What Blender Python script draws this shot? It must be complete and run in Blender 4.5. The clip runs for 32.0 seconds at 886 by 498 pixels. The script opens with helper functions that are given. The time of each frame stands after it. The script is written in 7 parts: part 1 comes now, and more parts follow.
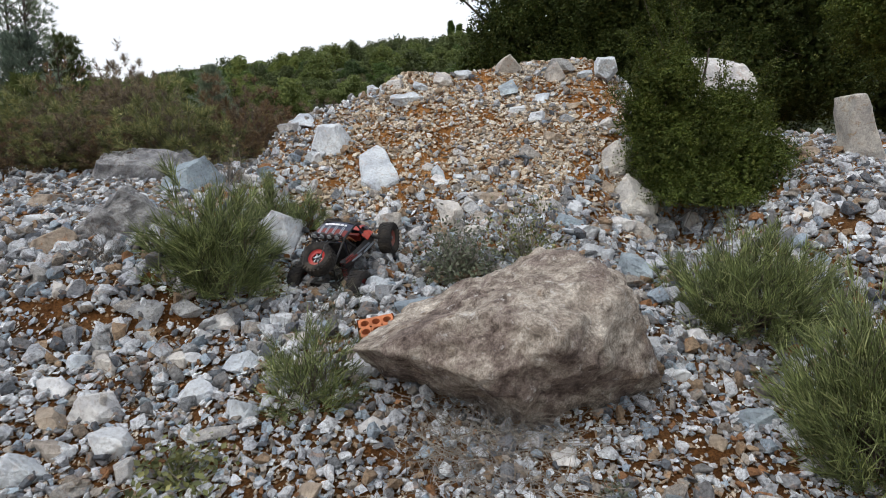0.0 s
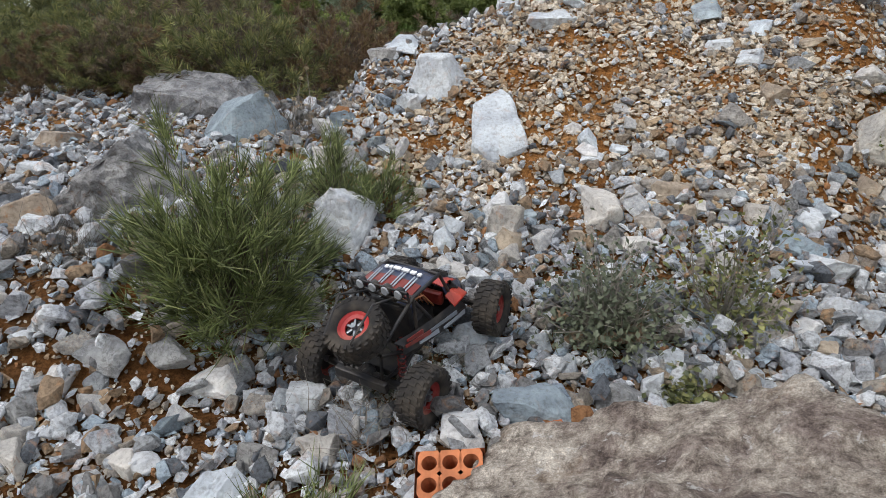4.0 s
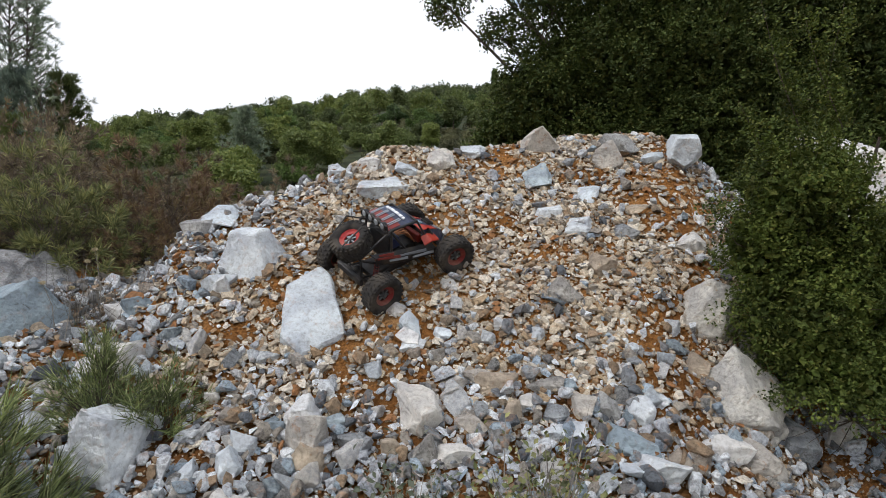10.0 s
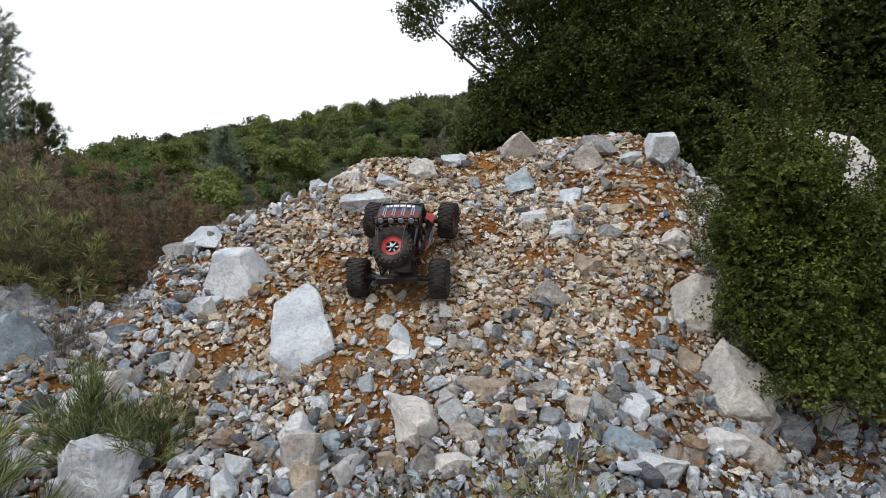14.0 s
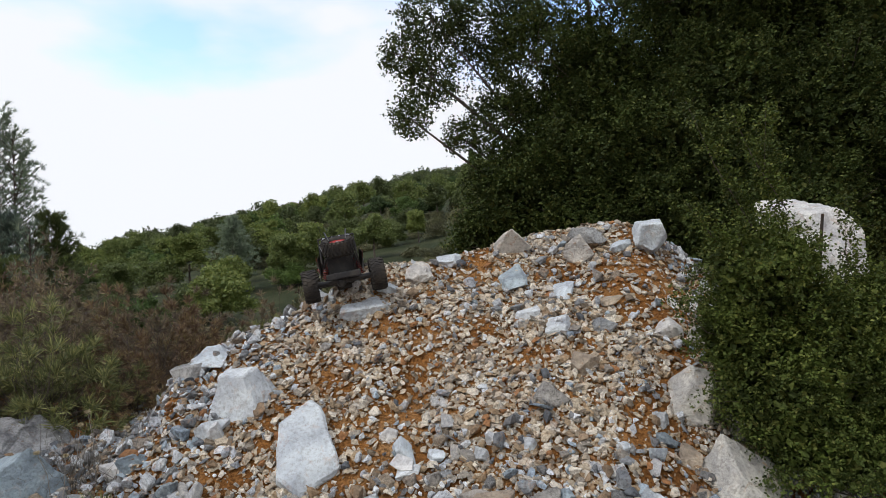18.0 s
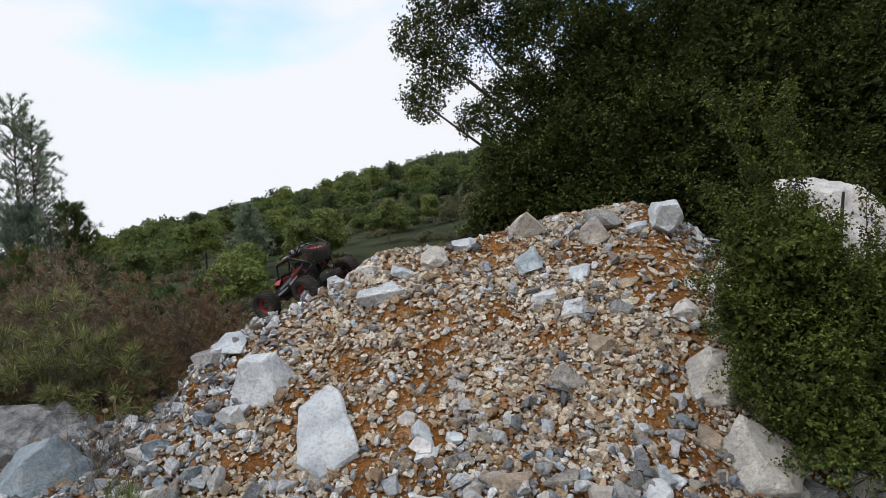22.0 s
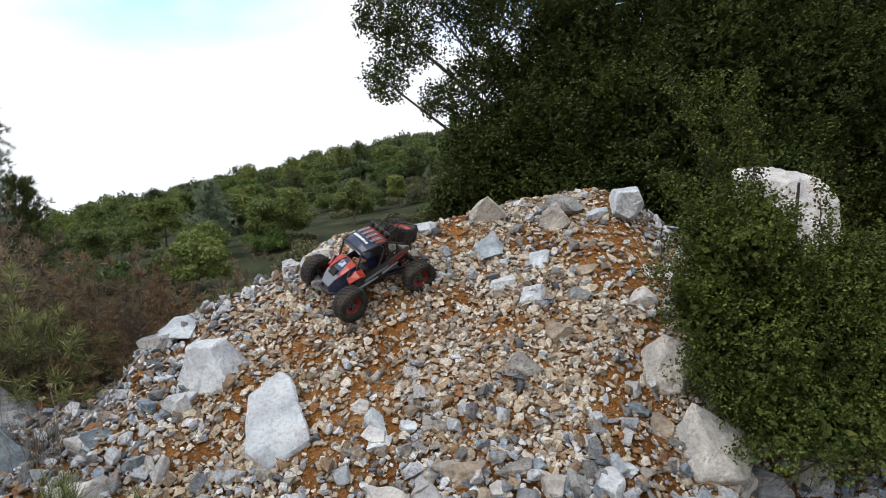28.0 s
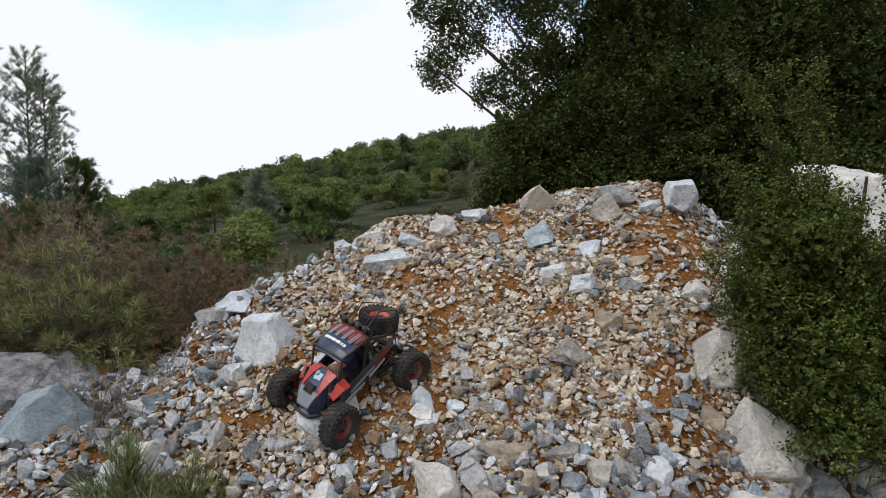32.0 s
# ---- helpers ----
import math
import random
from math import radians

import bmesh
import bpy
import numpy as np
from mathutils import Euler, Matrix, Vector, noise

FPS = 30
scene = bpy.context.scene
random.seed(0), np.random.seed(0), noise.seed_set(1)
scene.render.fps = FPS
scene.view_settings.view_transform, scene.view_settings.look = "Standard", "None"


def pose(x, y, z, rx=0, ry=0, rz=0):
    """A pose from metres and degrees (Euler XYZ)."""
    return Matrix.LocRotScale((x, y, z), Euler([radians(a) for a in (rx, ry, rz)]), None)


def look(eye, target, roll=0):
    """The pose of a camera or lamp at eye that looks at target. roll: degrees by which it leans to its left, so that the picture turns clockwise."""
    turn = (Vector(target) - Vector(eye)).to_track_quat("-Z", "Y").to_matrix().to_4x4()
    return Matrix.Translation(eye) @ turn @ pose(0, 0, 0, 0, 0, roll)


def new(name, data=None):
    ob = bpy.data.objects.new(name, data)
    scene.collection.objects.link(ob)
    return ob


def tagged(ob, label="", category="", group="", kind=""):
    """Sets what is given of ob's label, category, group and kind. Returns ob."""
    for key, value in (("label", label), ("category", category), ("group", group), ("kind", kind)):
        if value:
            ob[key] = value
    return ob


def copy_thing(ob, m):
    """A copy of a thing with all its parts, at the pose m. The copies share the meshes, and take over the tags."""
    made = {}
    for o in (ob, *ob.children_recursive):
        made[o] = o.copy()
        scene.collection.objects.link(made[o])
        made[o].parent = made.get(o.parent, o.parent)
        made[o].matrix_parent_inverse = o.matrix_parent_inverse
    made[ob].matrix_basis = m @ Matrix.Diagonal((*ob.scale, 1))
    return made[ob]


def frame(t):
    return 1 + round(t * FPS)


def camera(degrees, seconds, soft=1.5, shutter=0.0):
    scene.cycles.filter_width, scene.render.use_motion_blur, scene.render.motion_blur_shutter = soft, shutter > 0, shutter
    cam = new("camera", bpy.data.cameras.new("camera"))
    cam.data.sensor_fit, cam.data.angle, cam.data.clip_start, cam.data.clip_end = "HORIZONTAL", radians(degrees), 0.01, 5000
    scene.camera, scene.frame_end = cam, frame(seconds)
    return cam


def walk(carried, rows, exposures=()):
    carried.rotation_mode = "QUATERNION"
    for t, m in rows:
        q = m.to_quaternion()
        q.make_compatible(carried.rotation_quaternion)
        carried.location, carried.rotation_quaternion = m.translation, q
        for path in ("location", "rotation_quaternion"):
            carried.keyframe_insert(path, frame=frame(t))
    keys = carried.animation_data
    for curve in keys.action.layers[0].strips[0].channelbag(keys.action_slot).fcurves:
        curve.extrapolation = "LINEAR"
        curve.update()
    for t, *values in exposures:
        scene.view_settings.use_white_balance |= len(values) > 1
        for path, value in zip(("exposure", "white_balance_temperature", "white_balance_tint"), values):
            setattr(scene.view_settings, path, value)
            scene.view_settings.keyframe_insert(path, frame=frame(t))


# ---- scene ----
cam = camera(71.0, 32.0, soft=0.5, shutter=0.1)
ROWS = [
    (0.0, -0.029, 0.147, 1.012, 83.34, -0.16, -0.40),
    (0.5, 0.036, 0.379, 1.104, 84.14, 0.49, -0.53),
    (1.0, 0.040, 0.649, 1.100, 84.46, 1.08, 2.04),
    (1.5, -0.066, 0.888, 1.112, 77.68, -0.64, 3.05),
    (2.0, 0.008, 0.963, 1.153, 74.31, -9.17, 8.46),
    (2.5, 0.038, 0.940, 1.163, 70.23, -12.32, 12.83),
    (3.0, 0.007, 0.994, 1.160, 70.99, -13.20, 14.72),
    (3.5, -0.074, 1.081, 1.158, 74.00, -5.66, 12.32),
    (5.5, -0.101, 1.077, 1.140, 77.17, -2.49, 11.10),
    (6.0, -0.108, 1.072, 1.135, 77.64, -1.79, 10.94),
    (6.5, -0.112, 1.070, 1.135, 77.21, -1.70, 11.13),
    (7.0, -0.095, 1.073, 1.144, 77.21, -1.96, 11.27),
    (7.5, -0.084, 1.072, 1.150, 77.23, -2.17, 11.06),
    (8.0, -0.087, 1.081, 1.161, 77.77, -1.67, 9.88),
    (8.5, -0.086, 1.092, 1.173, 78.47, -0.69, 7.90),
    (9.0, -0.050, 1.128, 1.189, 79.60, -0.04, 6.26),
    (9.5, 0.058, 1.270, 1.276, 86.45, 0.10, 5.44),
    (10.0, 0.139, 1.344, 1.328, 87.20, -2.81, 3.07),
    (10.5, 0.186, 1.362, 1.361, 87.61, -7.60, 2.32),
    (11.0, 0.204, 1.361, 1.371, 88.52, -9.85, 2.16),
    (11.5, 0.182, 1.351, 1.352, 89.39, -7.13, 1.21),
    (12.0, 0.161, 1.348, 1.335, 89.15, -3.51, 0.74),
    (12.5, 0.154, 1.347, 1.334, 88.99, -1.62, 0.95),
    (13.0, 0.149, 1.347, 1.332, 88.83, -0.47, 0.92),
    (13.5, 0.139, 1.341, 1.325, 88.13, 0.06, 1.47),
    (15.5, 0.142, 1.357, 1.351, 89.35, 0.78, 1.51),
    (16.0, 0.141, 1.355, 1.377, 90.59, 1.63, 1.20),
    (16.5, 0.154, 1.346, 1.397, 91.79, 2.60, 1.11),
    (17.0, 0.160, 1.320, 1.425, 93.02, 3.43, 1.34),
    (17.5, 0.173, 1.287, 1.433, 94.21, 4.16, 2.07),
    (18.0, 0.196, 1.276, 1.444, 94.62, 4.20, 2.69),
    (18.5, 0.205, 1.272, 1.440, 94.95, 4.86, 3.05),
    (19.0, 0.210, 1.273, 1.438, 94.91, 5.57, 3.31),
    (19.5, 0.209, 1.271, 1.440, 94.82, 5.94, 3.56),
    (20.0, 0.201, 1.268, 1.439, 94.72, 6.14, 3.54),
    (20.5, 0.200, 1.271, 1.443, 93.69, 6.00, 3.27),
    (21.0, 0.194, 1.272, 1.444, 93.56, 5.53, 3.34),
    (21.5, 0.193, 1.275, 1.445, 93.37, 5.27, 3.76),
    (22.0, 0.193, 1.275, 1.445, 93.26, 4.94, 4.06),
    (22.5, 0.190, 1.275, 1.447, 93.22, 4.90, 4.34),
    (23.0, 0.193, 1.275, 1.442, 93.33, 5.38, 3.93),
    (23.5, 0.194, 1.274, 1.444, 93.35, 5.53, 3.61),
    (24.0, 0.192, 1.275, 1.444, 93.44, 5.51, 3.50),
    (24.5, 0.190, 1.278, 1.445, 93.57, 5.23, 3.37),
    (25.0, 0.191, 1.272, 1.444, 93.75, 5.00, 3.30),
    (25.5, 0.189, 1.269, 1.442, 94.03, 4.78, 3.13),
    (27.5, 0.226, 1.318, 1.462, 92.28, 4.50, 1.18),
    (28.0, 0.220, 1.320, 1.455, 91.31, 4.27, 0.93),
    (28.5, 0.215, 1.328, 1.448, 90.72, 3.51, 0.91),
    (29.0, 0.197, 1.330, 1.447, 90.41, 2.90, 1.26),
    (29.5, 0.186, 1.331, 1.443, 90.56, 2.51, 2.50),
    (30.0, 0.187, 1.322, 1.440, 90.73, 2.15, 3.38),
    (30.5, 0.190, 1.310, 1.434, 91.16, 2.05, 3.55),
    (31.0, 0.193, 1.302, 1.430, 91.46, 2.32, 3.53),
    (31.5, 0.189, 1.303, 1.428, 91.30, 2.30, 3.93),
    (32.0, 0.184, 1.302, 1.421, 91.05, 2.14, 4.63),
]
EXPOSURES = [(0.0, -0.06), (1.0, -0.22), (2.0, -0.16), (2.5, 0.06), (3.5, 0.08), (6.0, -0.05), (9.0, 0.0), (13.0, 0.0), (16.0, -0.13), (24.0, -0.22), (27.5, -0.02), (30.0, 0.0), (32.0, -0.15)]
walk(cam, [(t, pose(*row)) for t, *row in ROWS], EXPOSURES)

# ---- world, sun, exposure ----
SKY_STRENGTH = 0.46
world = bpy.data.worlds.new("sky")
scene.world = world
world.use_nodes = True
wn, wl = world.node_tree.nodes, world.node_tree.links
wn.clear()
w_out = wn.new("ShaderNodeOutputWorld")
w_bg = wn.new("ShaderNodeBackground")
w_sky = wn.new("ShaderNodeTexSky")
w_sky.sky_type, w_sky.sun_disc = "NISHITA", False
w_sky.sun_elevation, w_sky.sun_rotation = radians(52), radians(228)
w_sky.air_density, w_sky.dust_density, w_sky.ozone_density = 1.0, 1.5, 1.0
w_gain = wn.new("ShaderNodeVectorMath")
w_gain.operation = "SCALE"
w_gain.inputs["Scale"].default_value = SKY_STRENGTH
w_tc = wn.new("ShaderNodeTexCoord")
w_map = wn.new("ShaderNodeMapping")
w_map.inputs["Scale"].default_value = (1.0, 1.0, 2.6)
w_map.inputs["Rotation"].default_value = (0.3, 0.5, 0.2)
w_noise = wn.new("ShaderNodeTexNoise")
w_noise.inputs["Scale"].default_value = 2.1
w_noise.inputs["Detail"].default_value = 5.0
w_noise.inputs["Roughness"].default_value = 0.45
w_ramp = wn.new("ShaderNodeValToRGB")
w_ramp.color_ramp.elements[0].position, w_ramp.color_ramp.elements[0].color = 0.33, (0, 0, 0, 1)
w_ramp.color_ramp.elements[1].position, w_ramp.color_ramp.elements[1].color = 0.45, (1, 1, 1, 1)
w_mix = wn.new("ShaderNodeMix")
w_mix.data_type = "RGBA"
w_mix.inputs["B"].default_value = (1.06, 1.09, 1.15, 1)
wl.new(w_tc.outputs["Generated"], w_map.inputs["Vector"])
wl.new(w_map.outputs["Vector"], w_noise.inputs["Vector"])
wl.new(w_noise.outputs["Fac"], w_ramp.inputs["Fac"])
wl.new(w_ramp.outputs["Color"], w_mix.inputs["Factor"])
wl.new(w_sky.outputs["Color"], w_gain.inputs[0])
wl.new(w_gain.outputs["Vector"], w_mix.inputs["A"])
wl.new(w_mix.outputs["Result"], w_bg.inputs["Color"])
wl.new(w_bg.outputs["Background"], w_out.inputs["Surface"])

sun_data = bpy.data.lights.new("sun", "SUN")
sun_data.energy, sun_data.angle, sun_data.color = 1.5, radians(12), (1.0, 0.985, 0.96)
sun = new("sun", sun_data)
sun.matrix_world = look((-3.4, -0.6, 6.6), (0, 2.5, 0.8))


# ---- materials ----
def material(name, rough=0.8, metal=0.0, spec=0.5):
    m = bpy.data.materials.new(name)
    m.use_nodes = True
    b = m.node_tree.nodes["Principled BSDF"]
    b.inputs["Roughness"].default_value, b.inputs["Metallic"].default_value = rough, metal
    b.inputs["Specular IOR Level"].default_value = spec
    return m, m.node_tree.nodes, m.node_tree.links, b


def ramp_node(n, stops):
    r = n.new("ShaderNodeValToRGB")
    e = r.color_ramp.elements
    while len(e) < len(stops):
        e.new(0.5)
    for k, (p, c) in zip(e, stops):
        k.position, k.color = p, (*c, 1)
    return r


def noise_node(n, l, scale, detail=4, rough=0.6, coord="Object", warp=0.0):
    tc = n.new("ShaderNodeTexCoord")
    t = n.new("ShaderNodeTexNoise")
    t.inputs["Scale"].default_value, t.inputs["Detail"].default_value, t.inputs["Roughness"].default_value = scale, detail, rough
    t.inputs["Distortion"].default_value = warp
    l.new(tc.outputs[coord], t.inputs["Vector"])
    return t


def mix_node(n, l, fac, a, b, blend="MIX"):
    m = n.new("ShaderNodeMix")
    m.data_type, m.blend_type = "RGBA", blend
    for sock, v in (("Factor", fac), ("A", a), ("B", b)):
        if isinstance(v, (int, float)):
            m.inputs[sock].default_value = v
        elif isinstance(v, tuple):
            m.inputs[sock].default_value = (*v, 1)
        else:
            l.new(v, m.inputs[sock])
    return m.outputs["Result"]


def bump_node(n, l, b, height, strength, dist):
    k = n.new("ShaderNodeBump")
    k.inputs["Strength"].default_value, k.inputs["Distance"].default_value = strength, dist
    l.new(height, k.inputs["Height"])
    l.new(k.outputs["Normal"], b.inputs["Normal"])


def stone_material(name, per_island, stops, stain=0.5, stain_col=(0.40, 0.20, 0.08), scale=1.0, bump=0.6, crust=None, wear=0.52):
    m, n, l, b = material(name, 0.82, 0.0, 0.3)
    if per_island:
        g = n.new("ShaderNodeNewGeometry")
        rnd = g.outputs["Random Per Island"]
    else:
        g = n.new("ShaderNodeObjectInfo")
        rnd = g.outputs["Random"]
    base = ramp_node(n, stops)
    base.color_ramp.interpolation = "CONSTANT" if per_island else "LINEAR"
    l.new(rnd, base.inputs["Fac"])
    n1 = noise_node(n, l, 9 * scale, 5, 0.65)
    n2 = noise_node(n, l, 110 * scale, 5, 0.75)
    n3 = noise_node(n, l, 22 * scale, 6, 0.6, warp=1.5)
    r1 = ramp_node(n, [(0.34, (wear, wear, wear * 1.05)), (0.60, (1.0, 0.99, 0.97))])
    l.new(n1.outputs["Fac"], r1.inputs["Fac"])
    c = mix_node(n, l, 1.0, base.outputs["Color"], r1.outputs["Color"], "MULTIPLY")
    r3 = ramp_node(n, [(0.56, (0, 0, 0)), (0.70, (1, 1, 1))])
    l.new(n3.outputs["Fac"], r3.inputs["Fac"])
    f = n.new("ShaderNodeMath")
    f.operation = "MULTIPLY"
    f.inputs[1].default_value = stain
    l.new(r3.outputs["Color"], f.inputs[0])
    c = mix_node(n, l, f.outputs["Value"], c, stain_col)
    lo, hi = (0.58, 1.38) if per_island else (0.80, 1.16)
    r2 = ramp_node(n, [(0.38, (lo, lo * 0.97, lo * 0.94)), (0.49, (1.05, 1.05, 1.05)), (0.62, (hi, hi, hi))])
    l.new(n2.outputs["Fac"], r2.inputs["Fac"])
    c = mix_node(n, l, 0.9, c, r2.outputs["Color"], "MULTIPLY")
    if crust:
        v = n.new("ShaderNodeTexVoronoi")
        v.feature = "DISTANCE_TO_EDGE"
        v.inputs["Scale"].default_value = 14 * scale
        tc = n.new("ShaderNodeTexCoord")
        add = mix_node(n, l, 0.12, tc.outputs["Object"], n3.outputs["Color"])
        l.new(add, v.inputs["Vector"])
        rv = ramp_node(n, [(0.0, crust), (0.05, (1, 1, 1))])
        l.new(v.outputs["Distance"], rv.inputs["Fac"])
        c = mix_node(n, l, 0.28 if wear > 0.5 else 0.55, c, rv.outputs["Color"], "MULTIPLY")
    l.new(c, b.inputs["Base Color"])
    h = mix_node(n, l, 0.55, n3.outputs["Fac"], n2.outputs["Fac"])
    bump_node(n, l, b, h, min(1.0, bump * 1.4), 0.022)
    return m


WHITE, BLUE, GREY = (0.74, 0.77, 0.80), (0.38, 0.46, 0.53), (0.15, 0.165, 0.185)
TAN, RUST = (0.34, 0.245, 0.16), (0.33, 0.165, 0.075)
MIX_STOPS = [(0.0, WHITE), (0.20, BLUE), (0.30, (0.31, 0.325, 0.34)), (0.42, GREY), (0.50, (0.36, 0.325, 0.28)), (0.58, (0.58, 0.61, 0.645)), (0.78, (0.22, 0.22, 0.22)), (0.90, TAN), (0.97, RUST)]
WARM_STOPS = [(0.00, (0.472, 0.394, 0.291)), (0.20, (0.304, 0.274, 0.230)), (0.32, (0.655, 0.597, 0.504)), (0.58, (0.381, 0.282, 0.176)), (0.70, (0.539, 0.459, 0.351)), (0.82, (0.193, 0.155, 0.113)), (0.90, (0.315, 0.218, 0.130)), (0.96, (0.323, 0.155, 0.064))]
gravel_mat = stone_material("gravel", True, MIX_STOPS, 0.40, wear=0.72)
scree_mat = stone_material("warm_scree", True, WARM_STOPS, 0.5, wear=0.75)
# Darker copy of the mix: dirtier marble, with shade in the gaps painted in.
RUBBLE_STOPS = [(p, tuple(0.80 * c for c in col)) for p, col in MIX_STOPS]
rubble_mat = stone_material("dirty_shaded_rubble", True, RUBBLE_STOPS, 0.5, wear=0.62)
pale_mat = stone_material("pale_marble", False, [(0.0, (0.72, 0.75, 0.77)), (0.4, (0.58, 0.64, 0.69)), (0.7, (0.74, 0.74, 0.735)), (1.0, (0.64, 0.61, 0.56))], 0.40, scale=0.8, wear=0.62)
blue_mat = stone_material("blue_marble", False, [(0.0, (0.29, 0.36, 0.41)), (1.0, (0.42, 0.49, 0.53))], 0.25, scale=0.8)
stained_mat = stone_material("stained_marble", False, [(0.0, (0.56, 0.47, 0.36)), (0.4, (0.40, 0.33, 0.26)), (1.0, (0.62, 0.60, 0.56))], 0.9, (0.34, 0.155, 0.055), scale=0.9, wear=0.45)
cream_mat = stone_material("cream_marble", False, [(0.0, (0.70, 0.68, 0.63)), (1.0, (0.64, 0.61, 0.55))], 0.7, (0.38, 0.25, 0.12), scale=0.9, bump=1.0, crust=(0.40, 0.38, 0.36))
grey_mat = stone_material("weathered_limestone", False, [(0.0, (0.36, 0.39, 0.42)), (0.5, (0.47, 0.47, 0.46)), (1.0, (0.38, 0.35, 0.31))], 0.55, (0.20, 0.15, 0.11), scale=1.0, bump=0.9, crust=(0.35, 0.33, 0.32), wear=0.42)

crust_mat = stone_material("crusted_limestone", False, [(0.0, (0.40, 0.41, 0.43)), (1.0, (0.46, 0.46, 0.46))], 0.85, (0.17, 0.125, 0.095), scale=1.7, bump=1.0, crust=(0.22, 0.20, 0.20), wear=0.30)


def boulder_material():
    """A rough mauve-brown crust over pale stone, with grains, pits and rust."""
    m, n, l, b = material("crusted_boulder", 0.9, 0, 0.2)
    big = noise_node(n, l, 6.0, 12, 0.74, warp=0.4)
    mid = noise_node(n, l, 34, 12, 0.78, warp=0.25)
    fine = noise_node(n, l, 150, 10, 0.8)
    grain = noise_node(n, l, 420, 6, 0.8)
    r1 = ramp_node(n, [(0.36, (0.11, 0.086, 0.076)), (0.44, (0.22, 0.180, 0.158)), (0.51, (0.335, 0.295, 0.252)), (0.58, (0.45, 0.41, 0.355)), (0.66, (0.58, 0.55, 0.49))])
    l.new(big.outputs["Fac"], r1.inputs["Fac"])
    r2 = ramp_node(n, [(0.37, (0.42, 0.39, 0.38)), (0.48, (0.95, 0.92, 0.90)), (0.60, (1.4, 1.4, 1.4))])
    l.new(mid.outputs["Fac"], r2.inputs["Fac"])
    c = mix_node(n, l, 1.0, r1.outputs["Color"], r2.outputs["Color"], "MULTIPLY")
    r3 = ramp_node(n, [(0.38, (0.55, 0.52, 0.50)), (0.50, (1.0, 1.0, 1.0)), (0.62, (1.4, 1.4, 1.4))])
    l.new(fine.outputs["Fac"], r3.inputs["Fac"])
    c = mix_node(n, l, 0.9, c, r3.outputs["Color"], "MULTIPLY")
    r7 = ramp_node(n, [(0.36, (0.55, 0.53, 0.51)), (0.50, (1.0, 1.0, 1.0)), (0.64, (1.35, 1.35, 1.35))])
    l.new(grain.outputs["Fac"], r7.inputs["Fac"])
    c = mix_node(n, l, 0.8, c, r7.outputs["Color"], "MULTIPLY")
    og = noise_node(n, l, 8.0, 12, 0.76, warp=0.3)
    r6 = ramp_node(n, [(0.57, (0, 0, 0)), (0.70, (0.6, 0.6, 0.6))])
    l.new(og.outputs["Fac"], r6.inputs["Fac"])
    c = mix_node(n, l, r6.outputs["Color"], c, (0.30, 0.19, 0.11))
    # pale lichen and chalk scars
    sc = noise_node(n, l, 26, 12, 0.76, warp=0.3)
    r4 = ramp_node(n, [(0.585, (0, 0, 0)), (0.64, (0.8, 0.8, 0.8))])
    l.new(sc.outputs["Fac"], r4.inputs["Fac"])
    c = mix_node(n, l, r4.outputs["Color"], c, (0.66, 0.64, 0.61))
    l.new(c, b.inputs["Base Color"])
    h = mix_node(n, l, 0.30, mid.outputs["Fac"], fine.outputs["Fac"])
    h = mix_node(n, l, 0.40, h, big.outputs["Fac"])
    bump_node(n, l, b, h, 1.0, 0.028)
    return m


boulder_mat = boulder_material()


def soil_material():
    m, n, l, b = material("orange_soil", 0.95, 0, 0.1)
    n1 = noise_node(n, l, 5, 5, 0.6)
    n2 = noise_node(n, l, 150, 6, 0.8)
    r = ramp_node(n, [(0.3, (0.20, 0.088, 0.028)), (0.52, (0.35, 0.155, 0.046)), (0.74, (0.44, 0.25, 0.11))])
    l.new(n1.outputs["Fac"], r.inputs["Fac"])
    r2 = ramp_node(n, [(0.40, (0.58, 0.55, 0.53)), (0.58, (1.3, 1.3, 1.3))])
    l.new(n2.outputs["Fac"], r2.inputs["Fac"])
    c = mix_node(n, l, 1.0, r.outputs["Color"], r2.outputs["Color"], "MULTIPLY")
    # below the heap the earth is brown, with the shade between stones painted in
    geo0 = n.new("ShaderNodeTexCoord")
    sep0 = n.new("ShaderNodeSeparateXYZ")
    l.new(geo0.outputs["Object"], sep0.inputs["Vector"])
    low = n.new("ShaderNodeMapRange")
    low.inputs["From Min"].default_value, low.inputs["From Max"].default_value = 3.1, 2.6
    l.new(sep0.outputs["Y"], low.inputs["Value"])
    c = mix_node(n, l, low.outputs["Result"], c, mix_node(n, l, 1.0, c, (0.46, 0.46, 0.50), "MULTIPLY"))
    # far off the ground is brush and dry grass, painted darker for tree shade
    geo = n.new("ShaderNodeNewGeometry")
    sep = n.new("ShaderNodeSeparateXYZ")
    l.new(geo.outputs["Position"], sep.inputs["Vector"])
    far = n.new("ShaderNodeMapRange")
    far.inputs["From Min"].default_value, far.inputs["From Max"].default_value = 5.5, 8.5
    l.new(sep.outputs["Y"], far.inputs["Value"])
    n4 = noise_node(n, l, 0.6, 6, 0.7)
    g = ramp_node(n, [(0.35, (0.018, 0.026, 0.011)), (0.6, (0.045, 0.05, 0.024)), (0.75, (0.09, 0.08, 0.05))])
    l.new(n4.outputs["Fac"], g.inputs["Fac"])
    c = mix_node(n, l, far.outputs["Result"], c, g.outputs["Color"])
    l.new(c, b.inputs["Base Color"])
    bump_node(n, l, b, n2.outputs["Fac"], 1.0, 0.015)
    return m


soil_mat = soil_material()


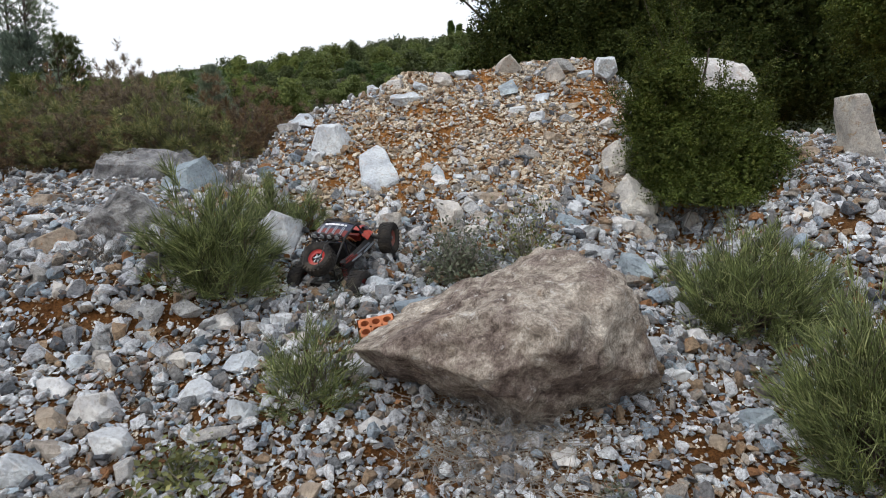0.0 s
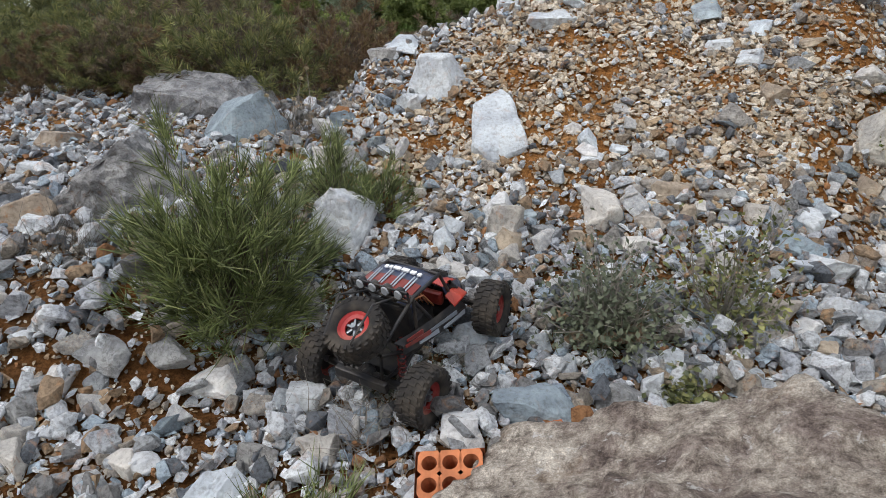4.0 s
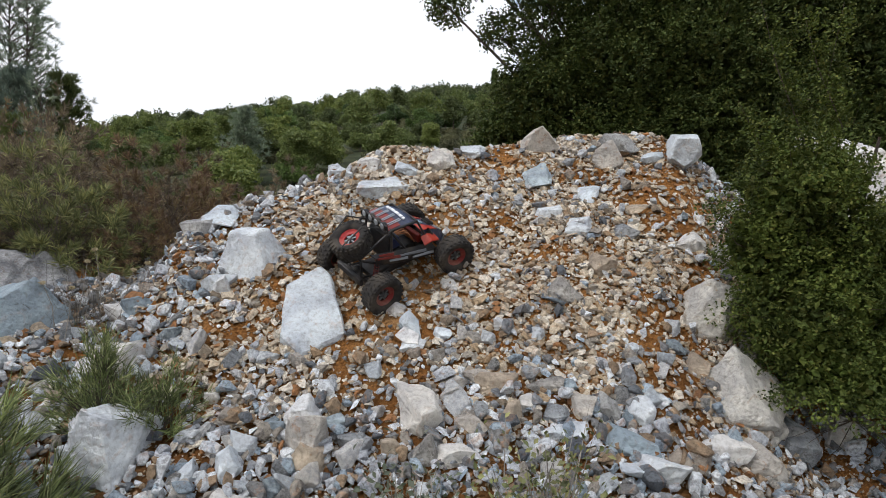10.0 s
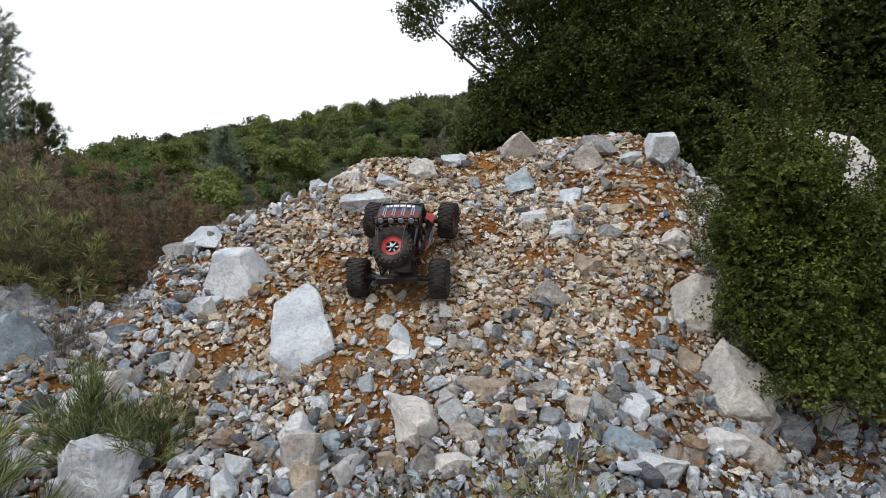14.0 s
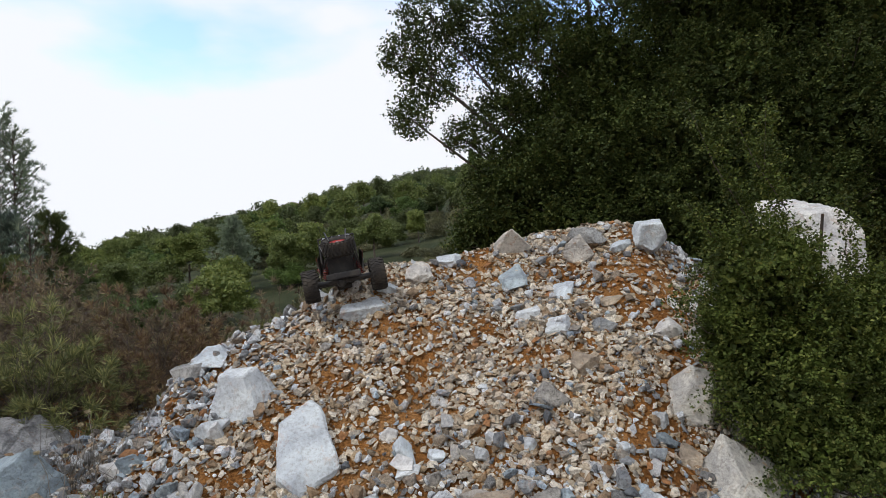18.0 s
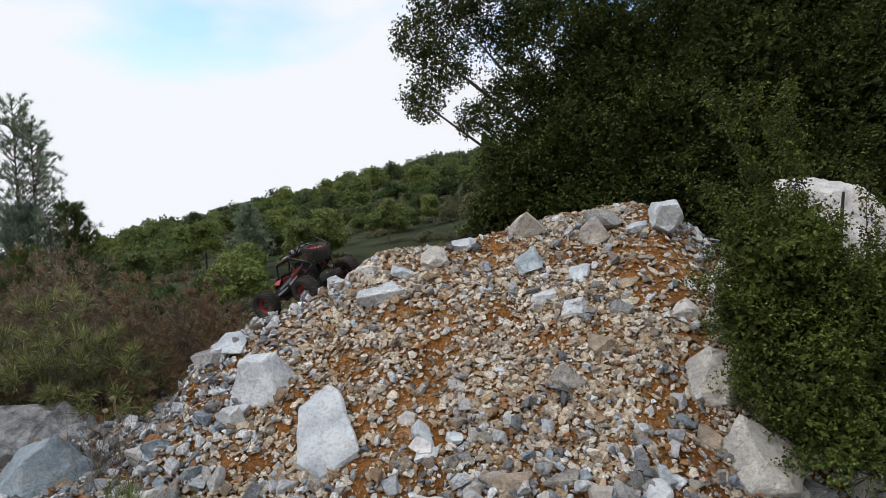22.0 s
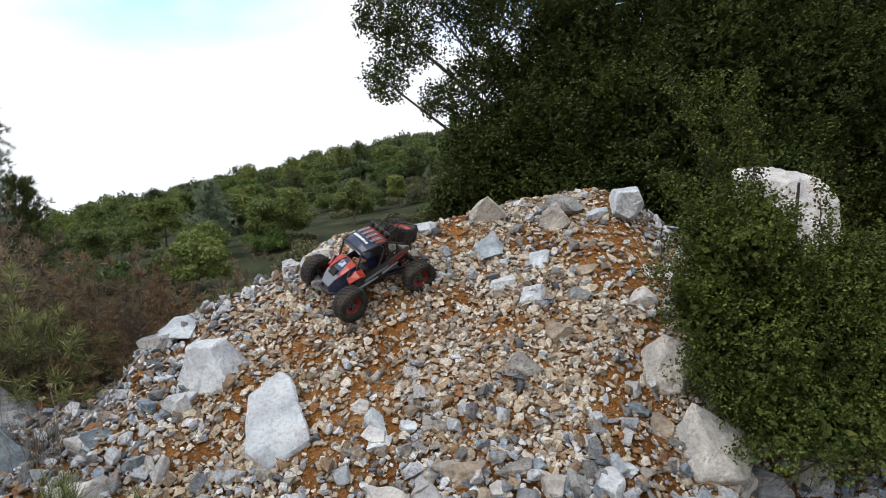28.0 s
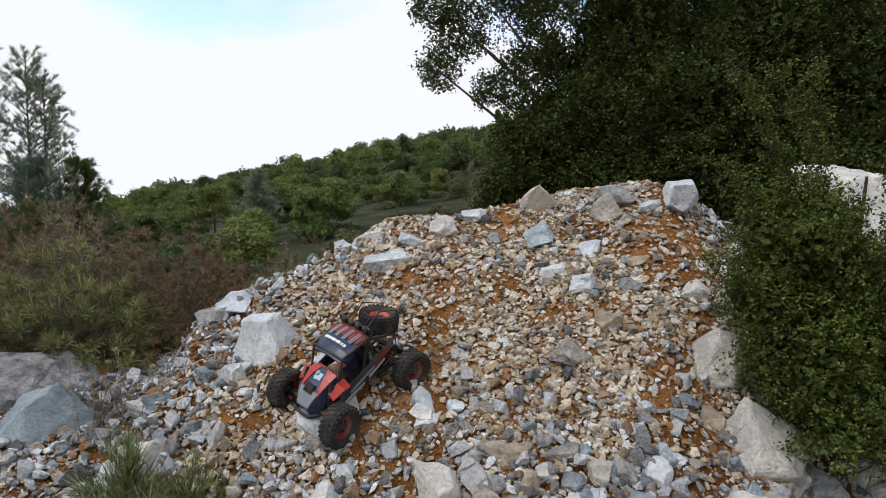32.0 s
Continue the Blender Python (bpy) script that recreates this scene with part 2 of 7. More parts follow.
def leaf_material(name, stops, rough=0.55, trans=0.25, patch=3.0, depth=0.65, tone=0.0, gloss=0.3):
    m, n, l, b = material(name, rough, 0, gloss)
    g = n.new("ShaderNodeNewGeometry")
    r = ramp_node(n, stops)
    l.new(g.outputs["Random Per Island"], r.inputs["Fac"])
    # Noise patches darken the leaves to depth; the oaks use it as painted shade.
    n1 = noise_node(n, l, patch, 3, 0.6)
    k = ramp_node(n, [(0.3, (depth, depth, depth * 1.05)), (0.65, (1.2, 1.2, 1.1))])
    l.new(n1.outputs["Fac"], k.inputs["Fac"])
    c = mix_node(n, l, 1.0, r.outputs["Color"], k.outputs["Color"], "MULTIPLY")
    if tone:
        oi = n.new("ShaderNodeObjectInfo")
        ro = ramp_node(n, [(0.0, (1 - tone, 1 - tone, 1 - 0.6 * tone)), (0.5, (1, 1, 1)), (1.0, (1 + tone, 1 + 0.85 * tone, 1 + 0.2 * tone))])
        l.new(oi.outputs["Random"], ro.inputs["Fac"])
        c = mix_node(n, l, 1.0, c, ro.outputs["Color"], "MULTIPLY")
    l.new(c, b.inputs["Base Color"])
    if trans:
        t = n.new("ShaderNodeBsdfTranslucent")
        l.new(c, t.inputs["Color"])
        mx = n.new("ShaderNodeMixShader")
        mx.inputs["Fac"].default_value = trans
        l.new(b.outputs["BSDF"], mx.inputs[1])
        l.new(t.outputs["BSDF"], mx.inputs[2])
        out = [x for x in n if x.type == "OUTPUT_MATERIAL"][0]
        l.new(mx.outputs["Shader"], out.inputs["Surface"])
    return m


# Oak's dark mass and lit clumps are put into its colour by noise.
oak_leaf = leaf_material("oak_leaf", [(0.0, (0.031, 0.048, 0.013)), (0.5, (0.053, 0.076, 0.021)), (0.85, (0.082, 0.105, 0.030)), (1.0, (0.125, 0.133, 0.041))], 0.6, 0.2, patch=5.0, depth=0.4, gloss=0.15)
needle_green = leaf_material("green_needle", [(0.0, (0.075, 0.09, 0.04)), (0.45, (0.16, 0.20, 0.075)), (0.8, (0.27, 0.32, 0.13)), (1.0, (0.42, 0.44, 0.22))], patch=18.0, depth=0.42)
heather_leaf = leaf_material("heath_leaf", [(0.0, (0.120, 0.089, 0.070)), (0.4, (0.180, 0.132, 0.101)), (0.7, (0.180, 0.162, 0.081)), (1.0, (0.315, 0.243, 0.176))], patch=7.0, depth=0.4)
heath_green = leaf_material("green_heath_leaf", [(0.0, (0.091, 0.106, 0.046)), (0.5, (0.169, 0.188, 0.078)), (1.0, (0.351, 0.338, 0.143))], patch=7.0, depth=0.4)
sage_leaf = leaf_material("sage_leaf", [(0.0, (0.085, 0.10, 0.07)), (0.5, (0.13, 0.15, 0.10)), (1.0, (0.19, 0.20, 0.15))])
pine_leaf = leaf_material("pine_needle", [(0.0, (0.14, 0.18, 0.125)), (0.5, (0.20, 0.255, 0.18)), (1.0, (0.29, 0.33, 0.24))], trans=0.5)
forest_leaf = leaf_material("forest_leaf", [(0.0, (0.078, 0.109, 0.031)), (0.5, (0.128, 0.168, 0.049)), (1.0, (0.188, 0.218, 0.072))], trans=0.25, patch=0.16, depth=0.6, tone=0.4)
# Kermes oak too: shade between its clumps sits in the leaf colour.
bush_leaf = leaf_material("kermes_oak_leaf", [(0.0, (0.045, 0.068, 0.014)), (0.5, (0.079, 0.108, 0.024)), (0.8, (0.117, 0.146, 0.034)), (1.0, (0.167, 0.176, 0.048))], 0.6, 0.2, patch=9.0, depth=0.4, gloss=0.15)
cedar_leaf = leaf_material("cedar_needle", [(0.0, (0.09, 0.125, 0.105)), (0.5, (0.14, 0.185, 0.15)), (1.0, (0.20, 0.25, 0.20))], trans=0.45)
brown_heath = leaf_material("rust_heath_leaf", [(0.0, (0.112, 0.070, 0.049)), (0.5, (0.165, 0.105, 0.068)), (0.85, (0.195, 0.155, 0.074)), (1.0, (0.300, 0.223, 0.121))])
dark_leaf = leaf_material("dark_forest_leaf", [(0.0, (0.052, 0.091, 0.025)), (0.5, (0.083, 0.139, 0.038)), (1.0, (0.120, 0.178, 0.053))], trans=0.25, patch=0.16, depth=0.5, tone=0.35)
olive_leaf = leaf_material("olive_brush_leaf", [(0.0, (0.07, 0.075, 0.035)), (0.5, (0.115, 0.12, 0.055)), (1.0, (0.17, 0.155, 0.08))], trans=0.1, patch=0.5, depth=0.5)
dry_mat = leaf_material("dry_twig", [(0.0, (0.20, 0.18, 0.16)), (1.0, (0.34, 0.31, 0.28))], 0.9, 0)
twig_mat = leaf_material("grey_twig", [(0.0, (0.07, 0.062, 0.055)), (1.0, (0.17, 0.155, 0.14))], 0.9, 0)
straw_mat = leaf_material("dry_straw", [(0.0, (0.30, 0.24, 0.15)), (1.0, (0.46, 0.40, 0.28))], 0.9, 0)
bark_mat = stone_material("bark", False, [(0.0, (0.10, 0.08, 0.065)), (1.0, (0.13, 0.105, 0.085))], 0.2, scale=1.5, bump=0.8)


def plain(name, col, rough=0.5, metal=0.0, var=0.15, scale=40, bump=0.05, spec=0.5):
    m, n, l, b = material(name, rough, metal, spec)
    t = noise_node(n, l, scale, 4, 0.6)
    r = ramp_node(n, [(0.3, tuple(c * (1 - var) for c in col)), (0.7, tuple(min(1, c * (1 + var)) for c in col))])
    l.new(t.outputs["Fac"], r.inputs["Fac"])
    l.new(r.outputs["Color"], b.inputs["Base Color"])
    bump_node(n, l, b, t.outputs["Fac"], bump, 0.004)
    return m


# ---- helpers of this scene ----
def sstep(a, b, x):
    t = np.clip((x - a) / (b - a), 0, 1)
    return t * t * (3 - 2 * t)


def smin(a, b, k):
    h = np.clip(0.5 + 0.5 * (b - a) / k, 0, 1)
    return b + (a - b) * h - k * h * (1 - h)


def smax(a, b, k):
    return -smin(-a, -b, k)


def ground_h(x, y):
    """The height of the bare ground: a bank, the spoil heap on it, the valley and the hillside beyond."""
    x, y = np.asarray(x, float), np.asarray(y, float)
    low = smin(0.40 + 0.33 * (y - 1.75), 0.95 + 0.03 * (y - 3.3), 0.12)
    low = smax(low, -0.30 + 0 * y, 0.15)
    low = low + 0.28 * sstep(0.9, 1.7, x) * sstep(1.7, 2.7, y) * sstep(9, 5, y)
    crest = 3.86 + 0.35 * np.clip(x, -1.5, 1.6) - 0.15 * np.clip(x, -1.5, 1.6) ** 2
    front = 0.95 + 0.745 * (y - 3.0)
    back = 0.95 + 0.745 * (crest - 3.0) - 0.5 * (y - crest)
    pile = smin(front, back, 0.05)
    pile = pile - 1.1 * np.maximum(0, -(x + 0.82)) - 0.75 * np.maximum(0, x - 0.90) - 0.45 * np.clip(x - 0.68, 0, 0.25) * sstep(3.40, 3.08, y)
    low = low + 0.12 * sstep(-0.70, -1.05, x) * sstep(1.85, 2.25, y) * sstep(6, 4, y)
    low = low - 0.17 * np.exp(-((x - 1.08) / 0.32) ** 2 - ((y - 2.95) / 0.33) ** 2)
    h = smax(low, pile, 0.07)
    h = h + 0.012 * np.sin(7 * x + 3 * np.sin(5 * y)) * np.sin(6 * y + 1) * sstep(7, 5, y) + 0.008 * np.sin(17 * x + 2) * np.sin(15 * y + 4 * x)
    d = np.hypot(x, y)
    az = x / np.maximum(y, 1.0)
    slope = 0.042 + 0.140 * sstep(-0.90, 0.15, az)
    hill = np.where(y > 0, slope * smin(np.maximum(d - 12, 0), 420 + 0 * d, 60) * sstep(2, 14, y), 0)
    h = h + 0.055 * np.exp(-(((x + 0.18) / 0.24) ** 2 + ((y - 3.74) / 0.20) ** 2))
    h = h + np.exp(-((x + 0.60) / 0.24) ** 2 - ((y - 3.90) / 0.17) ** 2) * np.maximum(0, 1.40 + 0.45 * (x + 0.57) - h)
    return h - 0.6 * sstep(5, 9, d) + hill

rng = np.random.default_rng(7)


def part(name, bm, mat, parent=None, label="", smooth=False):
    """Links a bmesh or mesh as one object, under a thing where one is given."""
    if isinstance(bm, bmesh.types.BMesh):
        me = bpy.data.meshes.new(name)
        bm.to_mesh(me)
        bm.free()
    else:
        me = bm
    if mat and not me.materials:
        me.materials.append(mat)
    if smooth:
        me.shade_smooth()
    ob = new(name, me)
    if parent:
        ob.parent = parent
    if label:
        tagged(ob, label)
    return ob


def raw_mesh(name, verts, faces, mat, smooth=False):
    """A mesh from arrays: verts (n, 3), faces (m, k)."""
    me = bpy.data.meshes.new(name)
    faces = np.asarray(faces)
    m, k = faces.shape
    me.vertices.add(len(verts))
    me.vertices.foreach_set("co", np.asarray(verts, np.float32).ravel())
    me.loops.add(m * k)
    me.loops.foreach_set("vertex_index", faces.astype(np.int32).ravel())
    me.polygons.add(m)
    me.polygons.foreach_set("loop_start", np.arange(0, m * k, k, dtype=np.int32))
    me.update(calc_edges=True)
    me.materials.append(mat)
    if smooth:
        me.shade_smooth()
    else:
        me.shade_flat()
    return me


def turn_matrices(n, gen, tilt=math.pi):
    """Random turns: any yaw, tilted by up to tilt."""
    a, b, c = gen.uniform(0, 2 * math.pi, n), gen.uniform(-tilt, tilt, n), gen.uniform(-tilt, tilt, n)
    ca, sa, cb, sb, cc, sc = np.cos(a), np.sin(a), np.cos(b), np.sin(b), np.cos(c), np.sin(c)
    o, z = np.ones(n), np.zeros(n)
    rz = np.stack([ca, -sa, z, sa, ca, z, z, z, o], 1).reshape(n, 3, 3)
    rx = np.stack([o, z, z, z, cb, -sb, z, sb, cb], 1).reshape(n, 3, 3)
    ry = np.stack([cc, z, sc, z, o, z, -sc, z, cc], 1).reshape(n, 3, 3)
    return rx @ ry @ rz


def hull(seed, n=13, flat=0.6, chip=False):
    """An angular stone of about unit size: the hull of scattered points."""
    g = np.random.default_rng(seed)
    bm = bmesh.new()
    box = np.array([(i, j, k) for i in (-1, 1) for j in (-1, 1) for k in (-1, 1)], float)
    p = np.concatenate([box * g.uniform(0.30, 1.0, (8, 3)), g.uniform(-1, 1, (max(0, n - 8), 3)) * 1.05])
    if chip:
        p = g.normal(size=(n + 3, 3))
        p = p / np.linalg.norm(p, axis=1, keepdims=True) * g.uniform(0.85, 1.2, (n + 3, 1))
    p *= np.array([1.0, g.uniform(0.5, 0.9), flat * g.uniform(0.7, 1.25)]) * 0.48
    for q in p:
        bm.verts.new(q)
    res = bmesh.ops.convex_hull(bm, input=bm.verts)
    loose = [v for v in bm.verts if not v.link_faces]
    bmesh.ops.delete(bm, geom=loose, context="VERTS")
    bmesh.ops.triangulate(bm, faces=bm.faces)
    return bm


def hull_set(count, n, seed, chip=False, flat=0.38, step=0.09):
    out = []
    for k in range(count):
        hb = hull(seed + k, n + k % 3, flat + step * (k % 5), chip)
        hb.verts.index_update()
        out.append((np.array([v.co[:] for v in hb.verts]), np.array([[v.index for v in f.verts] for f in hb.faces])))
        hb.free()
    return out


HULLS, CHIPS = hull_set(20, 11, 100, False, 0.30, 0.09), hull_set(18, 6, 150, True, 0.24, 0.09)
PEBBLES = hull_set(26, 12, 260, True, 0.42, 0.09) + HULLS[:6]


def slope_turn(x, y):
    """The turn that lays z along the ground's normal, for arrays of places."""
    e = 0.03
    gx = (ground_h(x + e, y) - ground_h(x - e, y)) / (2 * e)
    gy = (ground_h(x, y + e) - ground_h(x, y - e)) / (2 * e)
    nz = 1 / np.sqrt(1 + gx * gx + gy * gy)
    nrm = np.stack([-gx * nz, -gy * nz, nz], 1)
    ax = np.stack([1 / np.sqrt(1 + gx * gx), np.zeros_like(gx), gx / np.sqrt(1 + gx * gx)], 1)
    ay = np.cross(nrm, ax)
    return np.stack([ax, ay, nrm], 2), nrm


def scatter(name, x, y, size, mat, gen, tilt=0.5, sink=0.15, label="", category="", lift=None, shapes=HULLS):
    """One object of many loose stones lying on the ground."""
    n = len(x)
    frame_m, nrm = slope_turn(x, y)
    turn = frame_m @ turn_matrices(n, gen, tilt)
    pick = gen.integers(0, len(shapes), n)
    z = ground_h(x, y)
    up = size * (0.22 - sink) + (lift if lift is not None else 0)
    place = np.stack([x, y, z], 1) + nrm * np.asarray(up)[:, None]
    vs, fs, base = [], [], 0
    for k, (hv, hf) in enumerate(shapes):
        idx = np.where(pick == k)[0]
        if not len(idx):
            continue
        v = np.einsum("nij,vj->nvi", turn[idx], hv) * size[idx, None, None] + place[idx, None, :]
        f = hf[None] + (base + np.arange(len(idx)) * len(hv))[:, None, None]
        vs.append(v.reshape(-1, 3))
        fs.append(f.reshape(-1, 3))
        base += len(idx) * len(hv)
    ob = new(name, raw_mesh(name, np.concatenate(vs), np.concatenate(fs), mat))
    return tagged(ob, label, category, kind="stuff")


def rock_mesh(name, dims, seed, planes=5, detail=4, rough=0.016, soft=0.006, cuts=(), fine=1.0, box=True):
    """An angular rock: a block cut by planes, with chipped edges and uneven faces; dims are its full sizes."""
    g = np.random.default_rng(seed)
    bm = bmesh.new()
    bmesh.ops.create_icosphere(bm, subdivisions=detail, radius=1)
    d = np.array([v.co[:] for v in bm.verts])
    nn, off = np.zeros((0, 3)), np.zeros(0)
    if planes:
        nn = g.normal(size=(planes, 3))
        nn /= np.linalg.norm(nn, axis=1, keepdims=True)
        off = g.uniform(0.60, 0.92, planes)
    if box:
        bx = np.array([(1, 0, 0), (-1, 0, 0), (0, 1, 0), (0, -1, 0), (0, 0, 1), (0, 0, -1)], float)
        bx = bx + g.normal(size=(6, 3)) * 0.33
        bx /= np.linalg.norm(bx, axis=1, keepdims=True)
        nn, off = np.concatenate([nn, bx]), np.concatenate([off, g.uniform(0.70, 0.98, 6)])
    if cuts:
        cn = np.array([c[:3] for c in cuts], float)
        cn /= np.linalg.norm(cn, axis=1, keepdims=True)
        nn, off = np.concatenate([nn, cn]), np.concatenate([off, [c[3] for c in cuts]])
    dot = d @ nn.T
    r = np.where(dot > 0.05, off / np.maximum(dot, 0.05), 9.0)
    r = np.concatenate([r, np.full((len(d), 1), 1.25)], 1)
    r = -soft * np.log(np.exp(-r / soft).sum(1))
    p = d * r[:, None] * (np.array(dims) / 2)
    sc = 1.0 / max(dims)
    off3 = Vector(g.uniform(-20, 20, 3))
    for v, q, dd in zip(bm.verts, p, d):
        c = Vector(q) * sc
        k = noise.fractal(c * 2.6 * fine + off3, 0.8, 2.1, 5) * rough - abs(noise.noise(c * 7 * fine + off3)) * rough * 0.5
        v.co = Vector(q) + Vector(dd) * k * max(dims)
    me = bpy.data.meshes.new(name)
    bm.to_mesh(me)
    bm.free()
    return me


def block_mesh(name, dims, seed, planes=5, detail=3, rough=0.016, cuts=(), fine=1.0):
    """A broken stone with crisp faces: a skewed block cut by planes, chipped edges, then fine relief."""
    g = np.random.default_rng(seed)
    bx = np.array([(1, 0, 0), (-1, 0, 0), (0, 1, 0), (0, -1, 0), (0, 0, 1), (0, 0, -1)], float) + g.normal(size=(6, 3)) * 0.30
    nn, off = [bx], [g.uniform(0.62, 0.90, 6) * (1.3 if cuts else 1.0)]
    if planes:
        nn.append(g.normal(size=(planes, 3)))
        off.append(g.uniform(0.60, 0.90, planes))
    if cuts:
        nn.append(np.array([c[:3] for c in cuts], float))
        off.append(np.array([c[3] for c in cuts]))
    nn, off = np.concatenate(nn), np.concatenate(off)
    nn /= np.linalg.norm(nn, axis=1, keepdims=True)
    bm = bmesh.new()
    bmesh.ops.create_cube(bm, size=2.6)
    for n, o in zip(nn, off):
        geom = bm.verts[:] + bm.edges[:] + bm.faces[:]
        bmesh.ops.bisect_plane(bm, geom=geom, plane_co=Vector(n) * o, plane_no=Vector(n), clear_outer=True)
        rim = [e for e in bm.edges if e.is_boundary]
        if rim:
            bmesh.ops.holes_fill(bm, edges=rim, sides=0)
    bmesh.ops.scale(bm, vec=Vector(dims) * 0.5, verts=bm.verts)
    big = max(dims)
    bmesh.ops.remove_doubles(bm, verts=bm.verts, dist=big * 0.02)
    bmesh.ops.bevel(bm, geom=bm.edges[:], offset=big * 0.022, segments=1, affect="EDGES", profile=0.6, clamp_overlap=True)
    bmesh.ops.triangulate(bm, faces=bm.faces[:])
    for k in range(detail - 1):
        lim = big * 0.36 / (k + 1.0) ** 1.25
        long = [e for e in bm.edges if e.calc_length() > lim]
        if long:
            bmesh.ops.subdivide_edges(bm, edges=long, cuts=1)
            bmesh.ops.triangulate(bm, faces=bm.faces[:])
    off3 = Vector(g.uniform(-20, 20, 3))
    bm.normal_update()
    for v in bm.verts:
        c = v.co / big
        k = noise.fractal(c * 3.0 * fine + off3, 0.7, 2.1, 5) * rough * 1.5 - abs(noise.noise(c * 9 * fine + off3)) * rough
        v.co = v.co + v.normal * k * big
    me = bpy.data.meshes.new(name)
    bm.to_mesh(me)
    bm.free()
    return me


def rock(name, x, y, dims, mat, label, seed, turn=0, tip=0, roll=0, up=0.3, planes=10, detail=3, rough=0.016, cuts=(), group="", soft=0.006, fine=1.0, category="rock", box=True, z=None):
    """A rock of its own; up: how much of its height its middle stands over the ground."""
    me = block_mesh(name, dims, seed, planes, detail, rough, cuts, fine) if box else rock_mesh(name, dims, seed, planes, detail, rough, soft, cuts, fine, box)
    me.materials.append(mat)
    ob = new(name, me)
    ob.matrix_basis = pose(x, y, float(ground_h(x, y)) + dims[2] * up if z is None else z, tip, roll, turn)
    return tagged(ob, label, category, group)


def blades(name, roots, tips, width, mat, bend=0.0, gen=rng, segs=2):
    """Thin three-sided tapering blades from roots to tips, as one mesh."""
    n = len(roots)
    ax = tips - roots
    ln = np.linalg.norm(ax, axis=1, keepdims=True) + 1e-9
    ax = ax / ln
    side = np.cross(ax, gen.normal(size=(n, 3)))
    side /= np.linalg.norm(side, axis=1, keepdims=True) + 1e-9
    oth = np.cross(ax, side)
    sag = gen.normal(size=(n, 3)) * bend * ln
    rings = []
    for s in range(segs + 1):
        f = s / segs
        c = roots + (tips - roots) * f + sag * (f * (1 - f) * 4)
        w = np.asarray(width).reshape(-1, 1) * (1 - 0.8 * f)
        for a in (0, 2.1, 4.2):
            rings.append(c + (side * math.cos(a) + oth * math.sin(a)) * w * 0.5)
    v = np.stack(rings, 1)
    fc = []
    for s in range(segs):
        for a in range(3):
            b2 = (a + 1) % 3
            fc.append([s * 3 + a, s * 3 + b2, s * 3 + 3 + b2, s * 3 + 3 + a])
    f = np.array(fc)[None] + (np.arange(n) * (3 * (segs + 1)))[:, None, None]
    return raw_mesh(name, v.reshape(-1, 3), f.reshape(-1, 4), mat)


def ribbons(name, roots, tips, width, mat, gen):
    """Narrow flat leaves from roots to tips, widest in the middle."""
    n = len(roots)
    ax = tips - roots
    side = np.cross(ax, gen.normal(size=(n, 3)))
    side /= np.linalg.norm(side, axis=1, keepdims=True) + 1e-9
    mid = roots + ax * 0.5
    v = np.stack([roots, mid - side * width / 2, tips, mid + side * width / 2], 1)
    f = np.array([[0, 1, 2], [0, 2, 3]])[None] + (np.arange(n) * 4)[:, None, None]
    return raw_mesh(name, v.reshape(-1, 3), f.reshape(-1, 3), mat)


def leaves(name, at, size, mat, gen, long=1.6, droop=0.0, fold=0.25):
    """Small folded leaves (two triangles each side of the rib) turned at random about the given places."""
    n = len(at)
    t = turn_matrices(n, gen, 1.2)
    shape = np.array([[0, 0, 0], [-0.5, long * 0.5, fold * 0.5], [0, long, 0], [0.5, long * 0.5, fold * 0.5]])
    v = np.einsum("nij,vj->nvi", t, shape) * np.asarray(size).reshape(-1, 1, 1) + at[:, None, :]
    f = np.array([[0, 2, 1], [0, 3, 2]])[None] + (np.arange(n) * 4)[:, None, None]
    return raw_mesh(name, v.reshape(-1, 3), f.reshape(-1, 3), mat)


def limb_mesh(name, paths, mat, sides=6):
    """Tapering round limbs: each path is a list of (x, y, z, radius)."""
    bm = bmesh.new()
    for path in paths:
        prev = None
        for k, (x, y, z, r) in enumerate(path):
            a = Vector(path[min(k + 1, len(path) - 1)][:3]) - Vector(path[max(k - 1, 0)][:3])
            q = a.to_track_quat("Z", "Y")
            ring = [bm.verts.new(Vector((x, y, z)) + q @ Vector((r * math.cos(6.2832 * s / sides), r * math.sin(6.2832 * s / sides), 0))) for s in range(sides)]
            if prev:
                for s in range(sides):
                    bm.faces.new((prev[s], prev[(s + 1) % sides], ring[(s + 1) % sides], ring[s]))
            prev = ring
    me = bpy.data.meshes.new(name)
    bm.to_mesh(me)
    bm.free()
    me.materials.append(mat)
    me.shade_smooth()
    return me


# ---- the ground ----
def graded(lo, hi, step, far, n):
    mid = np.arange(lo, hi + step / 2, step)
    out = np.geomspace(step, far, n)
    out = np.maximum.accumulate(out + step * np.arange(1, n + 1))
    return np.concatenate([lo - out[::-1], mid, hi + out])


gx, gy = graded(-2.3, 2.3, 0.028, 2600, 56), graded(-0.4, 5.2, 0.028, 2600, 56)
mx, my = np.meshgrid(gx, gy)
gv = np.stack([mx.ravel(), my.ravel(), ground_h(mx.ravel(), my.ravel())], 1)
ci, ri = np.meshgrid(np.arange(len(gx) - 1), np.arange(len(gy) - 1))
g0 = (ri * len(gx) + ci).ravel()
gf = np.stack([g0, g0 + 1, g0 + 1 + len(gx), g0 + len(gx)], 1)
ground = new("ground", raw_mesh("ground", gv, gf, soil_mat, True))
tagged(ground, "orange soil bank with a spoil heap and far hillside", "ground", kind="structure")


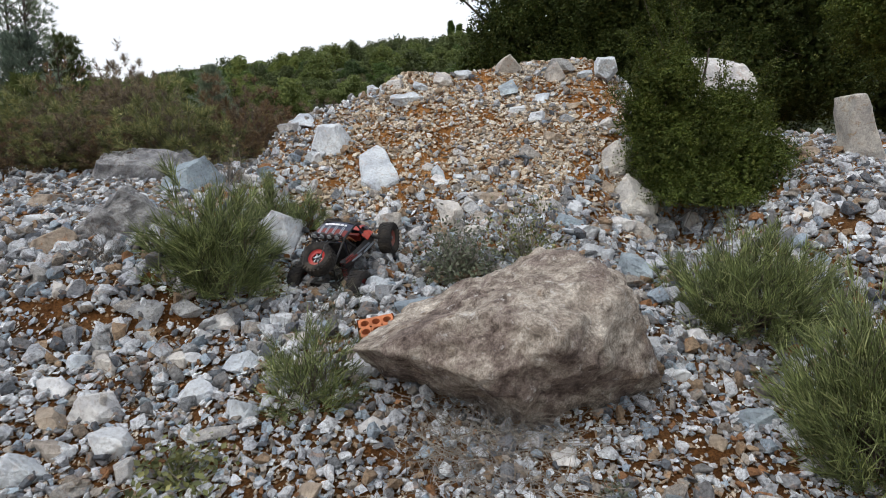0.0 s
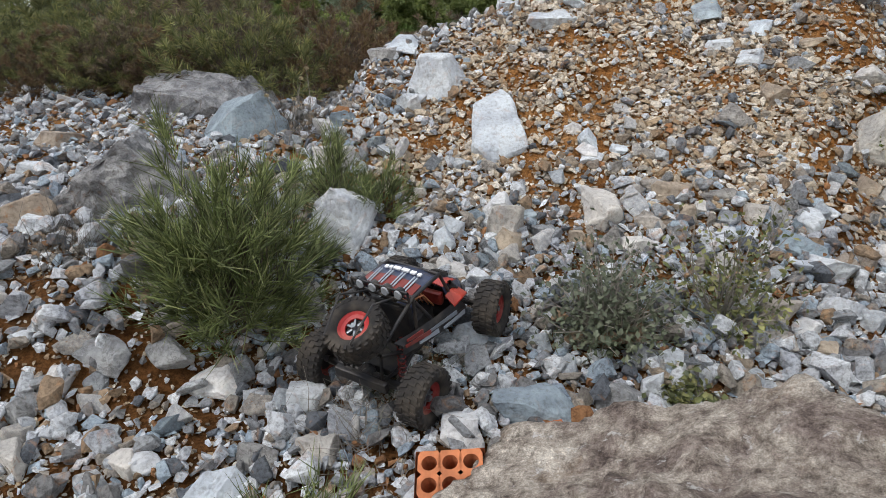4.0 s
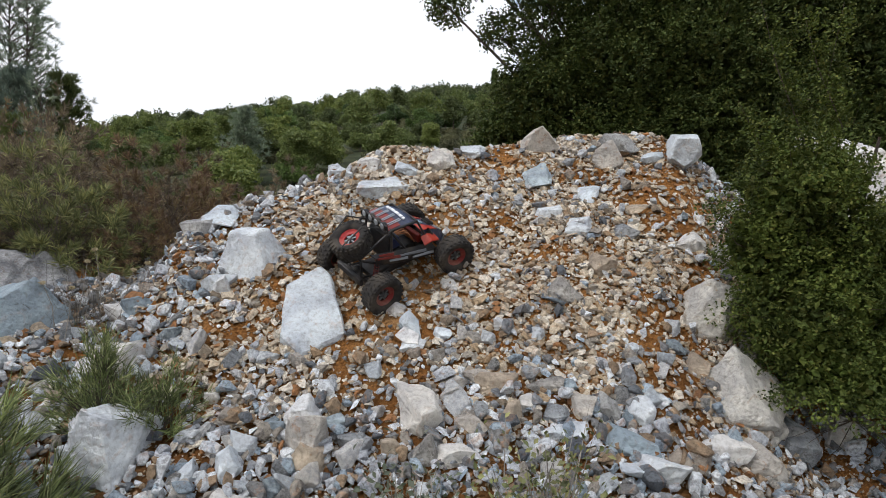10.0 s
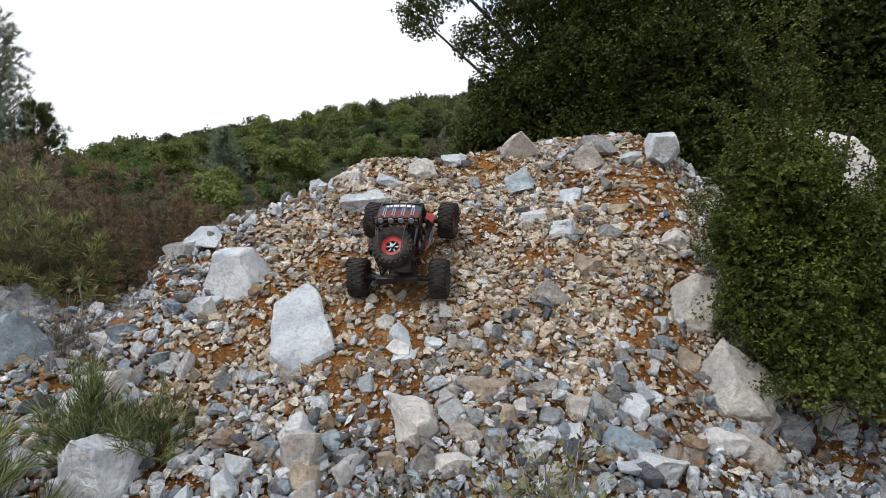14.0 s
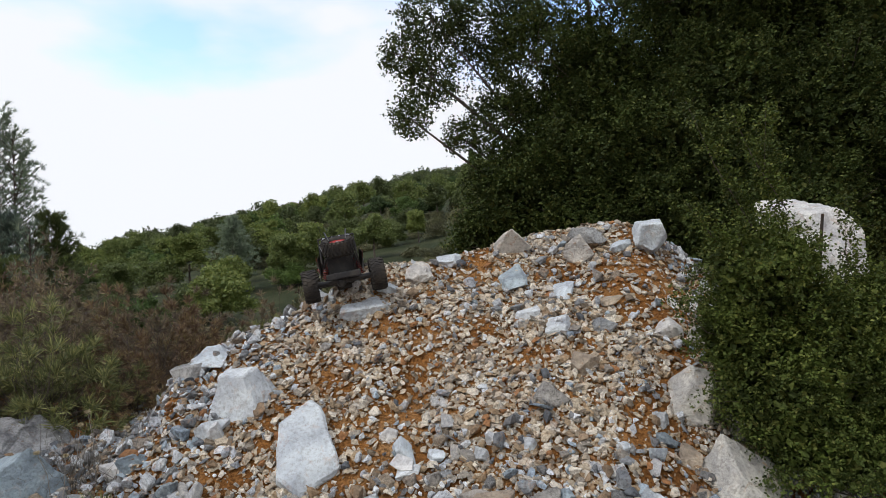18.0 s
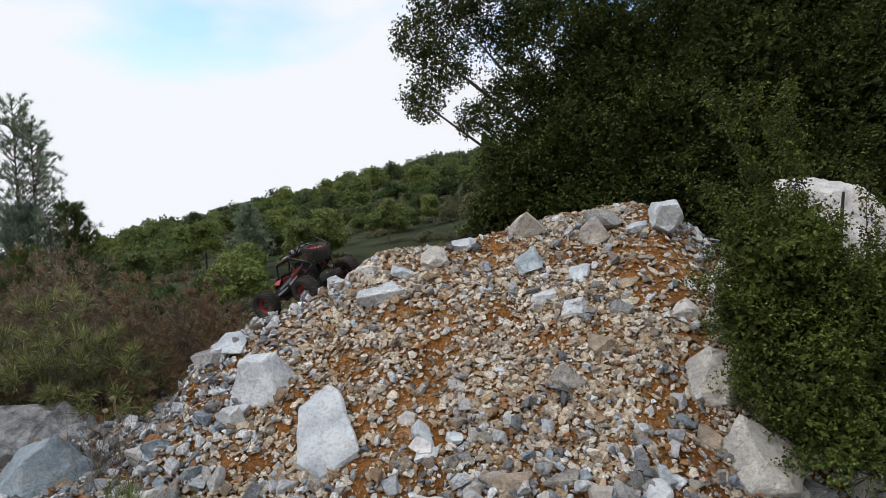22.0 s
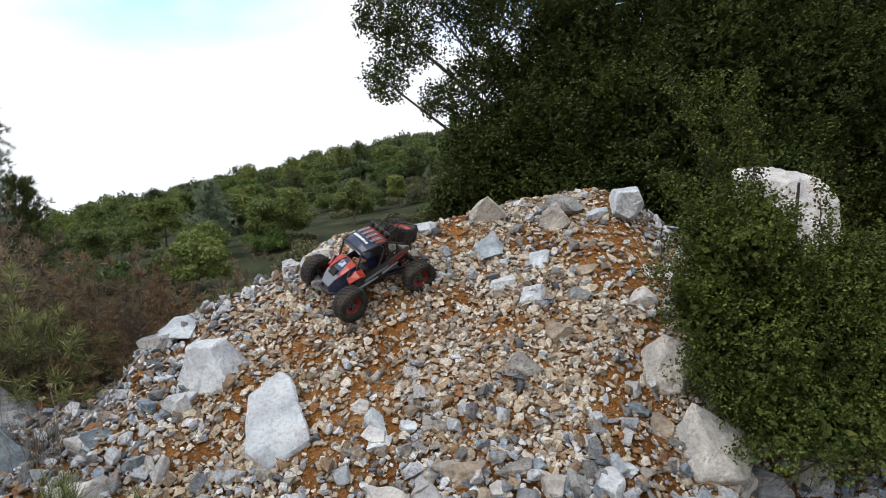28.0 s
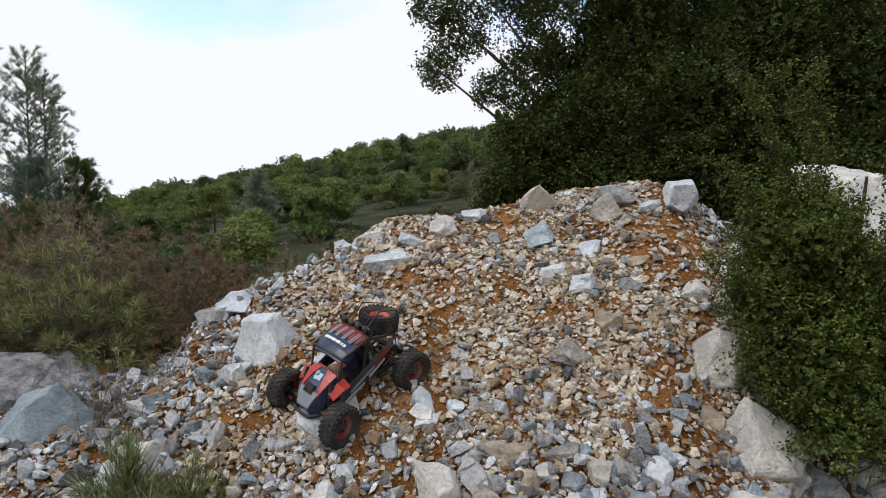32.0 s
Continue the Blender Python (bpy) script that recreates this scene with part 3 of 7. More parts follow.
def bare(x, y):
    """How bare of stones the soil lies, 0 to 1."""
    b = 0 * x
    for cx, cy, rx, ry in ((-0.31, 3.34, 0.16, 0.07), (0.36, 3.37, 0.10, 0.05), (0.20, 3.80, 0.18, 0.09), (0.92, 3.73, 0.08, 0.17), (0.85, 3.34, 0.06, 0.03), (-0.54, 3.04, 0.10, 0.05), (-0.04, 3.35, 0.09, 0.04), (0.57, 3.40, 0.05, 0.04), (-0.15, 3.53, 0.12, 0.05), (0.24, 3.50, 0.09, 0.04), (-0.84, 2.08, 0.13, 0.04), (-0.63, 2.65, 0.05, 0.16), (-1.18, 2.19, 0.08, 0.05), (-0.84, 2.11, 0.13, 0.05), (-1.22, 2.08, 0.15, 0.06), (0.31, 1.74, 0.12, 0.05), (0.62, 1.60, 0.09, 0.06), (-0.05, 1.55, 0.12, 0.06), (1.51, 2.46, 0.08, 0.08), (-0.57, 2.80, 0.07, 0.09)):
        b = np.maximum(b, np.exp(-(((x - cx) / rx) ** 2 + ((y - cy) / ry) ** 2)))
    return b


def spread(n, x0, x1, y0, y1, gen, keep):
    x, y = gen.uniform(x0, x1, n), gen.uniform(y0, y1, n)
    k = gen.uniform(0, 1, n) < keep(x, y)
    return x[k], y[k]


def on_heap(x, y):
    """1 where stones lie: the heap and the bank before it, not the brush behind."""
    xx = np.clip(x, -0.9, 1.6)
    crest = 3.86 + 0.35 * xx - 0.15 * xx * xx
    return np.maximum(sstep(3.45, 3.25, y), sstep(crest + 0.35, crest + 0.15, y) * sstep(-1.25, -1.08, x))


g1 = np.random.default_rng(11)


def near_w(x, y):
    """Thins the stones out towards the sides."""
    w = 0.25 * np.sin(3.1 * x + 2.0 * y) + 0.18 * np.sin(7.3 * y - 4.1 * x)
    return sstep(-3.4, -1.6, x + w) * sstep(2.9, 1.3, x + w) * sstep(0.55, 1.35, y + 0.6 * w)


def upper(x, y):
    """1 on the upper heap, where the scree is finer and more soil shows."""
    return sstep(2.75, 3.15, y + 0.25 * np.abs(x) * (x < 0)) * sstep(1.1, 0.9, x) * (0.15 + 0.85 * sstep(-0.72, -0.42, x - 0.35 * (y - 3.3)))


def patchy(x, y):
    """Where the soil shows between the stones of the upper heap, 0 to 1."""
    w = np.sin(5.1 * x + 2.3 * y + 1.3) * np.sin(4.3 * y - 3.1 * x + 0.6) + 0.6 * np.sin(11 * x + 4 * y) * np.sin(9 * y - 5 * x + 2)
    return np.maximum(bare(x, y), 0.92 * sstep(0.05, 0.65, w) * upper(x, y))


x, y = spread(150000, -3.2, 2.8, 0.8, 4.3, g1, lambda x, y: on_heap(x, y) * near_w(x, y) * (1 - 0.72 * patchy(x, y)) * (0.80 + 0.20 * upper(x, y)))
scatter("fine_gravel", x, y, 0.007 + 0.012 * g1.beta(1.2, 2, len(x)), scree_mat, g1, 0.6, 0.0, "fine broken cream and rust gravel over the slope", "gravel", shapes=CHIPS)
x, y = spread(60000, -1.2, 1.3, 2.6, 4.3, g1, lambda x, y: on_heap(x, y) * upper(x, y) * (1 - 0.85 * patchy(x, y)) * 0.62)
scatter("scree", x, y, 0.016 + 0.046 * g1.beta(1.0, 4, len(x)), scree_mat, g1, 0.5, -0.04, "broken cream and white marble scree on the heap", "gravel", shapes=CHIPS)
x, y = spread(62000, -3.2, 2.8, 0.8, 4.3, g1, lambda x, y: on_heap(x, y) * near_w(x, y) * (1 - 0.88 * patchy(x, y)) * (1.0 - 0.77 * upper(x, y)))
scatter("gravel", x, y, 0.016 + 0.036 * g1.beta(1.1, 3, len(x)), gravel_mat, g1, 0.7, -0.06, "broken white and grey marble gravel on the heap", "gravel", shapes=CHIPS)
x, y = spread(30000, -3.0, 2.7, 0.8, 4.3, g1, lambda x, y: on_heap(x, y) * near_w(x, y) * (1 - 0.95 * bare(x, y)) * (1 - 0.82 * upper(x, y)) * (1 - 0.25 * sstep(2.3, 2.0, y)))
scatter("rubble", x, y, (0.017 + 0.062 * g1.beta(0.8, 3.2, len(x))) * (1 + 0.35 * sstep(2.95, 2.5, y)) * (1 - 0.30 * sstep(2.1, 1.6, y)), rubble_mat, g1, 0.9, -0.16, "angular white and blue-grey marble rubble", "rubble", shapes=PEBBLES)
x, y = spread(60000, -1.8, 1.6, 1.5, 4.2, g1, lambda x, y: on_heap(x, y) * (0.15 + 0.85 * patchy(x, y)))
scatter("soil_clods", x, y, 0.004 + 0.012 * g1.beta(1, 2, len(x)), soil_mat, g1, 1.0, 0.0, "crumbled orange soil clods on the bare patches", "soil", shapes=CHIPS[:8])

# ---- single stones of the lower heap ----
STONE_MESHES = []
for k in range(12):
    me = block_mesh("stone", (1.0, 0.62 + 0.03 * (k % 6), 0.40 + 0.06 * (k % 7)), 500 + k, 11, 3, 0.014)
    STONE_MESHES.append(me)


def loose_stones():
    g = np.random.default_rng(23)
    mats = (pale_mat, pale_mat, blue_mat, stained_mat, grey_mat, pale_mat)
    words = ("pale marble stone", "white marble stone", "blue-grey marble stone", "rust-stained stone", "grey limestone stone", "pale marble stone")
    meshes = []
    for k, me in enumerate(STONE_MESHES):
        me.materials.append(mats[k % 6])
        meshes.append((me, words[k % 6]))
    n = 0
    while n < 300:
        x, y = g.uniform(-1.2, 1.0), g.uniform(1.35, 3.75)
        if g.uniform() > (0.35 + 0.65 * sstep(2.1, 2.6, y)) * (1 - 0.6 * sstep(2.95, 3.2, y)) or (y > 3.2 and x < -0.75) or bare(np.array(x), np.array(y)) > 0.3:
            continue
        if math.hypot(x + 0.29, y - 3.18) < 0.15:
            continue
        if 0.52 > math.hypot((x - 0.14) / 1.0, (y - 1.72) / 0.85) * 1.0 + 0.12:
            continue
        s = (0.046 + 0.060 * g.beta(1.3, 2.4)) * (1 - 0.25 * sstep(2.9, 3.2, y))
        me, word = meshes[n % 12]
        ob = new("stone", me)
        fm = slope_turn(np.array([x]), np.array([y]))[0][0]
        tm = Matrix([list(r) for r in fm @ turn_matrices(1, g, 0.8)[0]]).to_4x4()
        ob.matrix_basis = Matrix.Translation((x, y, float(ground_h(x, y)) + 0.16 * s)) @ tm @ Matrix.Diagonal((s, s, s, 1))
        tagged(ob, "angular " + word + " among the rubble", "stone", "loose stones of the heap")
        n += 1


loose_stones()

# ---- rocks ----
boulder = rock("boulder", 0.165, 1.80, (0.84, 0.66, 0.58), boulder_mat, "large tan-grey crusted boulder with rust-stained patches", 41, z=0.590, planes=0, detail=6, rough=0.034, soft=0.008, fine=2.6, category="boulder", box=False,
               cuts=((-0.55, 0, 0.835, 0.46), (0.42, 0.1, 0.90, 0.82), (0, -0.40, 0.917, 0.63), (0, -0.90, -0.43, 0.83), (-0.5, -0.5, -0.7, 0.66), (0.95, -0.1, 0.2, 0.85), (0.7, -0.65, 0.1, 0.80), (0.05, 0.9, 0.3, 0.66), (0.15, 0, 0.99, 0.80), (-0.45, -0.80, 0.25, 0.80), (0.45, -0.75, -0.6, 0.74), (-0.1, 0.1, -1, 0.9), (-0.9, 0.3, -0.2, 0.92)))

boulder.data.shade_smooth()
rock("marble_rock", -0.726, 3.455, (0.115, 0.104, 0.037), pale_mat, "pale white marble rock lying on the scree", 200, turn=7, tip=41, roll=6, z=1.307, detail=3)
rock("limestone_rock", -0.798, 3.407, (0.135, 0.093, 0.100), grey_mat, "weathered grey limestone rock on the slope", 201, turn=-20, tip=12, roll=6, z=1.248, detail=4)
rock("limestone_rock", -1.059, 3.600, (0.109, 0.087, 0.095), grey_mat, "weathered grey limestone rock on the slope", 202, turn=-1, tip=4, roll=0, z=1.071, detail=3)
rock("marble_rock", -0.610, 3.164, (0.069, 0.062, 0.118), pale_mat, "pale white marble rock lying on the scree", 203, turn=5, tip=12, roll=-4, z=1.081, detail=3)
rock("blue_rock", -0.840, 3.119, (0.116, 0.075, 0.079), blue_mat, "smooth blue-grey marble stone on the scree", 204, turn=20, tip=12, roll=-9, z=1.024, detail=4)
rock("stained_rock", 0.631, 3.814, (0.126, 0.113, 0.146), stained_mat, "rust-stained marble rock on the gravel slope", 205, turn=-9, tip=12, roll=-2, z=1.572, detail=3)
rock("blue_rock", 0.360, 3.708, (0.150, 0.135, 0.038), blue_mat, "smooth blue-grey marble stone on the scree", 206, turn=3, tip=40, roll=-2, z=1.497, detail=4)
rock("marble_rock", 0.543, 3.651, (0.108, 0.124, 0.035), pale_mat, "pale white marble rock lying on the scree", 207, turn=-15, tip=34, roll=-10, z=1.448, detail=3)
rock("stained_rock", 0.696, 3.571, (0.095, 0.063, 0.030), stained_mat, "rust-stained marble rock on the gravel slope", 208, turn=-20, tip=40, roll=-9, z=1.393, detail=3)
rock("limestone_rock", 0.641, 3.476, (0.112, 0.080, 0.087), grey_mat, "weathered grey limestone rock on the slope", 209, turn=-14, tip=12, roll=10, z=1.306, detail=3)
rock("marble_rock", 0.484, 3.468, (0.100, 0.099, 0.032), pale_mat, "pale white marble rock lying on the scree", 210, turn=-13, tip=38, roll=3, z=1.325, detail=3)
rock("marble_rock", 0.378, 3.548, (0.090, 0.067, 0.072), pale_mat, "pale white marble rock lying on the scree", 211, turn=10, tip=12, roll=-6, z=1.355, detail=3)
rock("marble_rock", 0.853, 3.422, (0.109, 0.088, 0.096), pale_mat, "pale white marble rock lying on the scree", 212, turn=-9, tip=12, roll=-1, z=1.273, detail=3)
rock("limestone_rock", 0.942, 3.420, (0.109, 0.098, 0.138), grey_mat, "weathered grey limestone rock on the slope", 213, turn=-10, tip=12, roll=10, z=1.240, detail=3)
rock("marble_rock", 0.915, 3.575, (0.059, 0.042, 0.045), pale_mat, "pale white marble rock lying on the scree", 214, turn=-13, tip=12, roll=8, z=1.367, detail=3)
rock("stained_rock", 0.533, 3.321, (0.112, 0.101, 0.116), stained_mat, "rust-stained marble rock on the gravel slope", 215, turn=12, tip=12, roll=7, z=1.195, detail=3)
rock("limestone_rock", 0.403, 3.214, (0.126, 0.086, 0.091), grey_mat, "weathered grey limestone rock on the slope", 216, turn=-16, tip=12, roll=-2, z=1.122, detail=4)
rock("limestone_rock", 0.956, 3.201, (0.093, 0.083, 0.130), grey_mat, "weathered grey limestone rock on the slope", 217, turn=5, tip=12, roll=0, z=0.976, detail=3)
rock("limestone_rock", 1.079, 3.165, (0.087, 0.078, 0.112), grey_mat, "weathered grey limestone rock on the slope", 218, turn=7, tip=12, roll=4, z=0.867, detail=3)
rock("stained_rock", 1.172, 3.084, (0.127, 0.114, 0.144), stained_mat, "rust-stained marble rock on the gravel slope", 219, turn=7, tip=12, roll=-9, z=0.790, detail=4)
rock("limestone_rock", 0.992, 3.025, (0.153, 0.074, 0.073), grey_mat, "weathered grey limestone rock on the slope", 220, turn=19, tip=12, roll=1, z=0.792, detail=4)
rock("marble_rock", 0.818, 3.881, (0.129, 0.075, 0.077), pale_mat, "pale white marble rock lying on the scree", 221, turn=17, tip=12, roll=-5, z=1.603, detail=3)
rock("marble_rock", -0.036, 3.073, (0.075, 0.067, 0.082), pale_mat, "pale white marble rock lying on the scree", 222, turn=-6, tip=12, roll=8, z=1.020, detail=3)
rock("marble_rock", 0.224, 3.095, (0.048, 0.043, 0.048), pale_mat, "pale white marble rock lying on the scree", 223, turn=-13, tip=12, roll=-9, z=1.029, detail=3)
rock("marble_rock", -0.015, 3.019, (0.072, 0.049, 0.052), pale_mat, "pale white marble rock lying on the scree", 224, turn=-5, tip=12, roll=4, z=0.975, detail=3)
rock("stained_rock", 0.190, 2.936, (0.111, 0.086, 0.094), stained_mat, "rust-stained marble rock on the gravel slope", 225, turn=-15, tip=12, roll=8, z=0.903, detail=4)
rock("marble_rock", 0.055, 3.063, (0.060, 0.048, 0.053), pale_mat, "pale white marble rock lying on the scree", 226, turn=-7, tip=12, roll=-6, z=1.006, detail=3)
rock("marble_rock", 0.325, 3.075, (0.046, 0.041, 0.071), pale_mat, "pale white marble rock lying on the scree", 227, turn=2, tip=12, roll=8, z=1.005, detail=3)
rock("marble_rock", 0.589, 3.058, (0.045, 0.041, 0.052), pale_mat, "pale white marble rock lying on the scree", 228, turn=16, tip=12, roll=8, z=0.994, detail=3)
rock("marble_rock", 0.546, 2.983, (0.066, 0.051, 0.021), pale_mat, "pale white marble rock lying on the scree", 229, turn=-8, tip=39, roll=-10, z=0.954, detail=3)
rock("stained_rock", 0.751, 3.050, (0.075, 0.068, 0.086), stained_mat, "rust-stained marble rock on the gravel slope", 230, turn=11, tip=12, roll=4, z=0.953, detail=3)
rock("marble_rock", -0.363, 3.207, (0.047, 0.049, 0.015), pale_mat, "pale white marble rock lying on the scree", 231, turn=11, tip=39, roll=-10, z=1.127, detail=3)
rock("blue_rock", -0.736, 3.168, (0.046, 0.041, 0.084), blue_mat, "smooth blue-grey marble stone on the scree", 232, turn=-19, tip=12, roll=0, z=1.089, detail=3)
rock("limestone_rock", 0.140, 3.065, (0.078, 0.047, 0.049), grey_mat, "weathered grey limestone rock on the slope", 233, turn=-7, tip=12, roll=-1, z=1.001, detail=3)
rock("limestone_rock", 0.050, 2.998, (0.058, 0.052, 0.068), grey_mat, "weathered grey limestone rock on the slope", 234, turn=18, tip=12, roll=-6, z=0.954, detail=3)
rock("blue_rock", 0.397, 2.939, (0.049, 0.044, 0.049), blue_mat, "smooth blue-grey marble stone on the scree", 235, turn=1, tip=12, roll=-4, z=0.913, detail=3)
rock("stained_rock", 0.140, 2.964, (0.050, 0.045, 0.060), stained_mat, "rust-stained marble rock on the gravel slope", 236, turn=-8, tip=12, roll=6, z=0.919, detail=3)
rock("marble_rock", -0.261, 2.827, (0.113, 0.102, 0.113), pale_mat, "pale white marble rock lying on the scree", 237, turn=-14, tip=12, roll=-4, z=0.819, detail=4)
rock("stained_rock", -0.230, 2.747, (0.119, 0.100, 0.110), stained_mat, "rust-stained marble rock on the gravel slope", 238, turn=-16, tip=12, roll=-7, z=0.756, detail=4)
rock("marble_rock", -0.378, 2.735, (0.073, 0.066, 0.107), pale_mat, "pale white marble rock lying on the scree", 239, turn=-9, tip=12, roll=4, z=0.770, detail=3)
rock("marble_rock", 0.035, 2.848, (0.148, 0.126, 0.139), pale_mat, "pale white marble rock lying on the scree", 240, turn=3, tip=12, roll=-1, z=0.839, detail=4)
rock("stained_rock", 0.146, 2.819, (0.092, 0.061, 0.065), stained_mat, "rust-stained marble rock on the gravel slope", 241, turn=-14, tip=12, roll=6, z=0.832, detail=4)
rock("stained_rock", -0.032, 2.774, (0.060, 0.054, 0.072), stained_mat, "rust-stained marble rock on the gravel slope", 242, turn=12, tip=12, roll=-6, z=0.777, detail=3)
rock("limestone_rock", 0.054, 2.758, (0.074, 0.066, 0.099), grey_mat, "weathered grey limestone rock on the slope", 243, turn=-18, tip=12, roll=-4, z=0.776, detail=3)
rock("marble_rock", 0.112, 2.758, (0.094, 0.066, 0.071), pale_mat, "pale white marble rock lying on the scree", 244, turn=-15, tip=12, roll=6, z=0.786, detail=4)
rock("stained_rock", 0.254, 2.845, (0.060, 0.054, 0.105), stained_mat, "rust-stained marble rock on the gravel slope", 245, turn=1, tip=12, roll=0, z=0.846, detail=3)
rock("stained_rock", 0.427, 2.883, (0.080, 0.070, 0.077), stained_mat, "rust-stained marble rock on the gravel slope", 246, turn=-9, tip=12, roll=0, z=0.870, detail=3)
rock("limestone_rock", 0.494, 2.891, (0.071, 0.064, 0.105), grey_mat, "weathered grey limestone rock on the slope", 247, turn=19, tip=12, roll=-6, z=0.866, detail=3)
rock("marble_rock", 0.572, 2.893, (0.096, 0.086, 0.102), pale_mat, "pale white marble rock lying on the scree", 248, turn=11, tip=12, roll=-10, z=0.866, detail=4)
rock("blue_rock", 0.517, 2.821, (0.142, 0.085, 0.089), blue_mat, "smooth blue-grey marble stone on the scree", 249, turn=-8, tip=12, roll=9, z=0.814, detail=4)
rock("marble_rock", 0.763, 2.850, (0.147, 0.087, 0.090), pale_mat, "pale white marble rock lying on the scree", 250, turn=15, tip=12, roll=-9, z=0.802, detail=4)
rock("stained_rock", 0.854, 2.865, (0.140, 0.099, 0.106), stained_mat, "rust-stained marble rock on the gravel slope", 251, turn=14, tip=12, roll=7, z=0.768, detail=4)
rock("limestone_rock", 1.021, 3.024, (0.181, 0.117, 0.124), grey_mat, "weathered grey limestone rock on the slope", 252, turn=-2, tip=12, roll=-3, z=0.768, detail=4)
rock("marble_rock", 0.572, 2.764, (0.176, 0.061, 0.054), pale_mat, "pale white marble rock lying on the scree", 253, turn=20, tip=12, roll=9, z=0.773, detail=4)
rock("marble_rock", 0.369, 2.823, (0.107, 0.058, 0.059), pale_mat, "pale white marble rock lying on the scree", 254, turn=7, tip=12, roll=-2, z=0.825, detail=4)
rock("stained_rock", 0.103, 2.929, (0.073, 0.061, 0.067), stained_mat, "rust-stained marble rock on the gravel slope", 255, turn=-12, tip=12, roll=9, z=0.898, detail=3)
rock("stained_rock", 0.182, 2.948, (0.109, 0.070, 0.074), stained_mat, "rust-stained marble rock on the gravel slope", 256, turn=-9, tip=12, roll=1, z=0.909, detail=4)
rock("limestone_rock", 0.348, 2.934, (0.099, 0.061, 0.064), grey_mat, "weathered grey limestone rock on the slope", 257, turn=7, tip=12, roll=-5, z=0.914, detail=4)
rock("marble_rock", -0.081, 3.135, (0.083, 0.051, 0.054), pale_mat, "pale white marble rock lying on the scree", 258, turn=-8, tip=12, roll=5, z=1.050, detail=3)
rock("marble_rock", -0.027, 3.023, (0.077, 0.070, 0.025), pale_mat, "pale white marble rock lying on the scree", 259, turn=-12, tip=40, roll=4, z=0.998, detail=3)
rock("marble_rock", -0.839, 2.926, (0.125, 0.092, 0.099), pale_mat, "pale white marble rock lying on the scree", 260, turn=18, tip=12, roll=4, z=0.880, detail=4)
rock("marble_rock", -0.501, 2.855, (0.055, 0.047, 0.052), pale_mat, "pale white marble rock lying on the scree", 261, turn=6, tip=12, roll=-1, z=0.847, detail=3)
rock("stained_rock", -0.436, 2.806, (0.065, 0.054, 0.059), stained_mat, "rust-stained marble rock on the gravel slope", 262, turn=19, tip=12, roll=-6, z=0.812, detail=3)
rock("blue_rock", -0.312, 2.799, (0.044, 0.040, 0.073), blue_mat, "smooth blue-grey marble stone on the scree", 263, turn=-6, tip=12, roll=3, z=0.796, detail=3)
rock("blue_rock", -0.180, 2.829, (0.066, 0.047, 0.051), blue_mat, "smooth blue-grey marble stone on the scree", 264, turn=6, tip=12, roll=-8, z=0.821, detail=3)
rock("marble_rock", -0.437, 2.724, (0.050, 0.045, 0.053), pale_mat, "pale white marble rock lying on the scree", 265, turn=-14, tip=12, roll=4, z=0.765, detail=3)
rock("limestone_rock", -0.128, 2.790, (0.087, 0.055, 0.058), grey_mat, "weathered grey limestone rock on the slope", 266, turn=14, tip=12, roll=3, z=0.788, detail=3)
rock("marble_rock", 0.289, 2.887, (0.062, 0.056, 0.068), pale_mat, "pale white marble rock lying on the scree", 267, turn=18, tip=12, roll=-3, z=0.876, detail=3)
rock("limestone_rock", 0.358, 2.858, (0.076, 0.056, 0.061), grey_mat, "weathered grey limestone rock on the slope", 268, turn=-7, tip=12, roll=6, z=0.854, detail=3)
rock("stained_rock", 0.644, 2.792, (0.087, 0.055, 0.058), stained_mat, "rust-stained marble rock on the gravel slope", 269, turn=-19, tip=12, roll=-6, z=0.788, detail=3)
rock("marble_rock", 0.621, 2.925, (0.057, 0.044, 0.047), pale_mat, "pale white marble rock lying on the scree", 270, turn=-13, tip=12, roll=-2, z=0.893, detail=3)
rock("stained_rock", 0.746, 2.954, (0.064, 0.058, 0.064), stained_mat, "rust-stained marble rock on the gravel slope", 271, turn=-14, tip=12, roll=6, z=0.886, detail=3)
rock("marble_rock", 0.942, 2.988, (0.098, 0.075, 0.082), pale_mat, "pale white marble rock lying on the scree", 272, turn=14, tip=12, roll=-3, z=0.807, detail=3)
rock("stained_rock", -0.231, 2.766, (0.124, 0.112, 0.242), stained_mat, "rust-stained marble rock on the gravel slope", 273, turn=-19, tip=12, roll=4, z=0.776, detail=4)
rock("marble_rock", -0.392, 2.691, (0.084, 0.076, 0.091), pale_mat, "pale white marble rock lying on the scree", 274, turn=-16, tip=12, roll=2, z=0.748, detail=3)
rock("marble_rock", -0.350, 2.594, (0.099, 0.079, 0.086), pale_mat, "pale white marble rock lying on the scree", 275, turn=-13, tip=12, roll=9, z=0.695, detail=4)
rock("marble_rock", -0.275, 2.578, (0.085, 0.074, 0.082), pale_mat, "pale white marble rock lying on the scree", 276, turn=7, tip=4, roll=10, z=0.687, detail=3)
rock("limestone_rock", -0.451, 2.551, (0.114, 0.057, 0.057), grey_mat, "weathered grey limestone rock on the slope", 277, turn=5, tip=12, roll=5, z=0.667, detail=4)
rock("marble_rock", -0.248, 2.360, (0.118, 0.100, 0.110), pale_mat, "pale white marble rock lying on the scree", 278, turn=-5, tip=4, roll=6, z=0.609, detail=4)
rock("blue_rock", 0.168, 2.619, (0.184, 0.082, 0.080), blue_mat, "smooth blue-grey marble stone on the scree", 279, turn=-16, tip=12, roll=-7, z=0.688, detail=4)
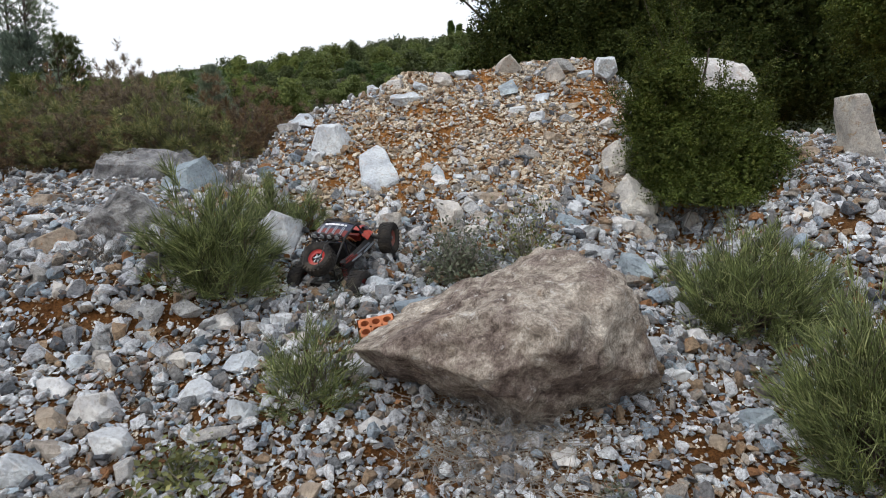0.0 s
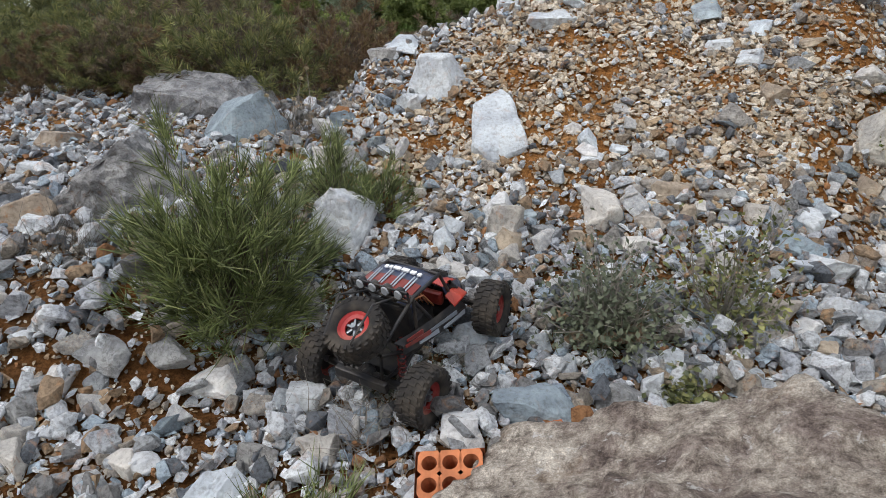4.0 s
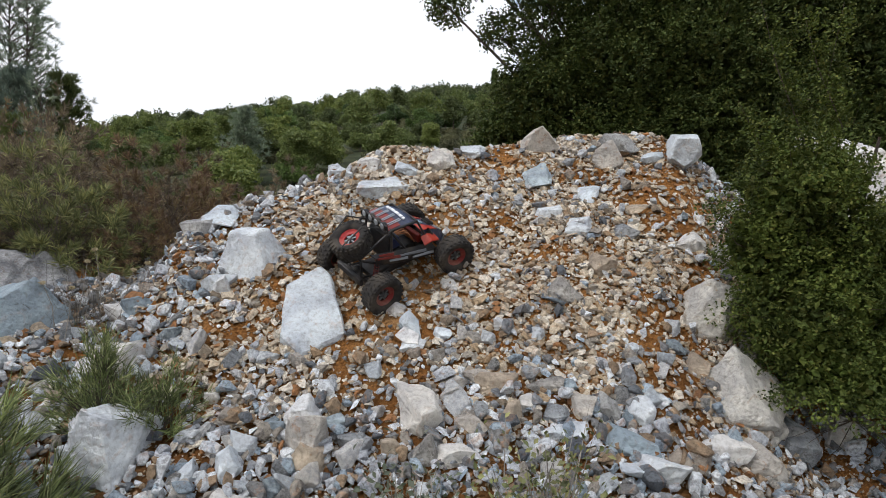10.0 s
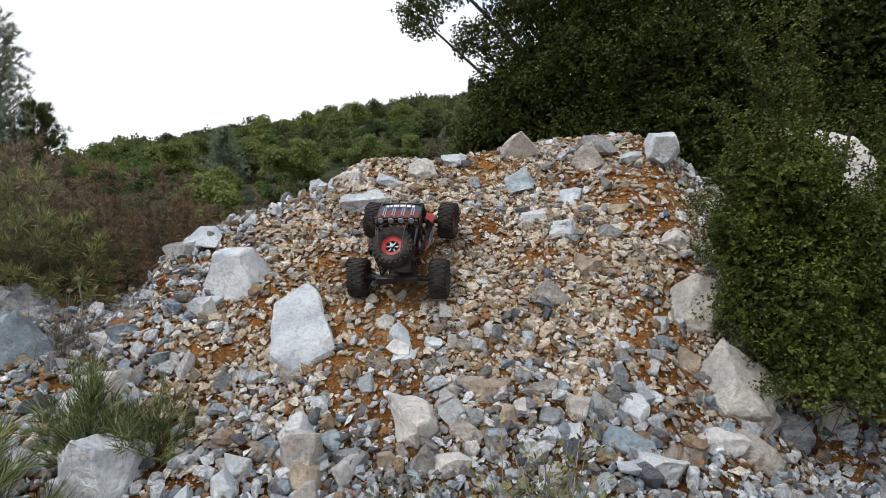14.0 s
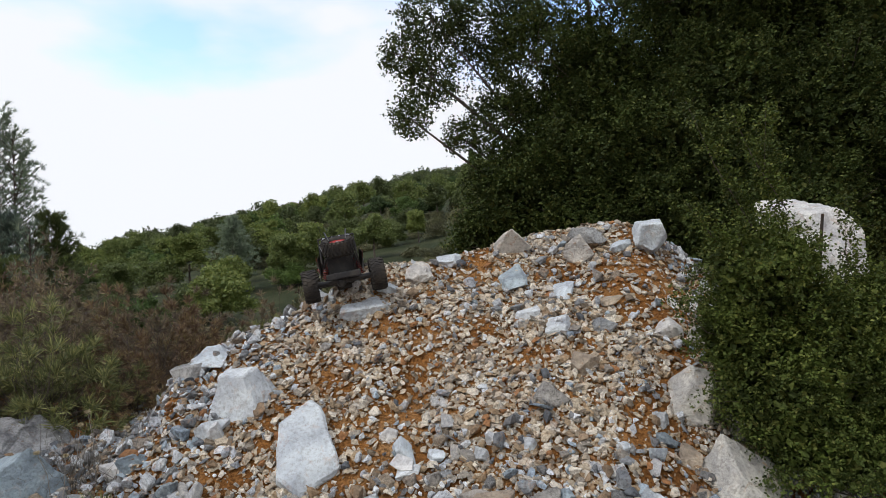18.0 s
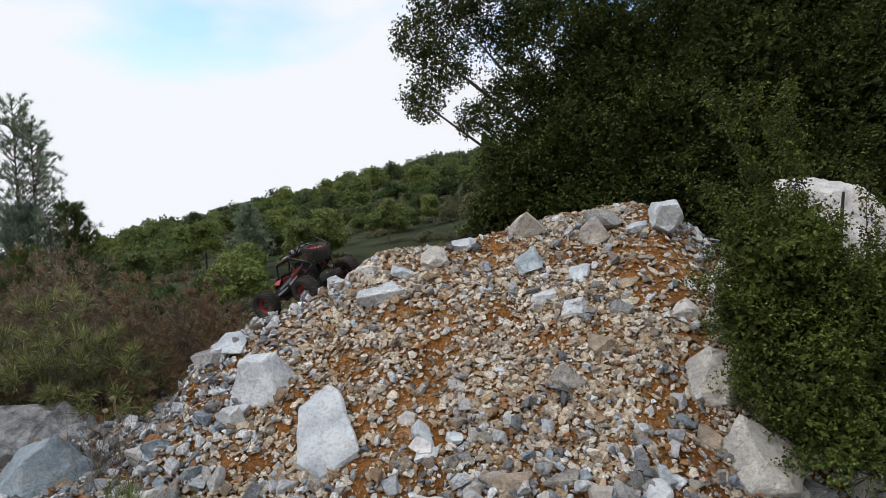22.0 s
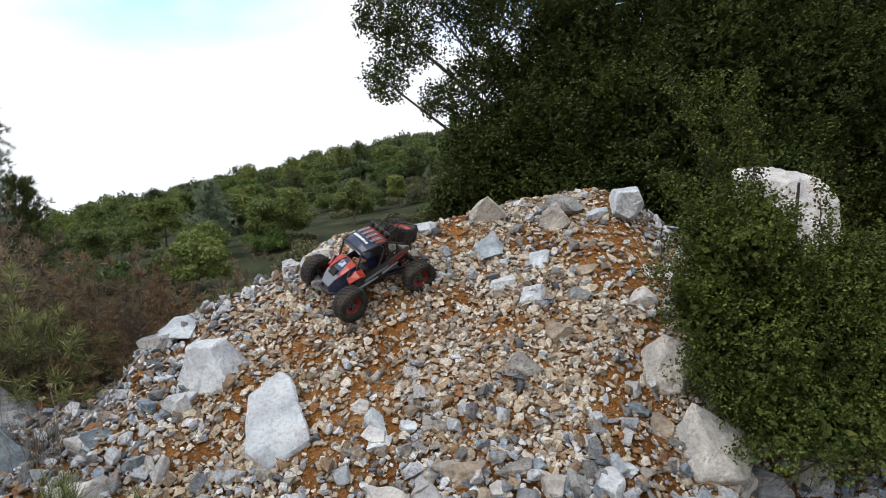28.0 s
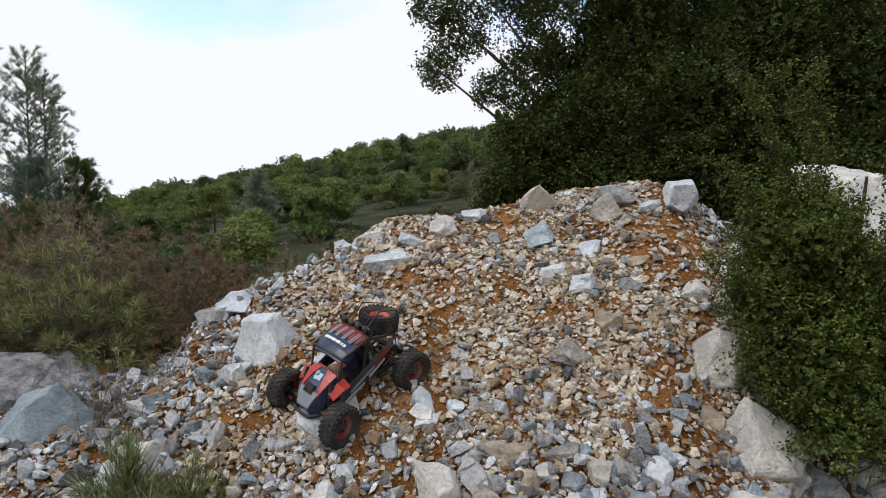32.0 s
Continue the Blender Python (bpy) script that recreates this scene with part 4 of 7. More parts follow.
rock("marble_rock", -0.224, 2.102, (0.100, 0.083, 0.091), pale_mat, "pale white marble rock lying on the scree", 280, turn=-6, tip=4, roll=4, z=0.534, detail=4)
rock("blue_rock", -0.069, 2.196, (0.179, 0.106, 0.110), blue_mat, "smooth blue-grey marble stone on the scree", 281, turn=-1, tip=4, roll=7, z=0.560, detail=4)
rock("limestone_rock", 0.065, 2.262, (0.113, 0.102, 0.123), grey_mat, "weathered grey limestone rock on the slope", 282, turn=18, tip=4, roll=-2, z=0.566, detail=4)
rock("marble_rock", 0.135, 2.309, (0.066, 0.059, 0.103), pale_mat, "pale white marble rock lying on the scree", 283, turn=-3, tip=12, roll=1, z=0.583, detail=3)
rock("limestone_rock", -0.958, 2.093, (0.140, 0.084, 0.038), grey_mat, "weathered grey limestone rock on the slope", 284, turn=6, tip=40, roll=0, z=0.597, detail=4)
rock("limestone_rock", -0.856, 2.153, (0.124, 0.085, 0.090), grey_mat, "weathered grey limestone rock on the slope", 285, turn=4, tip=12, roll=10, z=0.573, detail=4)
rock("marble_rock", -0.741, 2.148, (0.107, 0.140, 0.034), pale_mat, "pale white marble rock lying on the scree", 286, turn=10, tip=15, roll=-4, z=0.541, detail=4)
rock("marble_rock", -0.792, 1.932, (0.089, 0.063, 0.067), pale_mat, "pale white marble rock lying on the scree", 287, turn=-3, tip=12, roll=-2, z=0.469, detail=4)
rock("stained_rock", -0.462, 2.025, (0.089, 0.080, 0.102), stained_mat, "rust-stained marble rock on the gravel slope", 288, turn=-14, tip=4, roll=-10, z=0.500, detail=4)
rock("limestone_rock", -0.574, 1.998, (0.100, 0.060, 0.062), grey_mat, "weathered grey limestone rock on the slope", 289, turn=12, tip=12, roll=-2, z=0.483, detail=4)
rock("marble_rock", 0.585, 2.763, (0.176, 0.081, 0.079), pale_mat, "pale white marble rock lying on the scree", 290, turn=-6, tip=12, roll=3, z=0.772, detail=4)
rock("marble_rock", 0.579, 2.625, (0.120, 0.094, 0.102), pale_mat, "pale white marble rock lying on the scree", 291, turn=3, tip=12, roll=9, z=0.709, detail=4)
rock("stained_rock", 0.422, 2.572, (0.089, 0.080, 0.115), stained_mat, "rust-stained marble rock on the gravel slope", 292, turn=5, tip=12, roll=9, z=0.684, detail=4)
rock("limestone_rock", 0.117, 2.384, (0.082, 0.070, 0.077), grey_mat, "weathered grey limestone rock on the slope", 293, turn=3, tip=12, roll=-4, z=0.614, detail=4)
rock("marble_rock", 0.177, 2.385, (0.074, 0.066, 0.082), pale_mat, "pale white marble rock lying on the scree", 294, turn=-7, tip=12, roll=10, z=0.617, detail=3)
rock("marble_rock", -0.066, 2.118, (0.092, 0.063, 0.068), pale_mat, "pale white marble rock lying on the scree", 295, turn=4, tip=12, roll=-7, z=0.526, detail=4)
rock("limestone_rock", -0.145, 2.086, (0.069, 0.053, 0.058), grey_mat, "weathered grey limestone rock on the slope", 296, turn=14, tip=12, roll=7, z=0.519, detail=4)
rock("marble_rock", 0.493, 2.558, (0.074, 0.066, 0.079), pale_mat, "pale white marble rock lying on the scree", 297, turn=-20, tip=12, roll=-7, z=0.673, detail=3)
rock("stained_rock", 0.393, 2.496, (0.110, 0.077, 0.083), stained_mat, "rust-stained marble rock on the gravel slope", 298, turn=8, tip=4, roll=-2, z=0.652, detail=4)
rock("stained_rock", 0.513, 2.509, (0.096, 0.071, 0.077), stained_mat, "rust-stained marble rock on the gravel slope", 299, turn=-7, tip=12, roll=-9, z=0.646, detail=4)
rock("marble_rock", -0.902, 3.168, (0.135, 0.076, 0.079), pale_mat, "pale white marble rock lying on the scree", 300, turn=-13, tip=12, roll=8, z=0.986, detail=4)
rock("marble_rock", -0.638, 3.170, (0.093, 0.084, 0.106), pale_mat, "pale white marble rock lying on the scree", 301, turn=14, tip=12, roll=7, z=1.087, detail=3)
rock("stained_rock", -1.454, 2.417, (0.168, 0.120, 0.129), stained_mat, "rust-stained marble rock on the gravel slope", 302, turn=3, tip=4, roll=-8, z=0.743, detail=4)
rock("stained_rock", -1.731, 2.836, (0.179, 0.103, 0.106), stained_mat, "rust-stained marble rock on the gravel slope", 303, turn=-7, tip=4, roll=1, z=0.890, detail=4)
rock("marble_rock", -2.000, 3.208, (0.087, 0.071, 0.077), pale_mat, "pale white marble rock lying on the scree", 304, turn=20, tip=12, roll=-5, z=0.987, detail=3)
rock("marble_rock", -1.652, 2.686, (0.132, 0.074, 0.076), pale_mat, "pale white marble rock lying on the scree", 305, turn=2, tip=12, roll=0, z=0.829, detail=4)
rock("marble_rock", -1.132, 2.078, (0.050, 0.045, 0.050), pale_mat, "pale white marble rock lying on the scree", 306, turn=0, tip=12, roll=1, z=0.599, detail=3)
rock("marble_rock", -1.122, 2.134, (0.044, 0.034, 0.037), pale_mat, "pale white marble rock lying on the scree", 307, turn=8, tip=12, roll=-8, z=0.640, detail=3)
rock("marble_rock", -1.014, 2.025, (0.067, 0.061, 0.072), pale_mat, "pale white marble rock lying on the scree", 308, turn=20, tip=12, roll=8, z=0.535, detail=3)
rock("limestone_rock", -0.950, 2.055, (0.061, 0.055, 0.063), grey_mat, "weathered grey limestone rock on the slope", 309, turn=11, tip=12, roll=-5, z=0.540, detail=3)
rock("marble_rock", -1.213, 2.148, (0.061, 0.049, 0.053), pale_mat, "pale white marble rock lying on the scree", 310, turn=-2, tip=12, roll=-1, z=0.646, detail=3)
rock("marble_rock", -1.209, 2.332, (0.063, 0.042, 0.045), pale_mat, "pale white marble rock lying on the scree", 311, turn=-8, tip=4, roll=-9, z=0.719, detail=3)
rock("limestone_rock", -1.047, 1.976, (0.082, 0.064, 0.070), grey_mat, "weathered grey limestone rock on the slope", 312, turn=10, tip=12, roll=-10, z=0.503, detail=4)
rock("marble_rock", -0.859, 2.905, (0.117, 0.080, 0.086), pale_mat, "pale white marble rock lying on the scree", 313, turn=11, tip=12, roll=-6, z=0.855, detail=3)
rock("marble_rock", -0.733, 2.696, (0.105, 0.095, 0.105), pale_mat, "pale white marble rock lying on the scree", 314, turn=6, tip=12, roll=-3, z=0.744, detail=3)
rock("marble_rock", -0.471, 2.660, (0.057, 0.051, 0.057), pale_mat, "pale white marble rock lying on the scree", 315, turn=-11, tip=12, roll=9, z=0.729, detail=3)
rock("limestone_rock", -0.397, 2.540, (0.056, 0.043, 0.047), grey_mat, "weathered grey limestone rock on the slope", 316, turn=-1, tip=12, roll=8, z=0.659, detail=3)
rock("marble_rock", -0.925, 1.734, (0.144, 0.114, 0.125), pale_mat, "pale white marble rock lying on the scree", 317, turn=-13, tip=12, roll=0, z=0.391, detail=4)
rock("marble_rock", -0.822, 1.590, (0.132, 0.109, 0.120), pale_mat, "pale white marble rock lying on the scree", 318, turn=-6, tip=4, roll=-1, z=0.360, detail=4)
rock("marble_rock", -0.691, 1.784, (0.132, 0.097, 0.105), pale_mat, "pale white marble rock lying on the scree", 319, turn=-20, tip=4, roll=4, z=0.411, detail=4)
rock("marble_rock", -0.534, 1.698, (0.116, 0.076, 0.080), pale_mat, "pale white marble rock lying on the scree", 320, turn=-6, tip=4, roll=8, z=0.403, detail=4)
rock("marble_rock", -1.089, 1.811, (0.106, 0.079, 0.086), pale_mat, "pale white marble rock lying on the scree", 321, turn=-12, tip=4, roll=-3, z=0.421, detail=4)
rock("stained_rock", -1.033, 1.703, (0.106, 0.085, 0.093), stained_mat, "rust-stained marble rock on the gravel slope", 322, turn=-19, tip=12, roll=6, z=0.376, detail=4)
rock("stained_rock", -0.952, 1.590, (0.087, 0.069, 0.075), stained_mat, "rust-stained marble rock on the gravel slope", 323, turn=1, tip=4, roll=-2, z=0.337, detail=3)
rock("marble_rock", -1.000, 1.517, (0.126, 0.109, 0.120), pale_mat, "pale white marble rock lying on the scree", 324, turn=17, tip=4, roll=2, z=0.322, detail=4)
rock("marble_rock", -0.603, 1.926, (0.124, 0.085, 0.091), pale_mat, "pale white marble rock lying on the scree", 325, turn=19, tip=12, roll=5, z=0.454, detail=4)
rock("marble_rock", -0.196, 1.673, (0.095, 0.060, 0.064), pale_mat, "pale white marble rock lying on the scree", 326, turn=4, tip=4, roll=0, z=0.371, detail=3)
rock("marble_rock", -0.772, 1.936, (0.099, 0.057, 0.059), pale_mat, "pale white marble rock lying on the scree", 327, turn=-12, tip=12, roll=4, z=0.470, detail=3)
rock("marble_rock", 0.620, 2.002, (0.107, 0.084, 0.092), pale_mat, "pale white marble rock lying on the scree", 328, turn=12, tip=12, roll=4, z=0.489, detail=3)
rock("marble_rock", 0.652, 1.874, (0.100, 0.067, 0.071), pale_mat, "pale white marble rock lying on the scree", 329, turn=-4, tip=4, roll=-10, z=0.445, detail=3)
rock("blue_rock", 0.799, 1.706, (0.127, 0.086, 0.091), blue_mat, "smooth blue-grey marble stone on the scree", 330, turn=10, tip=4, roll=-10, z=0.377, detail=4)
rock("limestone_rock", 0.903, 1.793, (0.140, 0.069, 0.068), grey_mat, "weathered grey limestone rock on the slope", 331, turn=12, tip=4, roll=-7, z=0.415, detail=4)
rock("marble_rock", -1.070, 1.905, (0.083, 0.075, 0.101), pale_mat, "pale white marble rock lying on the scree", 332, turn=-8, tip=12, roll=-6, z=0.460, detail=3)
rock("stained_rock", -0.998, 1.899, (0.072, 0.065, 0.101), stained_mat, "rust-stained marble rock on the gravel slope", 333, turn=2, tip=12, roll=-6, z=0.462, detail=3)
rock("marble_rock", 1.463, 2.554, (0.082, 0.074, 0.111), pale_mat, "pale white marble rock lying on the scree", 334, turn=-10, tip=12, roll=-9, z=0.875, detail=3)
rock("stained_rock", 1.701, 3.077, (0.180, 0.107, 0.111), stained_mat, "rust-stained marble rock on the gravel slope", 335, turn=20, tip=4, roll=-6, z=1.119, detail=4)
rock("marble_rock", 1.535, 2.513, (0.071, 0.086, 0.023), pale_mat, "pale white marble rock lying on the scree", 336, turn=-13, tip=32, roll=2, z=0.897, detail=3)
rock("marble_rock", 1.405, 2.586, (0.074, 0.097, 0.024), pale_mat, "pale white marble rock lying on the scree", 337, turn=-15, tip=24, roll=8, z=0.876, detail=3)
rock("marble_rock", 0.446, 1.618, (0.071, 0.037, 0.037), pale_mat, "pale white marble rock lying on the scree", 338, turn=12, tip=4, roll=-3, z=0.359, detail=3)
rock("marble_rock", 0.270, 1.542, (0.064, 0.076, 0.021), pale_mat, "pale white marble rock lying on the scree", 339, turn=-4, tip=22, roll=-3, z=0.356, detail=3)
rock("stained_rock", 0.153, 1.506, (0.054, 0.044, 0.049), stained_mat, "rust-stained marble rock on the gravel slope", 340, turn=10, tip=12, roll=-2, z=0.333, detail=3)
rock("stained_rock", -0.319, 1.461, (0.061, 0.046, 0.050), stained_mat, "rust-stained marble rock on the gravel slope", 341, turn=-9, tip=4, roll=4, z=0.307, detail=3)
rock("limestone_rock", -1.355, 2.196, (0.083, 0.074, 0.103), grey_mat, "weathered grey limestone rock on the slope", 342, turn=-15, tip=12, roll=6, z=0.662, detail=3)
rock("marble_rock", -1.256, 2.138, (0.064, 0.058, 0.080), pale_mat, "pale white marble rock lying on the scree", 343, turn=-3, tip=12, roll=9, z=0.633, detail=3)
rock("blue_rock", 0.718, 2.468, (0.165, 0.148, 0.212), blue_mat, "smooth blue-grey marble stone on the scree", 344, turn=-10, tip=4, roll=-3, z=0.647, detail=4)
rock("marble_rock", -0.537, 2.135, (0.122, 0.093, 0.101), pale_mat, "pale white marble rock lying on the scree", 345, turn=15, tip=4, roll=4, z=0.533, detail=3)
rock("stained_rock", 0.664, 1.618, (0.056, 0.050, 0.062), stained_mat, "rust-stained marble rock on the gravel slope", 346, turn=-19, tip=4, roll=-3, z=0.353, detail=3)
rock("marble_rock", 0.782, 2.058, (0.079, 0.058, 0.063), pale_mat, "pale white marble rock lying on the scree", 347, turn=-20, tip=4, roll=7, z=0.505, detail=3)
rock("marble_rock", -0.321, 3.096, (0.217, 0.332, 0.055), pale_mat, "large pale white marble slab lying on the scree", 201, turn=14, tip=38, roll=-4, z=1.048, planes=0, detail=4, rough=0.010, cuts=((1, 0.25, 0, 0.72), (-1, 0.10, 0, 0.72), (-0.45, 1, 0, 0.80), (0.9, 1.0, 0, 0.92), (0.35, -1, 0, 0.86), (-0.7, -1, 0, 0.95), (0, 0, 1, 0.8)))
rock("limestone_rock", -0.571, 3.266, (0.221, 0.15, 0.229), pale_mat, "weathered pale limestone rock half sunk in the slope", 202, turn=-1, tip=14, roll=-8, z=1.170, planes=1, detail=4, rough=0.02, cuts=((-0.1, -0.9, 0.45, 0.66), (0.9, -0.2, 0.35, 0.72), (-0.9, -0.1, 0.5, 0.70), (0.1, 0, 1, 0.80)))
rock("marble_rock", 0.844, 3.209, (0.202, 0.17, 0.255), cream_mat, "pale marble rock with a rust-stained lower face", 214, turn=-6, tip=8, roll=14, z=1.071, planes=5, detail=5, rough=0.010, fine=2.2, cuts=((-0.85, -0.30, 0.40, 0.66), (0.80, -0.55, 0.20, 0.60), (-0.25, -0.92, 0.15, 0.62), (0.2, -0.6, -0.75, 0.66), (0.1, -0.2, 0.97, 0.85)))
rock("marble_rock", 0.866, 2.996, (0.271, 0.27, 0.321), cream_mat, "pale pointed marble rock with sharp broken faces", 215, turn=4, z=0.906, planes=5, detail=5, rough=0.010, fine=2.2, cuts=((-0.75, -0.45, 0.45, 0.42), (0.45, -0.60, 0.66, 0.30), (0.85, -0.5, -0.05, 0.72), (0.0, 0.95, 0.3, 0.45), (-0.1, -0.75, -0.65, 0.62), (-0.15, -0.95, 0.2, 0.46)))
rock("limestone_boulder", -1.47, 3.28, (0.60, 0.38, 0.34), crust_mat, "large weathered grey limestone boulder beside the shrubs", 223, turn=8, tip=4, roll=4, z=1.010, planes=6, detail=5, rough=0.020, fine=2.2, cuts=((-0.10, -0.25, 0.96, 0.62), (0.15, -0.92, -0.30, 0.72), (0.6, -0.3, 0.7, 0.70), (-0.9, -0.2, 0.2, 0.85)))
rock("marble_rock", -1.20, 3.06, (0.31, 0.21, 0.24), blue_mat, "blue-grey marble rock leaning on a grey boulder", 224, turn=-10, tip=8, roll=-6, z=0.965, planes=5, detail=4, cuts=((-0.55, -0.45, 0.70, 0.58), (0.88, -0.45, 0.10, 0.66), (-0.2, -0.9, 0.3, 0.72)))
rock("limestone_boulder", -1.26, 2.54, (0.44, 0.26, 0.38), crust_mat, "leaning grey limestone slab with a pale top edge", 264, turn=14, tip=4, roll=-4, z=0.835, planes=0, detail=5, rough=0.026, fine=2.2, cuts=((-0.68, -0.05, 0.73, 0.42), (0.30, -0.93, 0.20, 0.62), (0.75, 0.1, 0.65, 0.62), (-0.25, -0.95, 0.1, 0.70)))
rock("marble_rock", 1.917, 3.05, (0.234, 0.18, 0.306), cream_mat, "upright pale marble block on the gravel bank", 267, turn=4, tip=2, roll=-5, z=1.193, planes=1, detail=4)
rock("stained_rock", 0.373, 3.872, (0.150, 0.125, 0.110), stained_mat, "rust-stained marble rock on the crest of the heap", 203, turn=-14, tip=6, roll=-12, z=1.660, planes=9, detail=4)
rock("marble_rock", 0.944, 3.865, (0.185, 0.160, 0.165), pale_mat, "pale white marble rock lying on the scree", 206, turn=-14, tip=6, roll=3, z=1.650, planes=10, detail=4)
rock("limestone_rock", 0.691, 3.913, (0.19, 0.16, 0.10), grey_mat, "weathered grey limestone rock on the slope", 204, turn=-14, tip=6, roll=3, z=1.655, planes=9, detail=4)
rock("marble_rock", -0.67, 2.68, (0.17, 0.15, 0.25), pale_mat, "pale blue-grey marble rock beside the broom bush", 352, turn=12, tip=6, roll=4, z=0.775, planes=6, detail=4, rough=0.02)
rock("marble_rock", -0.81, 2.93, (0.15, 0.11, 0.16), pale_mat, "pale white marble rock with a pointed top", 353, turn=-8, tip=10, roll=14, z=0.905, planes=6, detail=4)
rock("marble_ledge", -0.185, 3.611, (0.171, 0.148, 0.06), pale_mat, "broken pale marble ledge on the crest of the heap", 681, turn=8, tip=34, roll=4, z=1.433, detail=4, rough=0.03)
rock("marble_ledge", -0.268, 3.685, (0.116, 0.053, 0.06), pale_mat, "broken pale marble ledge on the crest of the heap", 682, turn=-12, tip=34, roll=4, z=1.523, detail=4, rough=0.03)
rock("marble_ledge", -0.003, 3.723, (0.164, 0.114, 0.06), pale_mat, "broken pale marble ledge on the crest of the heap", 683, turn=20, tip=34, roll=4, z=1.538, detail=4, rough=0.03)
rock("marble_ledge", -0.379, 3.668, (0.139, 0.059, 0.06), pale_mat, "broken pale marble ledge on the crest of the heap", 684, turn=10, tip=34, roll=4, z=1.477, detail=4, rough=0.03)
rock("marble_ledge", 0.115, 3.853, (0.113, 0.092, 0.06), pale_mat, "broken pale marble ledge on the crest of the heap", 685, turn=-20, tip=34, roll=4, z=1.594, detail=4, rough=0.03)
rock("marble_ledge", -0.133, 3.654, (0.114, 0.078, 0.06), pale_mat, "broken pale marble ledge on the crest of the heap", 686, turn=30, tip=34, roll=4, z=1.503, detail=4, rough=0.03)
rock("marble_rock", 1.86, 4.36, (0.33, 0.30, 0.50), pale_mat, "large white marble block behind the oak bush", 331, turn=8, tip=0, roll=4, z=1.616, planes=0, detail=5, rough=0.02, cuts=((-0.12, -0.2, 0.95, 0.62), (0.50, -0.1, 0.80, 0.66), (-0.9, -0.2, 0.2, 0.85), (0.9, -0.1, 0.15, 0.9)))


# ---- plants ----
def thing(name, x, y, label, category, group="", z=None):
    ob = new(name)
    ob.empty_display_size = 0.05
    ob.location = (x, y, float(ground_h(x, y)) - 0.01 if z is None else z)
    return tagged(ob, label, category, group)


def dome(n, gen, low=-0.1):
    """Directions over a dome."""
    d = gen.normal(size=(n, 3))
    d /= np.linalg.norm(d, axis=1, keepdims=True)
    d[:, 2] = np.abs(d[:, 2]) * (1 - low) + low
    return d / np.linalg.norm(d, axis=1, keepdims=True)


def broom_bush(x, y, r, h, tips, per, length, width, leaf, label, seed, name="broom_bush", group="", category="bush", fan=0.45, wood=bark_mat, up=0.5, deep=0.62, twig=0.004, z=None, thin=True, tight=1.0):
    """A rounded bush: forked stems that end in starry sprays of thin shoots."""
    g = np.random.default_rng(seed)
    ob = thing(name, x, y, label, category, group, z)
    d = dome(tips, g, 0.03)
    lump = 1 + 0.16 * np.sin(3 * np.arctan2(d[:, 1:2], d[:, :1]) + seed) + 0.12 * np.sin(7 * d[:, 2:3] + 5 * d[:, :1] + seed)
    tip = d * np.array([r, r, h]) * lump * g.uniform(deep ** 2, 1.0, (tips, 1)) ** 0.5
    root = g.normal(size=(tips, 3)) * np.array([r, r, 0]) * 0.12
    part("woody_stem", blades("woody_stem", root, tip, np.full(tips, twig), wood, 0.10, g), None, ob)
    axis = d * np.array([1, 1, r / h]) + np.array([0, 0, up])
    axis /= np.linalg.norm(axis, axis=1, keepdims=True)
    back = g.uniform(0, 1, (tips, per, 1)) ** 1.6 * length * 1.6 * tight
    way = axis[:, None] + g.normal(size=(tips, per, 3)) * fan
    way /= np.linalg.norm(way, axis=2, keepdims=True)
    at = tip[:, None] - axis[:, None] * back + g.normal(size=(tips, per, 3)) * length * 0.12 * tight
    end = at + way * length * g.uniform(0.55, 1.25, (tips, per, 1))
    at, end = at.reshape(-1, 3), end.reshape(-1, 3)
    at[:, 2], end[:, 2] = np.maximum(at[:, 2], 0.0), np.maximum(end[:, 2], 0.004)
    if thin:
        part("foliage", blades("foliage", at, end, np.full(len(at), width), leaf, 0.10, g, 1), None, ob)
    else:
        part("foliage", ribbons("foliage", at, end, width * 1.3, leaf, g), None, ob)
    return ob


def leafy_bush(x, y, r, h, stems, per, size, leaf, label, seed, name="leafy_bush", category="bush", group="", base=0.0, wood=dry_mat, lean=(0, 0)):
    """A bush of woody twigs with small leaves along them."""
    g = np.random.default_rng(seed)
    ob = thing(name, x, y, label, category, group)
    d = dome(stems, g, 0.0)
    tip = d * np.array([r, r, h]) * g.uniform(0.5, 1.0, (stems, 1)) + np.array([lean[0], lean[1], 0]) * h
    root = g.normal(size=(stems, 3)) * np.array([r, r, 0]) * 0.08
    part("twig_frame", blades("twig_frame", root, tip, np.full(stems, 0.006), wood, 0.08, g), None, ob)
    f = g.uniform(0.30 + base, 1.0, (stems, per, 1))
    at = (root[:, None] + (tip - root)[:, None] * f + g.normal(size=(stems, per, 3)) * 0.035 * r / 0.2).reshape(-1, 3)
    at[:, 2] = np.maximum(at[:, 2], 0.01)
    part("foliage", leaves("foliage", at, g.uniform(0.6, 1.2, len(at)) * size, leaf, g), None, ob)
    return ob


